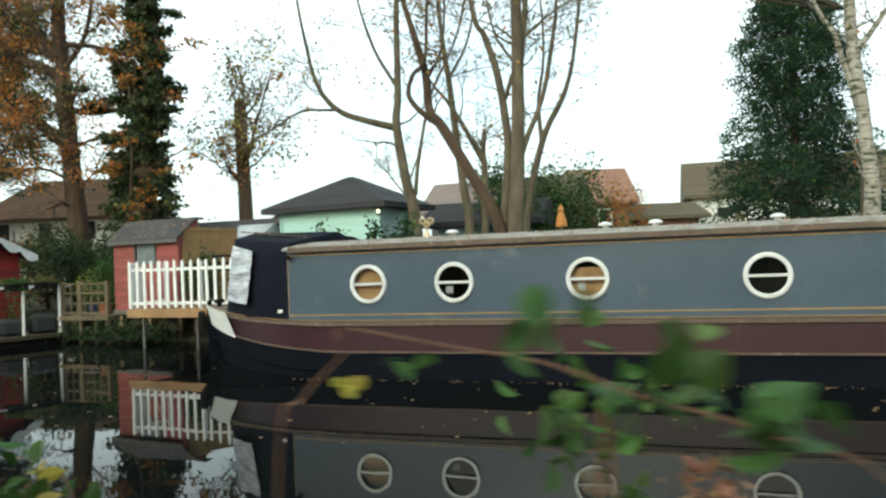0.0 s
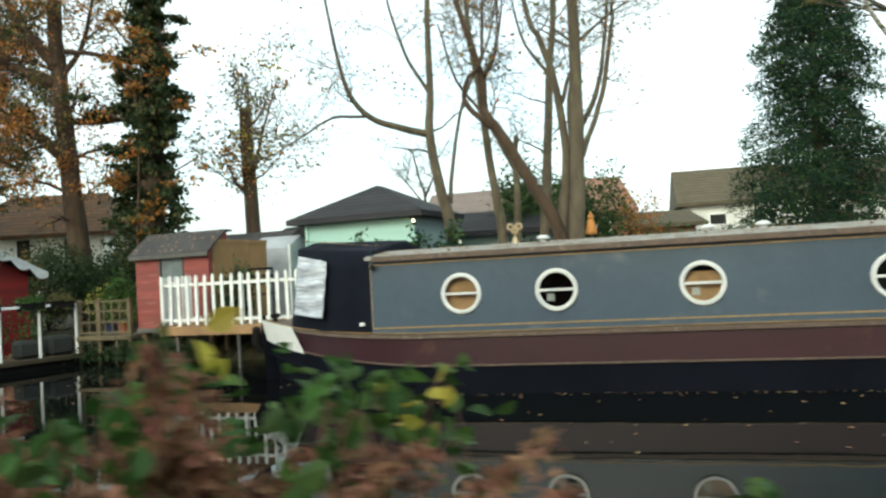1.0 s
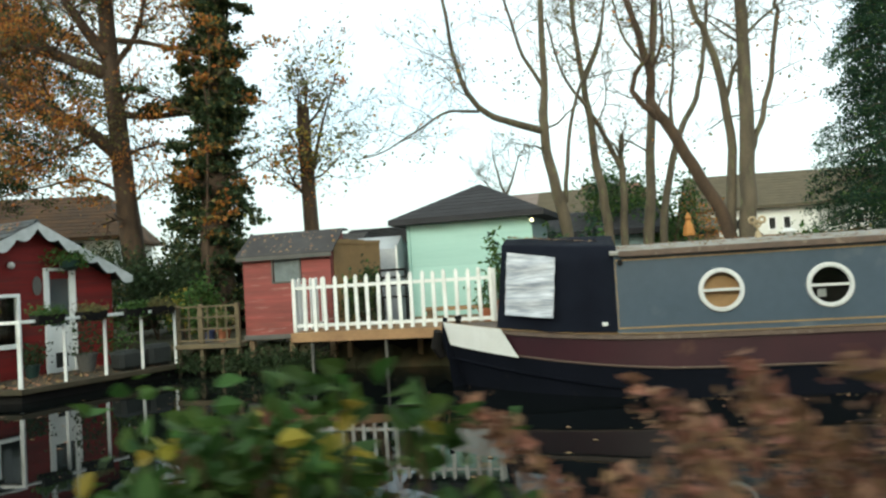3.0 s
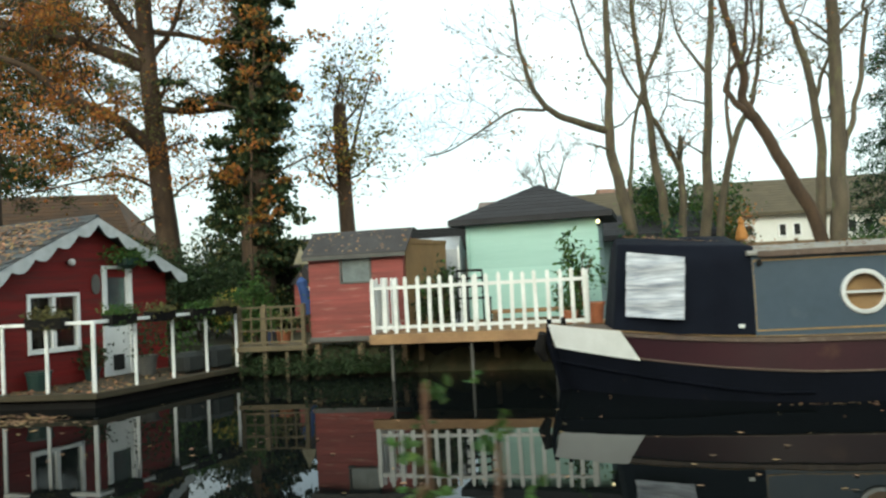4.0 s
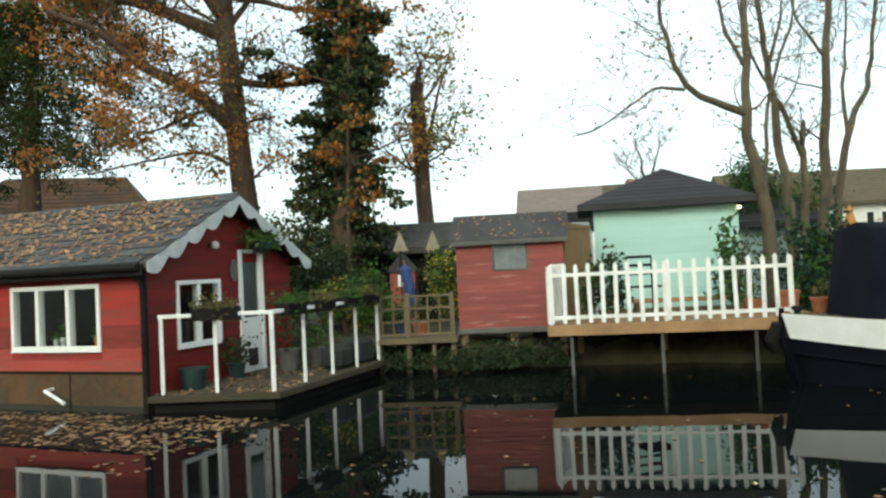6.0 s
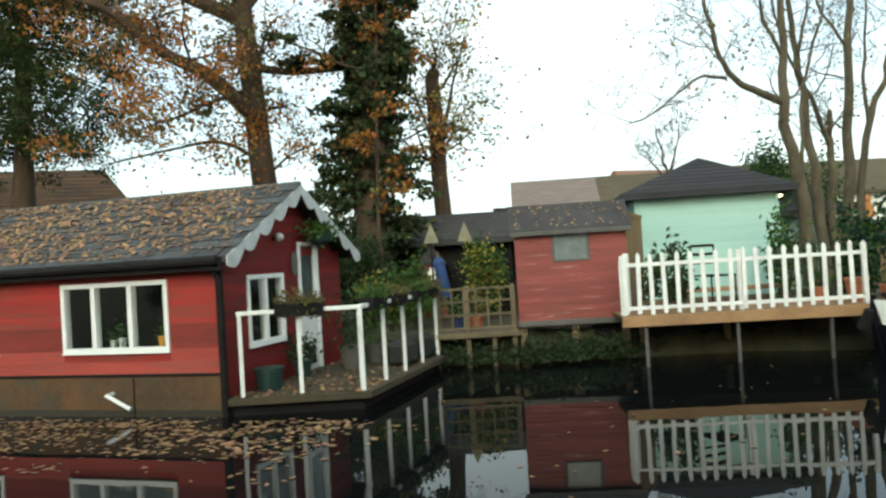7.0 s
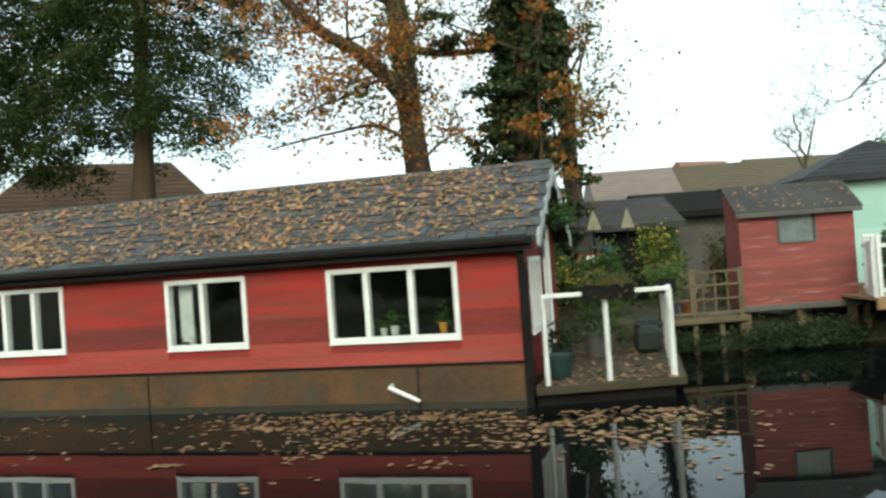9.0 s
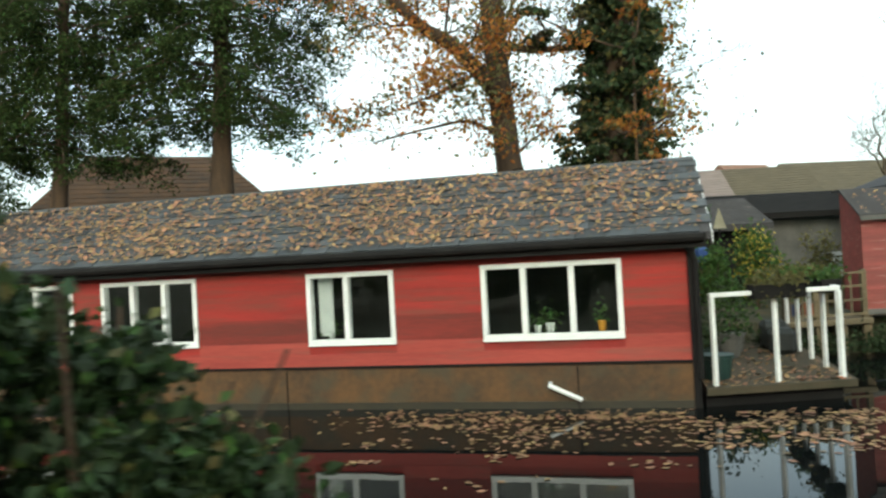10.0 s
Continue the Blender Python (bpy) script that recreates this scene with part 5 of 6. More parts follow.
def clump_tree(name, label, base, trunk, blobs, materials, seed, leaf=(0.08, 0.16), aspect=0.5, bark=BARK, radius=0.14, up=0.0, category="tree", hang=0.0, branches=False):
    """A tree whose crown is many clumps of leaves on limbs. blobs: (x, y, z, rx, ry, rz, count)."""
    rng = np.random.default_rng(seed)
    t = thing(name, Matrix.Translation(base), label, category)
    b0 = Vector(base)
    bm = bmesh.new()
    line = smooth_line([Vector(p) - b0 for p in trunk])
    tube(bm, line, [radius * (1 - 0.75 * i / (len(line) - 1)) for i in range(len(line))], 9)
    cs = [[] for _ in materials]
    for x, y, z, rx, ry, rz, count in blobs:
        c = Vector((x, y, z)) - b0
        foot = min(line, key=lambda q: (q - c).length + abs(q.z - c.z + 0.4))
        limb = bmesh.new() if branches else bm
        tube(limb, smooth_line([foot, foot.lerp(c, 0.5) + Vector((0, 0, -0.05)), c], 3), [0.035 * radius / 0.14] * 3 + [0.02] * 3 + [0.01], 5)
        if branches:
            part("branch", limb, bark, t)
        subs = rng.normal(0, 0.55, (max(3, count // 90), 3))
        k = rng.integers(0, len(subs), count)
        pts = subs[k] * (rx, ry, rz) + rng.normal(0, 0.26, (count, 3)) * (rx, ry, rz * 0.8)
        pts[:, 2] -= hang * np.hypot(pts[:, 0], pts[:, 1])
        w = rng.choice(len(materials), count, p=[m[1] for m in materials])
        for i in range(len(materials)):
            cs[i].append(pts[w == i] + tuple(c))
    part("trunk", bm, bark, t, smooth=True)
    for (material, _, text), c in zip(materials, cs):
        c = np.concatenate(c)
        leafmesh("crown", *cards(c, rng.uniform(*leaf, len(c)), up=up, aspect=aspect, rng=rng), material, t, text)
    return t


rng = np.random.default_rng(61)
blobs = []
for i in range(46):
    z = 0.9 + i * 0.175
    w = float(np.interp(z, (0.9, 2.0, 4.0, 5.5, 7.0, 9.0), (0.9, 1.0, 0.8, 0.66, 0.46, 0.4)))
    for _ in range(3):
        blobs.append((-7.25 + 0.045 * max(0, z - 3) + rng.normal(0, 0.34) * w, 18.8 + rng.normal(0, 0.25), z + rng.normal(0, 0.1), 0.5 * w + 0.08, 0.45 * w + 0.08, 0.26, 240))
blobs += [(-7.9, 18.8, 5.45, 0.4, 0.3, 0.2, 260), (-8.3, 18.8, 5.6, 0.36, 0.3, 0.17, 220), (-8.65, 18.8, 5.75, 0.3, 0.25, 0.14, 140), (-6.5, 18.8, 5.2, 0.35, 0.3, 0.15, 120)]
clump_tree("ivy_clad_tree", "tall trunk smothered in dark ivy", (-7.2, 18.8, 0.6), [(-7.2, 18.8, 0.6), (-7.25, 18.8, 3), (-7.0, 18.8, 6), (-6.95, 18.8, 9)], blobs,
           [(LEAF_DARK, 0.83, "dark glossy ivy"), (LEAF_OLIVE, 0.17, "paler ivy tips")], 62, leaf=(0.07, 0.14), aspect=0.8, radius=0.4)
blobs = [(-7.3 + rng.normal(0, 0.45), 18.1 + rng.normal(0, 0.2), z + rng.normal(0, 0.15), 0.4, 0.25, 0.2, 110) for z in (2.8, 3.1, 3.5, 3.7, 3.9, 4.1, 4.3, 5.4, 6.2, 6.5, 6.9, 7.3)]
blobs += [(-6.3, 18.4, 5.6, 0.5, 0.3, 0.25, 70), (-6.1, 18.5, 6.6, 0.5, 0.3, 0.3, 80), (-6.0, 18.3, 4.2, 0.45, 0.3, 0.3, 60), (-8.1, 18.4, 5.4, 0.4, 0.3, 0.2, 45), (-6.7, 18.3, 6.2, 0.5, 0.3, 0.3, 120), (-7.6, 18.4, 6.6, 0.5, 0.3, 0.25, 110)]
clump_tree("maple_sapling", "thin sapling with orange leaves against the ivy", (-7.35, 18.0, 0.55), [(-7.35, 18.0, 0.55), (-7.3, 18.1, 3), (-7.1, 18.2, 6.6)], blobs,
           [(LEAF_ORANGE, 0.65, "orange leaves"), (LEAF_OLIVE, 0.35, "olive leaves")], 63, leaf=(0.07, 0.13), aspect=0.7, radius=0.05)
# conifers with drooping, layered boughs


def bough_tree(name, label, trunk, radius, z0, z1, count, reach, per, materials, seed, leaf=(0.07, 0.15), rise=0.2, droop=0.55, spread=0.16, hang=0.22, flat=1.0):
    """A conifer: boughs leave the trunk all round, rise a little and droop, and carry hanging sprays. reach(z) gives their length."""
    rng = np.random.default_rng(seed)
    b0 = Vector(trunk[0])
    t = thing(name, Matrix.Translation(b0), label, "tree")
    bm = bmesh.new()
    line = smooth_line([Vector(p) - b0 for p in trunk], 8)
    tube(bm, line, [radius * (1 - 0.7 * i / (len(line) - 1)) for i in range(len(line))], 10)
    cs = []
    for i in range(count):
        z = z0 + (z1 - z0) * (i + rng.uniform(-0.8, 0.8)) / count
        j = max(1, next((n for n, q in enumerate(line) if q.z + b0.z > z), len(line) - 1))
        foot = line[j - 1].lerp(line[j], min(1, max(0, (z - b0.z - line[j - 1].z) / max(0.01, line[j].z - line[j - 1].z))))
        a = i * 2.4 + rng.normal(0, 0.3)
        ln = reach(z) * rng.uniform(0.65, 1.08)
        d = Vector((math.cos(a), math.sin(a) * flat, 0))
        pts = [foot + d * ln * u + Vector((0, 0, ln * (rise * u - droop * u * u))) for u in (0, 0.25, 0.5, 0.75, 1.0)]
        tube(bm, pts, [max(0.012, radius * 0.14), 0.022, 0.017, 0.012, 0.005], 5)
        k = int(per * (0.4 + 0.6 * ln / reach(z0)))
        hubs = max(4, k // 24)
        hu = rng.uniform(0.12, 1.03, hubs) ** 0.75
        p = np.array([tuple(q) for q in pts])
        h = np.column_stack([np.interp(hu, (0, 0.25, 0.5, 0.75, 1.0), p[:, j]) for j in range(3)])
        side = np.array((-d.y, d.x, 0.0)) / max(d.length, 0.1)
        h += side * (rng.normal(0, 2.0 * spread, hubs) * (1.25 - hu))[:, None] * (0.6 + 0.4 * ln)
        c = h[rng.integers(0, hubs, k)] + rng.normal(0, 1, (k, 3)) * (0.11, 0.11, 0.05)
        c[:, 2] -= np.abs(rng.normal(0, hang, k)) * 0.6
        cs.append(c)
    part("trunk", bm, BARK, t, smooth=True)
    c = np.concatenate(cs)
    w = rng.choice(len(materials), len(c), p=[m[1] for m in materials])
    for i, (material, _, text) in enumerate(materials):
        q = c[w == i]
        leafmesh("crown", *cards(q, rng.uniform(*leaf, len(q)), aspect=0.42, rng=rng), material, t, text)
    return t


bough_tree("conifer", "tall dark green conifer with drooping sprays", [(7.75, 16.8, 0.55), (7.8, 16.8, 4), (7.9, 16.8, 10.4)], 0.16, 1.5, 10.2, 230,
           lambda z: float(np.interp(z, (1.3, 2.5, 5, 7.5, 10.3), (2.0, 2.05, 1.5, 0.95, 0.3))), 620, [(LEAF_CONIFER, 0.85, "dense dark needles"), (LEAF_GREEN, 0.15, "lighter tips")], 72, leaf=(0.045, 0.1), rise=0.3, droop=0.4, spread=0.15, hang=0.2)
YEWS = [(LEAF_YEW, 0.88, "olive green needles"), (LEAF_GREEN, 0.12, "lighter tips")]
bough_tree("evergreen_tree", "tall evergreen with dark layered branches behind the houseboat", [(-13.85, 22.7, 0.8), (-13.78, 22.7, 3.05), (-13.7, 22.7, 4.73), (-13.5, 22.7, 10.5)], 0.33,
           4.5, 9.8, 95, lambda z: float(np.interp(z, (4.2, 6, 8, 10), (2.2, 2.9, 3.2, 2.6))), 620, YEWS, 82, leaf=(0.055, 0.12), rise=0.15, droop=0.42, spread=0.2, hang=0.24, flat=0.7)
bough_tree("evergreen_tree", "tall evergreen with a slim trunk behind the houseboat", [(-16.8, 23.7, 0.8), (-16.74, 23.7, 2.88), (-16.59, 23.7, 4.87), (-16.3, 23.7, 10.5)], 0.22,
           4.0, 9.8, 95, lambda z: float(np.interp(z, (3.6, 6, 8, 10), (2.0, 2.7, 3.0, 2.4))), 620, YEWS, 83, leaf=(0.055, 0.12), rise=0.15, droop=0.42, spread=0.2, hang=0.24, flat=0.7)
bough_tree("evergreen_tree", "leaning evergreen beyond the end of the houseboat", [(-19.2, 24.5, 0.8), (-19.0, 24.5, 4.0), (-18.8, 24.5, 10)], 0.2,
           3.2, 9.6, 100, lambda z: float(np.interp(z, (3, 6, 10), (2.0, 2.7, 2.2))), 580, YEWS, 84, leaf=(0.055, 0.12), rise=0.15, droop=0.42, spread=0.2, hang=0.24, flat=0.7)
tree("birch_tree", "pale birch with dark ivy patches", [
    (xz(11.5, [(6.5, 0.4), (6.46, 1.71), (6.39, 3.11), (6.22, 4.99), (6.1, 7.5)]), 0.14, 0.06),
    (xz(11.5, [(6.42, 2.6), (6.3, 3.5), (6.03, 4.49), (5.8, 5.01), (5.4, 6.4)], 0.2), 0.06, 0.02),
    (xz(11.5, [(6.3, 4.2), (6.9, 4.9), (7.4, 5.6)], 0.2), 0.05, 0.015)],
    BIRCH, 53, twigs=7, twig_len=0.9, depth=1, leaves=[(LEAF_OLIVE, 0.8, "olive leaves"), (LEAF_ORANGE, 0.3, "brown leaves")], per_tip=0.7, leaf_size=(0.05, 0.09))
clump_tree("hanging_bough", "bough of small olive leaves hanging in the sky", (6.9, 12.6, 0.45), [(6.9, 12.6, 0.45), (6.85, 12.4, 4.0), (6.2, 12.0, 6.2), (5.2, 11.8, 6.4)],
           [(4.3 + 0.2 * i, 11.5, 5.2 + 0.3 * (i % 3), 0.28, 0.3, 0.2, 90) for i in range(7)] + [(5.5, 11.6, 5.9, 0.6, 0.4, 0.3, 200)], [(LEAF_OLIVE, 1.0, "small olive leaves")], 54, leaf=(0.05, 0.09), radius=0.07, bark=PALEBARK, branches=True)

# ---- shrubs and hedges ----


def shrub(name, label, x, y, z, r, h, material, seed, count=1500, leaf=(0.05, 0.1), aspect=0.6, second=None, category="shrub"):
    rng = np.random.default_rng(seed)
    t = thing(name, pose(x, y, z), label, category)
    for k in range(4):
        bm = bmesh.new()
        a = rng.uniform(0, 6.28)
        tube(bm, [(0, 0, -0.05), (math.cos(a) * r * 0.3, math.sin(a) * r * 0.3, h * 0.45), (math.cos(a) * r * 0.7, math.sin(a) * r * 0.6, h * rng.uniform(0.6, 0.95))], [0.022, 0.015, 0.006], 5)
        part("stem", bm, BARK, t)
    n = 14
    cen = np.column_stack([rng.uniform(-0.75, 0.75, n) * r, rng.uniform(-0.6, 0.6, n) * r, rng.uniform(0.2, 0.92, n) * h])
    c = cen[rng.integers(0, n, count)] + rng.normal(0, 0.2, (count, 3)) * (r, r, h * 0.6)
    c[:, 2] = np.maximum(c[:, 2], 0.02)
    kk = count if second is None else int(count * 0.75)
    leafmesh("foliage", *cards(c[:kk], rng.uniform(*leaf, kk), aspect=aspect, rng=rng), material, t)
    if second:
        leafmesh("foliage", *cards(c[kk:], rng.uniform(*leaf, count - kk), aspect=aspect, rng=rng), second, t)
    return t


shrub("round_bush", "large rounded green bush behind the boat", 3.0, 18.7, 0.5, 1.05, 2.85, LEAF_GREEN, 91, 6500, (0.06, 0.11), second=LEAF_CONIFER)
shrub("evergreen_bush", "dark evergreen bush behind the alders", 1.6, 17.6, 0.5, 0.9, 2.8, LEAF_GREEN, 92, 5200, (0.09, 0.17), 0.3, second=LEAF_CONIFER)
shrub("autumn_bush", "small orange-leaved tree in a garden", 4.9, 20.5, 0.6, 0.75, 2.5, LEAF_ORANGE, 94, 1700, (0.06, 0.1), second=LEAF_OLIVE)
shrub("garden_shrub", "yellow-green shrub beside the grey shed", -5.7, 17.1, 0.5, 0.45, 1.25, LEAF_GREEN, 95, 2200, second=LEAF_YELLOW)
shrub("garden_shrub", "bright green conical shrub below the ivy", -7.2, 16.55, 0.45, 0.4, 1.05, LEAF_GREEN, 96, 2000)
shrub("garden_shrub", "green shrub beside the trellis", -7.6, 16.9, 0.45, 0.45, 0.95, LEAF_GREEN, 97, 1700, second=LEAF_YELLOW)
shrub("dark_undergrowth", "dark thicket between the oak and the ivy", -8.4, 20.4, 0.5, 1.25, 2.3, LEAF_DARK, 104, 6000, (0.07, 0.12), second=LEAF_OLIVE)
shrub("dark_undergrowth", "dark thicket behind the garden sheds", -6.2, 20.9, 0.5, 1.1, 1.9, LEAF_DARK, 105, 4500, (0.07, 0.12))
shrub("dark_undergrowth", "dark thicket behind the houseboat", -11.0, 21.0, 0.5, 1.4, 1.7, LEAF_DARK, 106, 4500, (0.07, 0.12), second=LEAF_ORANGE)
shrub("garden_shrub", "straggling shrub at the corner of the shed", -4.9, 16.4, 0.45, 0.4, 1.2, LEAF_OLIVE, 98, 1000)
shrub("dark_undergrowth", "dark undergrowth at the foot of the ivy", -8.3, 17.7, 0.45, 0.9, 1.7, LEAF_DARK, 99, 4000)
shrub("dark_undergrowth", "dark undergrowth below the oak", -9.6, 18.6, 0.45, 1.0, 1.9, LEAF_DARK, 100, 4000, second=LEAF_OLIVE)
shrub("laurel", "leggy laurel in front of the mint wall", -2.0, 13.95, 0.66, 0.42, 1.35, LEAF_GREEN, 101, 620, (0.08, 0.15), 0.4, second=LEAF_CONIFER)
shrub("potted_shrub", "dark shrub behind the picket fence", -4.35, 13.75, 0.66, 0.33, 0.95, LEAF_DARK, 102, 1200, (0.05, 0.1), second=LEAF_GREEN)
shrub("laurel", "dense evergreen by the corner of the garden house", -0.9, 13.6, 0.5, 0.45, 1.4, LEAF_CONIFER, 103, 2200, (0.07, 0.13), second=LEAF_GREEN)
for i, (x, y, s) in enumerate(((3.9, 14.6, 0.5), (4.6, 14.2, 0.45), (2.9, 13.5, 0.4), (5.3, 13.9, 0.5))):
    shrub("border_plant", "low border plant behind the boat", x, y, 0.48, s, 1.25, LEAF_OLIVE if i % 2 else LEAF_GREEN, 110 + i, 700)
# plants on the bank below the shed
rng = np.random.default_rng(120)
c = []
for cx, cy, r in ((-6.9, 14.75, 0.35), (-6.3, 14.35, 0.3), (-5.9, 14.15, 0.35), (-5.5, 14.0, 0.3), (-5.1, 13.9, 0.3), (-7.5, 15.1, 0.35), (-5.7, 14.3, 0.3)):
    k = 420
    q = np.column_stack([rng.normal(cx, r * 0.7, k), rng.normal(cy, r * 0.4, k), 0.06 + np.abs(rng.normal(0, 0.14, k))])
    c.append(q)
c = np.concatenate(c)
tagged(leafmesh("bank_plants", *cards(c, rng.uniform(0.04, 0.09, len(c)), rng=rng), LEAF_DARK), "low green waterside plants on the bank under the shed", "plants", kind="stuff")
k = 2200
u = rng.random(k)
pts = np.array(FARB[1:9])
seg = rng.integers(0, 7, k)
p = pts[seg] + (pts[seg + 1] - pts[seg]) * u[:, None]
c = np.column_stack([p + rng.normal(0, 0.22, (k, 2)), 0.04 + np.abs(rng.normal(0, 0.16, k))])
c = c[(c[:, 0] < -5.2) | (c[:, 0] > -1.2)]
k = len(c)
tagged(leafmesh("bank_litter", *cards(c, rng.uniform(0.04, 0.09, k), rng=rng), LEAF_DARK), "dead leaves and weeds along the waterline", "plants", kind="stuff")

# ---- buildings beyond ----


def far_house(name, label, x, y, deg, length, depth, eave, ridge, wall_m, roof_m, wins=(), hip=0.0, split=None, ground=0.7):
    t = thing(name, pose(x, y, 0, 0, 0, deg), label, "house")
    part("wall", prism([(0, ground), (depth, ground), (depth, eave), (depth / 2, ridge - 0.1), (0, eave)], 0, 0, length) if not hip else boxes((0, length, 0, depth, ground, eave)), wall_m, t)
    o = 0.35
    cuts = [(-o, length + o)] if split is None else [(-o, split), (split, length + o)]
    for i, (a, b) in enumerate(cuts):
        bm = bmesh.new()
        h0, h1 = (hip if i == 0 else 0), (hip if i == len(cuts) - 1 else 0)
        lo = eave - 0.06
        v = [bm.verts.new(q) for q in ((a, -o, lo), (b, -o, lo), (b, depth + o, lo), (a, depth + o, lo), (a + h0, depth / 2, ridge), (b - h1, depth / 2, ridge),
                                       (a, -o, lo - 0.1), (b, -o, lo - 0.1), (b, depth + o, lo - 0.1), (a, depth + o, lo - 0.1))]
        for q in ((0, 1, 5, 4), (1, 2, 5), (2, 3, 4, 5), (3, 0, 4), (6, 7, 1, 0), (7, 8, 2, 1), (8, 9, 3, 2), (9, 6, 0, 3), (9, 8, 7, 6)):
            bm.faces.new([v[j] for j in q])
        rf = part("roof", bm, roof_m[i % len(roof_m)], t)
        n = 12
        for c in range(n):
            f0, f1 = c / n, (c + 1) / n
            A, Bq = Vector((a, -o, lo)), Vector((b, -o, lo))
            TA, TB = Vector((a + h0, depth / 2, ridge)), Vector((b - h1, depth / 2, ridge))
            bm = bmesh.new()
            up = Vector((0, -0.35, 1)).normalized()
            q = [A.lerp(TA, f0) + up * 0.022, Bq.lerp(TB, f0) + up * 0.022, Bq.lerp(TB, f1) + up * 0.012, A.lerp(TA, f1) + up * 0.012, A.lerp(TA, f0), Bq.lerp(TB, f0)]
            w = [bm.verts.new(p) for p in q]
            bm.faces.new(w[:4])
            bm.faces.new((w[4], w[5], w[1], w[0]))
            part("tile_course", bm, roof_m[i % len(roof_m)], rf)
    for x0, x1, z0, z1 in wins:
        w = new("window")
        w.parent = t
        f = 0.06
        part("frame", boxes((x0, x1, -0.05, 0.02, z1 - f, z1), (x0, x1, -0.05, 0.02, z0, z0 + f), (x0, x0 + f, -0.05, 0.02, z0 + f, z1 - f), (x1 - f, x1, -0.05, 0.02, z0 + f, z1 - f)), UPVC, w)
        # Solid near-black pane: the dim room behind is put into its colour.
        part("pane", boxes((x0 + f, x1 - f, -0.03, -0.004, z0 + f, z1 - f)), DARK, w)
    return t


far_house("terrace_house", "long white rendered terrace with a brown tiled roof", 9.75, 29.7, -15, 13.5, 3.0, 3.42, 4.80, RENDERWALL, [TILEBROWN],
          [(0.8, 1.5, 2.45, 2.95), (2.4, 2.75, 2.4, 2.95), (2.95, 3.3, 2.4, 2.95), (5.0, 5.4, 2.4, 3.0), (5.6, 6.0, 2.4, 3.0), (8.2, 8.8, 2.4, 3.0), (10.4, 11, 2.4, 3.0)])
far_house("semi_detached_house", "pair of houses with a pink half and a brown half roof", -0.35, 26.5, -25, 4.75, 2.2, 2.98, 3.98, GREYWOOD, [TILEPINK, TILEBROWN], [(1.0, 1.6, 2.2, 2.75), (4.0, 4.6, 2.2, 2.75)], split=2.4)
far_house("brick_house", "small orange brick house with a reddish roof", 5.1, 27.5, 0, 1.6, 3.5, 3.2, 4.5, BRICKRED, [BRICKRED], [(0.5, 1.0, 2.3, 2.9)])
far_house("white_house", "white rendered house with a hipped brown roof", -17.4, 29.0, -2, 5.4, 5.0, 3.45, 5.1, RENDERWALL, [mat("russet_roof_tiles", (0.12, 0.055, 0.017), (0.045, 0.026, 0.012), rough=0.9, scale=1.5, fine=16, bump=0.3)], [(0.6, 1.2, 2.5, 3.3), (2.2, 2.8, 2.5, 3.3), (3.9, 4.5, 2.5, 3.3)], hip=1.2)
far_house("garden_room", "low dark-roofed garden room behind the alders", -0.1, 17.6, -17, 2.1, 2.0, 2.2, 2.65, BLUEGREY, [SHINGLE], [], ground=0.4)
far_house("grey_shed", "weathered grey board shed with a dark roof", -4.25, 18.9, -20, 2.6, 1.8, 2.2, 2.6, GREYWOOD, [TAR], [], ground=0.4)
far_house("dark_shed", "dark stained shed below the ivy", -6.9, 19.3, -20, 2.5, 1.8, 2.0, 2.5, TAR, [FELT], [], ground=0.4)
far_house("low_garage", "low brown-roofed building beyond the conifer", 7.0, 27.5, 0, 2.2, 3.0, 2.6, 3.1, BRICKRED, [TILEBROWN], [])
gfence = thing("garden_fence", pose(2.4, 19.6, 0, 0, 0, -2), "brown panel garden fence behind the boat", "fence")
for i in range(8):
    part("panel", boxes((i * 1.2 + 0.05, i * 1.2 + 1.15, 0, 0.03, 0.55, 1.95), bevel=0.004), TIMBER, gfence)
    part("post", boxes((i * 1.2 - 0.04, i * 1.2 + 0.04, -0.02, 0.06, 0.4, 2.0), bevel=0.006), TIMBER, gfence)
greenhouse = thing("plastic_greenhouse", pose(-4.42, 15.72, 0, 0, 0, -20), "small greenhouse of clouded plastic sheet", "greenhouse")
part("sheet", prism([(0, 0.45), (1.0, 0.45), (1.0, 1.95), (0.5, 2.2), (0, 1.95)], 0, 0, 0.85), mat("clouded_plastic", (0.36, 0.38, 0.4), (0.24, 0.26, 0.28), rough=0.35, scale=3, bump=0.5), greenhouse)
for x in (-0.02, 0.85):
    part("frame_post", boxes((x, x + 0.03, -0.03, 0.0, 0.45, 2.0)), UPVC, greenhouse)

# ---- garden things ----
bird = thing("garden_ornament", pose(2.55, 16.4, 0.5), "orange pointed wooden ornament on a post behind the boat", "garden ornament")
bm = bmesh.new()
tube(bm, [(0, 0, 0), (0, 0, 1.45)], [0.035, 0.03], 8)
part("post", bm, TIMBER, bird)
OCHRE = mat("ochre_paint", (0.5, 0.22, 0.05), (0.36, 0.16, 0.04), rough=0.7, scale=8)
bm = bmesh.new()
tube(bm, [(0, 0, 1.42), (0, 0, 1.46), (0, 0, 1.6), (0, 0, 1.7), (0, 0, 1.74), (0, 0, 1.78), (0, 0, 1.9)], [0.12, 0.13, 0.1, 0.065, 0.055, 0.075, 0.012], 8)
part("body", bm, OCHRE, bird)
para = thing("parasol", pose(-6.27, 17.7, 0.45), "closed blue garden parasol leaning beside the playhouse", "parasol")
bm = bmesh.new()
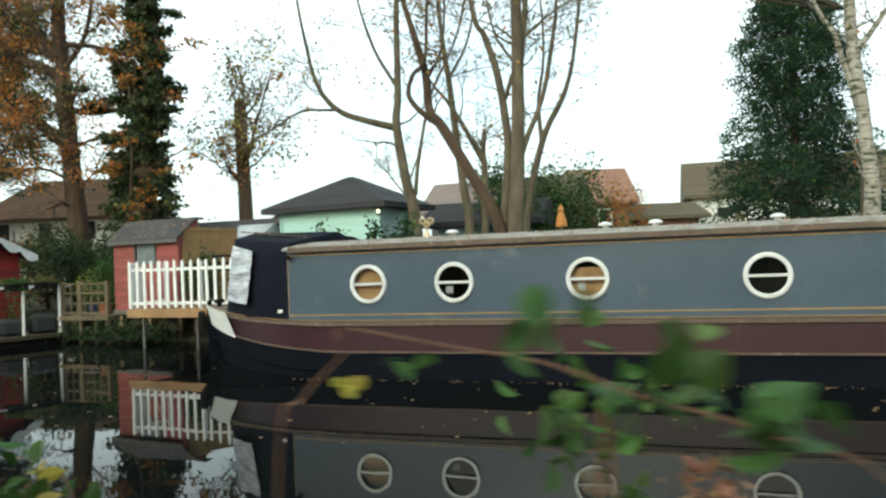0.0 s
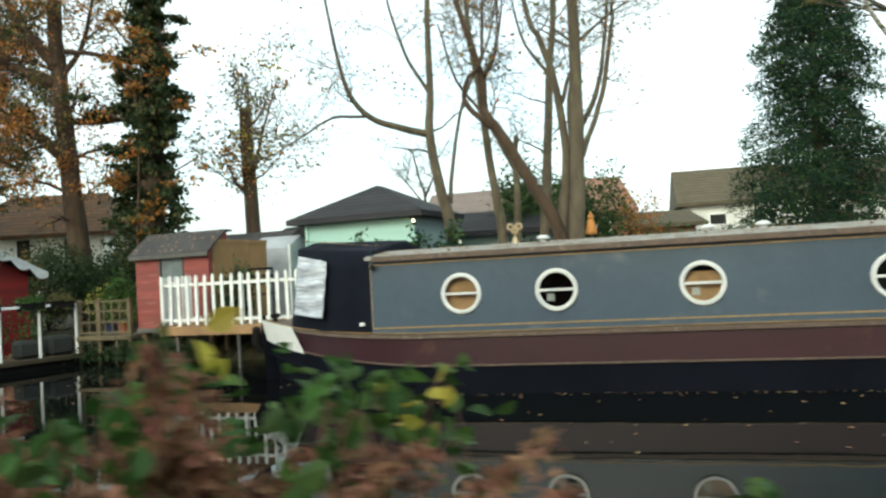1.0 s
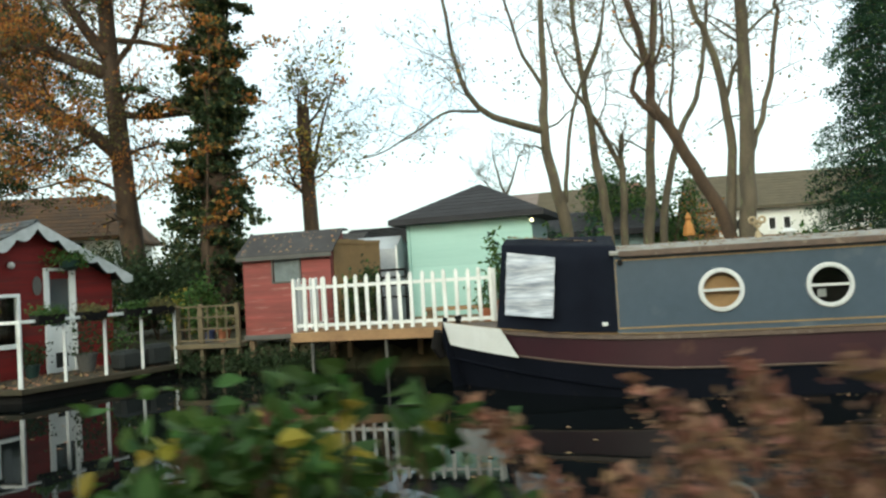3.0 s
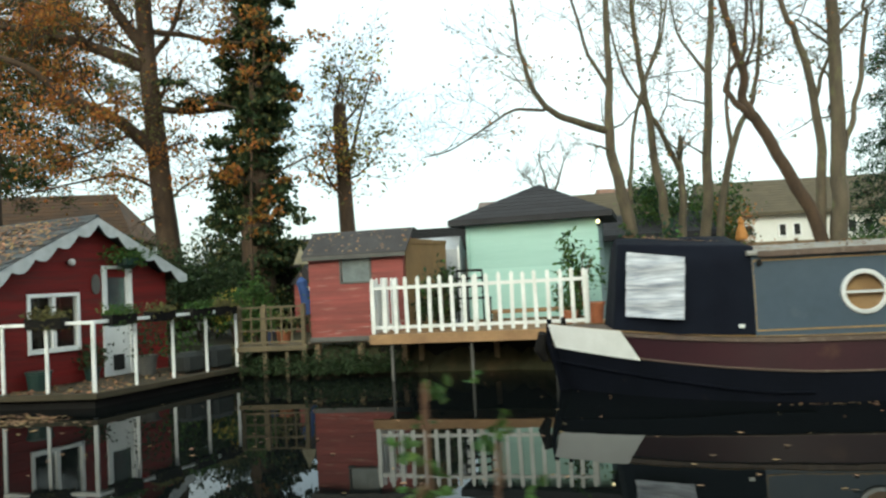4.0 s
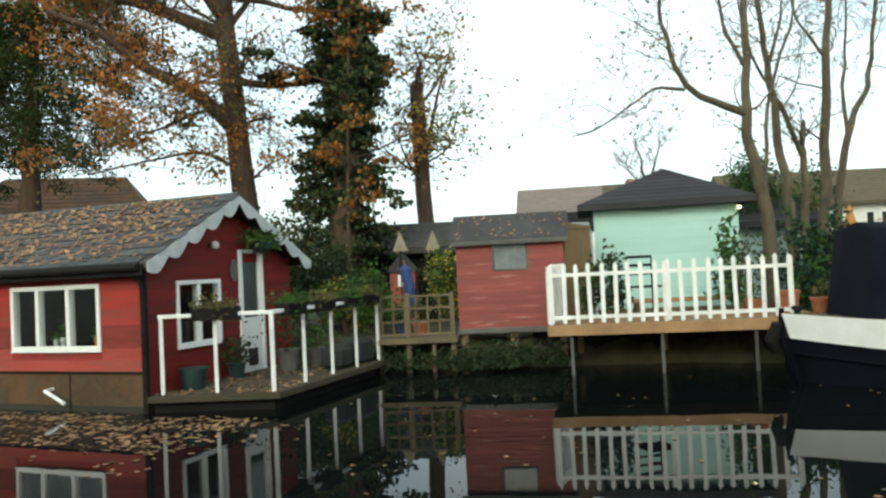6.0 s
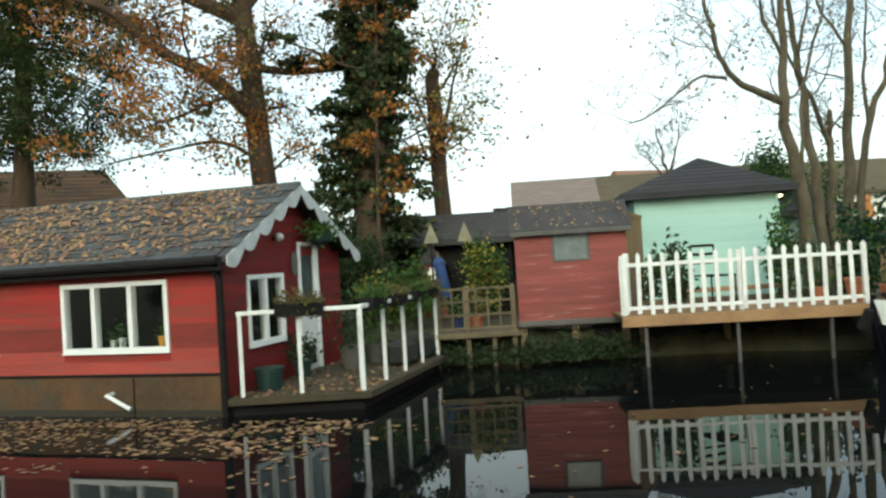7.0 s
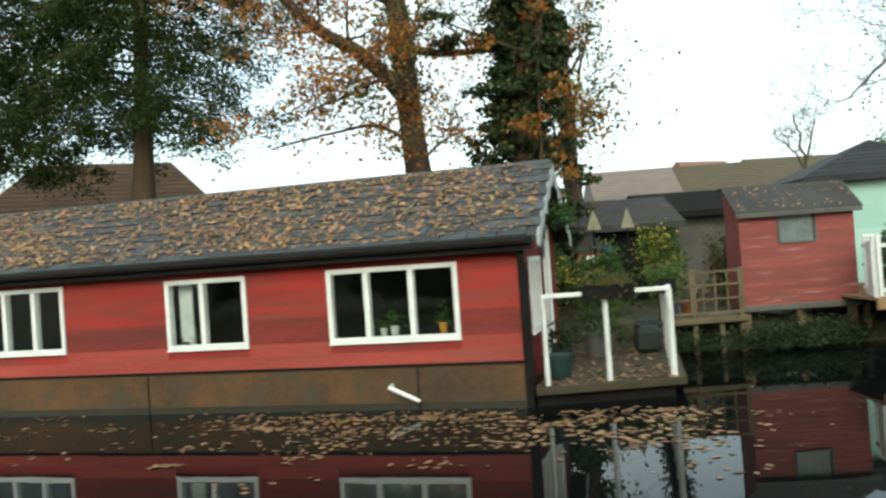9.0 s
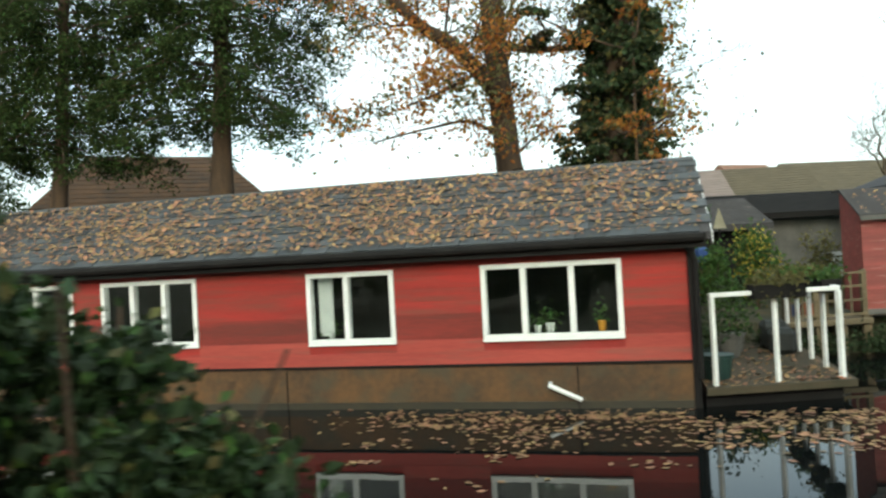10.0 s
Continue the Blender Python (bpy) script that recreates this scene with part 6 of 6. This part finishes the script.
tube(bm, [(0.06, 0, 0.0), (0.0, 0, 0.55), (-0.1, 0, 1.25)], [0.02, 0.02, 0.02], 7)
part("pole", bm, TIMBER, para)
bm = bmesh.new()
tube(bm, [(0.04, 0, 0.42), (0.0, 0, 0.62), (-0.04, 0, 0.85), (-0.09, 0, 1.08), (-0.11, 0, 1.16)], [0.09, 0.11, 0.1, 0.11, 0.03], 9)
part("canopy", bm, BLUECLOTH, para, smooth=False)
play = thing("playhouse", pose(-6.51, 18.41, 0, 0, 0, -20), "small red playhouse with a white window", "playhouse")
part("wall", boxes((0, 0.5, 0, 0.4, 0.45, 1.5), bevel=0.006), SHEDRED, play)
part("roof", prism([(-0.05, 1.48), (0.25, 1.86), (0.55, 1.48)], 1, -0.05, 0.45), FELT, play)
part("window", boxes((0.16, 0.26, -0.012, 0.0, 1.2, 1.42), (0.28, 0.38, -0.012, 0.0, 1.2, 1.42)), UPVC, play)
for x in (-6.35, -5.75):
    pen = thing("bunting_flag", pose(x, 18.05 - 0.3 * (x + 6.35), 0), "pale triangular gable board", "board", "pale triangular boards")
    part("cloth", prism([(-0.15, 1.88), (0.15, 1.88), (0.0, 2.25)], 1, 0, 0.012), mat("pale_canvas", (0.27, 0.25, 0.18), (0.19, 0.175, 0.12), rough=0.9, scale=6), pen)
    part("pole", boxes((-0.012, 0.012, 0.014, 0.034, 0.45, 2.2)), TAR, pen)
stack = thing("plank_stack", pose(-4.75, 16.2, 0.45, 0, 0, -20), "pale planks stacked beside the shed", "planks")
for i in range(5):
    part("plank", boxes((-0.2 + 0.03 * (i % 2), 0.35, 0, 0.25, 0.5 + i * 0.09, 0.56 + i * 0.09), bevel=0.004), GREYTRIM, stack)
part("support", boxes((-0.15, 0.3, 0.02, 0.22, 0, 0.5)), TIMBER, stack)
pot(-2.35, 12.35, 0.675, 0.15, 0.32, TERRACOTTA, "tall terracotta pot at the end of the fence")
pot(-2.05, 12.1, 0.675, 0.13, 0.22, TERRACOTTA, "squat terracotta pot at the end of the fence", LEAF_OLIVE, 34, 0.08, 0.15, 80)
pot(-2.55, 12.8, 0.675, 0.12, 0.2, TERRACOTTA, "small terracotta pot behind the fence", LEAF_GREEN, 35, 0.1, 0.2, 120)
pot(-6.7, 15.2, 0.5, 0.13, 0.2, TERRACOTTA, "terracotta pot behind the trellis", LEAF_OLIVE, 36, 0.14, 0.25, 160)
pot(-6.95, 15.25, 0.5, 0.12, 0.2, mat("blue_glaze", (0.05, 0.07, 0.16), (0.03, 0.045, 0.1), rough=0.3), "blue glazed pot behind the trellis", LEAF_GREEN, 37, 0.14, 0.28, 160)
chair = thing("garden_chair", FEN @ pose(1.35, 0.75, 0.675, 0, 0, 25), "black metal garden chair behind the picket fence", "chair")
for x in (-0.2, 0.2):
    for y in (-0.2, 0.2):
        bm = bmesh.new()
        tube(bm, [(x, y, 0), (x, y, 0.44 if y < 0 else 0.86)], [0.013, 0.013], 6)
        part("leg", bm, TAR, chair)
part("seat", boxes((-0.22, 0.22, -0.22, 0.22, 0.43, 0.45), bevel=0.005), TAR, chair)
for z in (0.6, 0.72, 0.84):
    part("back_slat", boxes((-0.2, 0.2, 0.19, 0.21, z, z + 0.04)), TAR, chair)
bench = thing("bench", pose(-3.0, 14.95, 0.45, 0, 0, -18), "low timber bench along the mint wall", "bench")
part("seat", boxes((-0.2, 1.6, -0.2, 0.15, 0.34, 0.4), bevel=0.006), NEWTIMBER, bench)
for x in (-0.1, 1.5):
    part("leg", boxes((x - 0.05, x + 0.05, -0.15, 0.1, 0, 0.34)), TIMBER, bench)

# ---- near bank: bracken, brambles and a dark bush ----
def bracken(x0, x1, count, seed, label, height=(0.68, 1.05), back=(1.2, 2.0), tufts=(0.06, 0.22, 0.4, 0.6, 0.82), tall=0.04):
    """Dead fronds: arching stalks with drooping side leaflets, all in one mesh."""
    rng = np.random.default_rng(seed)
    vs, fs, stalk, n0 = [], [], bmesh.new(), 0
    cen, siz = [], []
    for _ in range(count):
        x = x0 + (x1 - x0) * (tufts[rng.integers(0, len(tufts))] + rng.normal(0, 0.075))
        y = 0.0 - 0.306 * x + rng.uniform(*back)
        h = rng.uniform(*height) - 0.1 + 0.09 * math.sin(x * 6.1) + (0.3 if rng.random() < tall else 0)
        a = rng.uniform(0, 6.28)
        reach = rng.uniform(0.25, 0.6)
        pts = []
        for i in range(9):
            u = i / 8
            pts.append(Vector((x + math.cos(a) * reach * u * u, y + math.sin(a) * reach * u * u * 0.6, 0.1 + h * (1.25 * u - 0.42 * u * u) / 0.83)))
        tube(stalk, pts, [0.004 - 0.0003 * i for i in range(9)], 4)
        side = Vector((-math.sin(a), math.cos(a), 0))
        for i in range(26):
            u = 0.3 + 0.7 * i / 25
            q = pts[min(7, int(u * 8))].lerp(pts[min(8, int(u * 8) + 1)], (u * 8) % 1)
            ln = 0.20 * (1.25 - u) + 0.03
            for s in (-1, 1):
                m = 7
                for j in range(m):
                    w = (j + 0.5) / m
                    c = q + side * s * ln * w + Vector((0, 0, -0.5 * ln * w * w)) + Vector(rng.normal(0, 0.008, 3))
                    cen.append(tuple(c))
                    siz.append(0.045 * (1.15 - w))
    v, f = cards(cen, siz, aspect=0.55, rng=rng)
    ob = leafmesh("bracken", v, f, BRACKEN)
    tagged(ob, label, "bracken", kind="stuff")
    part("stalks", stalk, BRACKEN, ob)
    return ob


bracken(-4.65, -3.45, 140, 131, "dead brown bracken along the towpath edge", height=(0.76, 0.96), back=(0.75, 1.4), tufts=(0.2, 0.27, 0.34, 0.42, 0.6, 0.72, 0.95))
bracken(-3.4, -1.7, 120, 134, "dead brown bracken among the brambles", height=(0.85, 1.06), back=(0.85, 1.45), tufts=(0.1, 0.34, 0.38, 0.45, 0.6, 0.75, 0.9))
bracken(-3.98, -3.1, 78, 135, "thick dead bracken drooping at the towpath edge", height=(0.98, 1.12), back=(0.95, 1.3), tufts=(0.06, 0.16, 0.27, 0.38, 0.5, 0.62, 0.76, 0.92), tall=0)
bracken(-1.75, -0.6, 10, 132, "low dead bracken by the water", height=(0.72, 0.9), back=(1.1, 1.5))
bracken(0.3, 0.6, 3, 133, "curled dead bracken fronds by the towpath", height=(0.86, 0.98), back=(1.15, 1.3))


def bramble(x, y, h, spread, seed, label, leaves=26, yellow=0.15, size=(0.05, 0.08), stems=3, material=None):
    """Arching bramble canes with three-part leaves."""
    rng = np.random.default_rng(seed)
    t = thing("bramble", pose(x, y, 0.1), label, "bramble", "brambles along the towpath")
    g, yl, gs, ys = [], [], [], []
    for s in range(stems):
        bm = bmesh.new()
        a = rng.uniform(0, 6.28)
        end = Vector((math.cos(a) * spread, math.sin(a) * spread * 0.5, h * rng.uniform(0.7, 1.0)))
        line = smooth_line([Vector((0, 0, 0)), Vector((end.x * 0.25, end.y * 0.25, h * 0.75)), Vector((end.x * 0.65, end.y * 0.65, h * 1.03)), end], 6)
        tube(bm, line, [0.004 - 0.002 * i / len(line) for i in range(len(line))], 5)
        part("cane", bm, CANE, t)
        for _ in range(leaves // stems):
            p = line[int(rng.uniform(0.4, 1) * (len(line) - 1))] + Vector(rng.normal(0, 0.05, 3))
            sz = rng.uniform(*size)
            dst, ds = (yl, ys) if rng.random() < yellow else (g, gs)
            for k in range(3):
                dst.append(tuple(p + Vector(rng.normal(0, sz * 0.45, 3))))
                ds.append(sz)
    leafmesh("leaves", *blades(g, gs, rng=rng), material or LEAF_GREEN, t)
    if yl:
        leafmesh("yellow_leaves", *blades(yl, ys, rng=rng), LEAF_YELLOW, t)
    return t


GB = "green bramble cane with a few yellow leaves"
for i, (x, y, h, sp, lv) in enumerate(((-1.02, 1.75, 0.76, 0.2, 24), (-1.58, 2.15, 0.98, 0.25, 40), (-1.97, 1.8, 1.04, 0.13, 20), (-1.73, 1.79, 1.0, 0.2, 22), (-2.07, 1.77, 0.99, 0.1, 14), (-1.97, 1.69, 0.88, 0.2, 18), (-2.26, 1.8, 0.9, 0.16, 16),
                                       (-3.59, 2.36, 1.19, 0.16, 34), (-3.5, 2.3, 1.1, 0.2, 34), (-3.04, 1.98, 1.08, 0.12, 16), (-3.88, 2.2, 1.06, 0.14, 14), (-4.66, 2.79, 1.02, 0.2, 30), (-4.6, 2.3, 0.92, 0.08, 6))):
    bramble(x, y, h, sp, 140 + i, GB, leaves=lv, yellow=0.3 if i == 10 else 0.06, size=(0.04, 0.07))
for i, (x, y, h) in enumerate(((-2.76, 1.75, 1.1), (-2.94, 1.77, 1.04), (-2.8, 1.83, 1.11), (-2.72, 1.84, 1.07), (-2.87, 1.85, 1.0), (-1.51, 1.6, 0.9))):
    bramble(x, y, h, 0.06, 150 + i, "thin stem with heart-shaped yellow leaves", leaves=1, yellow=1.0, size=(0.065, 0.08), stems=1)


def spray(label, canes, leaves, seed):
    """A bramble spray close to the path: canes through given points, and three-part leaves of given place, size and colour."""
    rng = np.random.default_rng(seed)
    base = Vector(canes[0][0])
    t = thing("bramble", Matrix.Translation(base), label, "bramble", "brambles along the towpath")
    for pts in canes:
        bm = bmesh.new()
        line = smooth_line([Vector(p) - base for p in pts], 6)
        tube(bm, line, [0.0026 - 0.0013 * i / len(line) for i in range(len(line))], 6)
        part("cane", bm, CANE, t)
    for material in (LEAF_GREEN, LEAF_YELLOW):
        c, sz = [], []
        for x, y, z, r, m in leaves:
            if m is material:
                for k in range(3):
                    a = 2.1 * k + rng.uniform(0, 0.6)
                    c.append(tuple(Vector((x + math.cos(a) * r * 0.6, y + rng.normal(0, r * 0.4), z + math.sin(a) * r * 0.35)) - base))
                    sz.append(r * rng.uniform(0.9, 1.2))
        if c:
            leafmesh("leaves", *blades(c, sz, aspect=0.8, rng=rng), material, t)


spray("arching bramble cane with broad green leaves beside the path", [
    [(-0.21, 0.98, 0.1), (-0.22, 0.95, 0.7), (-0.2, 0.9, 1.13), (-0.17, 0.9, 1.19), (-0.12, 0.9, 1.24)],
    [(0.62, 0.9, 0.1), (0.56, 0.8, 0.75), (0.42, 0.7, 1.1), (0.26, 0.66, 1.19), (0.17, 0.66, 1.22), (0.09, 0.68, 1.25), (0.01, 0.7, 1.265), (-0.09, 0.72, 1.285)]],
    [(0.10, 0.7, 1.295, 0.04, LEAF_GREEN), (0.075, 0.7, 1.265, 0.035, LEAF_GREEN), (0.23, 0.72, 1.262, 0.036, LEAF_GREEN), (0.2, 0.66, 1.235, 0.05, LEAF_GREEN), (0.26, 0.66, 1.21, 0.055, LEAF_GREEN),
     (0.31, 0.66, 1.185, 0.055, LEAF_GREEN), (0.26, 0.65, 1.185, 0.05, LEAF_GREEN), (-0.1, 0.78, 1.222, 0.017, LEAF_YELLOW), (-0.04, 0.76, 1.245, 0.026, LEAF_GREEN), (0.16, 0.66, 1.215, 0.04, LEAF_GREEN)], 138)
bramble(0.23, 1.28, 1.0, 0.06, 137, "upright nettle stem by the path", leaves=24, yellow=0.0, size=(0.035, 0.055), stems=2)
for i, (x, y, h, sp, lv) in enumerate(((-5.0, 2.9, 0.98, 0.18, 120), (-5.1, 3.0, 0.9, 0.2, 120), (-4.92, 3.1, 0.86, 0.24, 90), (-5.25, 3.1, 0.7, 0.2, 60))):
    bramble(x, y, h, sp, 160 + i, "dense green bramble mound by the water", leaves=lv, yellow=0.06, size=(0.035, 0.06), stems=9)
for i, (x, y, h, sp, lv) in enumerate(((-6.11, 4.16, 1.0, 0.03, 10), (-6.01, 3.83, 0.9, 0.04, 6), (-6.17, 3.97, 0.78, 0.05, 6))):
    bramble(x, y, h, sp, 170 + i, "thin nettle stems by the water", leaves=lv, yellow=0.0, size=(0.025, 0.045), stems=2)
rng = np.random.default_rng(190)
t = thing("dark_bush", pose(-15.75, 9.15, 0.1), "dark green bush with yellowing leaves on the towpath edge", "bush")
for k in range(9):
    bm = bmesh.new()
    a = rng.uniform(0, 6.28)
    tube(bm, [(0, 0, 0), (math.cos(a) * 0.2, math.sin(a) * 0.15, 0.7), (math.cos(a) * 0.5, math.sin(a) * 0.35, rng.uniform(0.9, 1.5))], [0.015, 0.012, 0.005], 5)
    part("stem", bm, BARK, t)
n = 120
bx = rng.uniform(-1.0, 0.42, n)
top = np.interp(bx, (-1.0, -0.6, 0.0, 0.1, 0.2, 0.42), (1.2, 1.46, 1.46, 1.32, 1.24, 1.14))
bz = top * (1 - 0.75 * rng.random(n) ** 1.3)
cen = np.column_stack([bx, rng.normal(0.02, 0.13, n), bz])
k = 15000
c = cen[rng.integers(0, n, k)] + rng.normal(0, 0.055, (k, 3))
leafmesh("foliage", *cards(c[:12600], rng.uniform(0.03, 0.07, 12600), aspect=0.7, rng=rng), LEAF_DARK, t, "dark green leaves")
leafmesh("foliage", *cards(c[12600:], rng.uniform(0.03, 0.06, 2400), aspect=0.65, rng=rng), LEAF_GREEN, t, "lighter leaves")
leafmesh("foliage", *cards(c[::40] + rng.normal(0, 0.05, c[::40].shape), 0.05, aspect=0.65, rng=rng), LEAF_OLIVE, t, "yellowing leaves")

# hedge trees on the landward side of the towpath
rng = np.random.default_rng(195)
k = 9500
x_ = rng.uniform(-30, 14, k)
c = np.column_stack([x_, -0.42 * x_ - 4.6 + rng.normal(0, 0.7, k), rng.uniform(0.1, 1, k) ** 0.8 * (3.5 + 0.8 * np.sin(x_ * 0.9))])
tagged(leafmesh("towpath_hedge", *cards(c, rng.uniform(0.3, 0.6, k), rng=rng), LEAF_YEW), "tall dark hedge along the landward side of the towpath", "hedge", kind="stuff")

# ---- fallen leaves ----


def litter(name, label, m, pts, size, seed, parent=None, tilt=0.25):
    """Flat-lying leaves: pts are on the xy plane of the pose m."""
    rng = np.random.default_rng(seed)
    pts = np.asarray(pts)
    k = len(pts)
    a = rng.uniform(0, 6.28, k)
    s = rng.uniform(*size, k)
    d = np.column_stack([np.cos(a), np.sin(a), rng.normal(0, tilt, k)])
    e = np.column_stack([-np.sin(a), np.cos(a), rng.normal(0, tilt, k)])
    v = np.stack([pts - d * s[:, None] * 0.5, pts + e * s[:, None] * 0.36, pts + d * s[:, None] * 0.5, pts - e * s[:, None] * 0.3], 1).reshape(-1, 3)
    lift = np.repeat(v.reshape(-1, 4, 3)[:, :, 2].min(1), 4)
    v[:, 2] += np.repeat(pts[:, 2], 4) - lift
    i = np.arange(k) * 4
    ob = leafmesh(name, v, np.stack([i, i + 1, i + 2, i + 3], 1), FALLEN, parent)
    ob.matrix_basis = m
    return tagged(ob, label, "leaves", kind="stuff")


rng = np.random.default_rng(200)
HM = frame_of(-10.46, 13.2, -36.9)
pts = []
for _ in range(160):
    cx, cy = rng.choice((rng.uniform(-8.5, 1.6), rng.uniform(-3.0, 1.7))), -0.15 - abs(rng.normal(0, 1.0))
    k = rng.integers(2, 26)
    sx = rng.uniform(0.05, 0.3)
    pts.append(np.column_stack([rng.normal(cx, sx * 1.4, k), rng.normal(cy, sx * 0.6, k), np.full(k, 0.004)]))
pts = np.concatenate(pts)
pts = pts[(pts[:, 1] < -0.08) & (pts[:, 1] > -3.4)]
pts = pts[rng.random(len(pts)) < np.clip(1.0 + (pts[:, 0] + 1.5) * 0.16, 0.35, 1)]
pts = pts[~((pts[:, 0] > -0.05) & (pts[:, 1] > 0.45 - 0.62 * (1.5 - pts[:, 0])))]
litter("floating_leaves", "rafts of fallen leaves floating on the canal", HM, pts, (0.035, 0.1), 201, tilt=0.05)
k = 260
pts = np.column_stack([rng.uniform(-9, 6, k), rng.uniform(5.5, 13, k), np.full(k, 0.004)])
litter("floating_leaves", "single leaves scattered on the dark water", pose(0, 0, 0), pts[bank(pts[:, 0], pts[:, 1], FARB) > 0.2], (0.03, 0.07), 202, tilt=0.05)
# along the boat's waterline
k = 150
bp = np.column_stack([rng.uniform(0.2, 7, k), rng.normal(-0.17, 0.03, k), np.full(k, 0.004)])
litter("waterline_leaves", "pale leaves caught along the boat's waterline", BOAT, bp, (0.02, 0.06), 203, tilt=0.05)
RM = HM @ Matrix.Translation((0, EAVE_Y, EAVE_Z)) @ pose(0, 0, 0, math.degrees(slope))
SL = math.hypot(RIDGE_Y - EAVE_Y, RIDGE_Z - EAVE_Z)
k = 9000
px_ = rng.uniform(-9.5, 0.15, k)
py_ = rng.uniform(0.04, SL - 0.02, k)
keep = rng.random(k) < np.clip(0.35 + 0.5 * np.sin(px_ * 1.9 + py_ * 2.2) * 0.5 + 0.35 - 0.5 * np.clip((px_ + 0.7) / 0.8, 0, 1), 0.1, 1)
pts = np.column_stack([px_, py_, np.full(k, 0.034)])[keep]
litter("roof_leaves", "brown leaves scattered over the slate roof", RM, pts, (0.03, 0.085), 204)
k = 420
pts = []
while len(pts) < k:
    u, w = rng.random(2)
    p = Vector((-10.4, 13.1, 0)).lerp(Vector((-9.02, 12.6, 0)), u).lerp(Vector((-8.6, 15.5, 0)).lerp(Vector((-7.4, 14.85, 0)), u), w ** 1.6)
    pts.append((p.x, p.y, 0.204))
litter("deck_leaves", "brown leaves lying on the deck", pose(0, 0, 0), pts, (0.04, 0.09), 205)
k = 1500
y_ = rng.uniform(-0.02, 1.0, k)
pts = np.column_stack([rng.uniform(0.05, 8, k), y_, 1.548 + 0.075 * np.clip(y_, 0, 1) ** 0.6])
litter("boat_roof_leaves", "small pale leaves and twigs on the boat roof", BOAT, pts, (0.015, 0.045), 206)
k = 260
x_ = rng.uniform(-1.2, 0, k)
pts = np.column_stack([x_, rng.uniform(0.75, 1.0, k) , 1.655 - 0.11 * x_ + 0.012])
litter("canopy_leaves", "leaves lying on the canvas cover", BOAT, pts, (0.02, 0.05), 207)
k = 420
x_ = rng.uniform(-1.9, 7, k)
pts = np.column_stack([x_, [hull_y(x) + 0.04 for x in x_], [sheer(x) + 0.005 for x in x_]])
litter("gunwale_leaves", "small leaves caught along the gunwale", BOAT, pts, (0.015, 0.035), 208)
sh_m = frame_of(-6.25, 14.63, -24) @ Matrix.Translation((0, -0.12, 1.90)) @ pose(0, 0, 0, math.degrees(math.atan2(0.39, 0.54)))
pts = np.column_stack([rng.uniform(0, SW, 60), rng.uniform(0.05, 0.62, 60), np.full(60, 0.008)])
litter("shed_roof_leaves", "a few pale leaves on the shed roof", sh_m, pts, (0.03, 0.07), 209)

# ---- slates of the houseboat roof ----
bm = bmesh.new()
cw, ch = 0.30, SL / 10
v = [bm.verts.new(q) for q in ((0.004, 0, 0.018), (cw - 0.004, 0, 0.018), (cw - 0.004, ch * 1.08, 0.006), (0.004, ch * 1.08, 0.006), (0.004, 0, 0.0), (cw - 0.004, 0, 0.0), (cw - 0.004, ch * 1.08, 0.0), (0.004, ch * 1.08, 0.0))]
for q in ((0, 1, 2, 3), (4, 5, 1, 0), (5, 6, 2, 1), (7, 4, 0, 3), (6, 7, 3, 2)):
    bm.faces.new([v[i] for i in q])
first = part("slate", bm, SLATE, roof)
RL = Matrix.Translation((0, EAVE_Y, EAVE_Z)) @ pose(0, 0, 0, math.degrees(slope))
made = False
rs = random.Random(7)
for row in range(10):
    for c in range(29):
        x = 0.245 - (c + 1) * cw - (0.0 if row % 2 else cw / 2) + (cw / 2 if row % 2 == 0 else 0)
        x += 0.0 if row % 2 else -cw / 2 + 0.02
        m = RL @ Matrix.Translation((x, row * ch - 0.015, 0.003)) @ pose(0, 0, 0, rs.uniform(-0.5, 0.5), 0, rs.uniform(-0.5, 0.5))
        if not made:
            first.matrix_basis, made = m, True
        else:
            share("slate", first, m, roof)
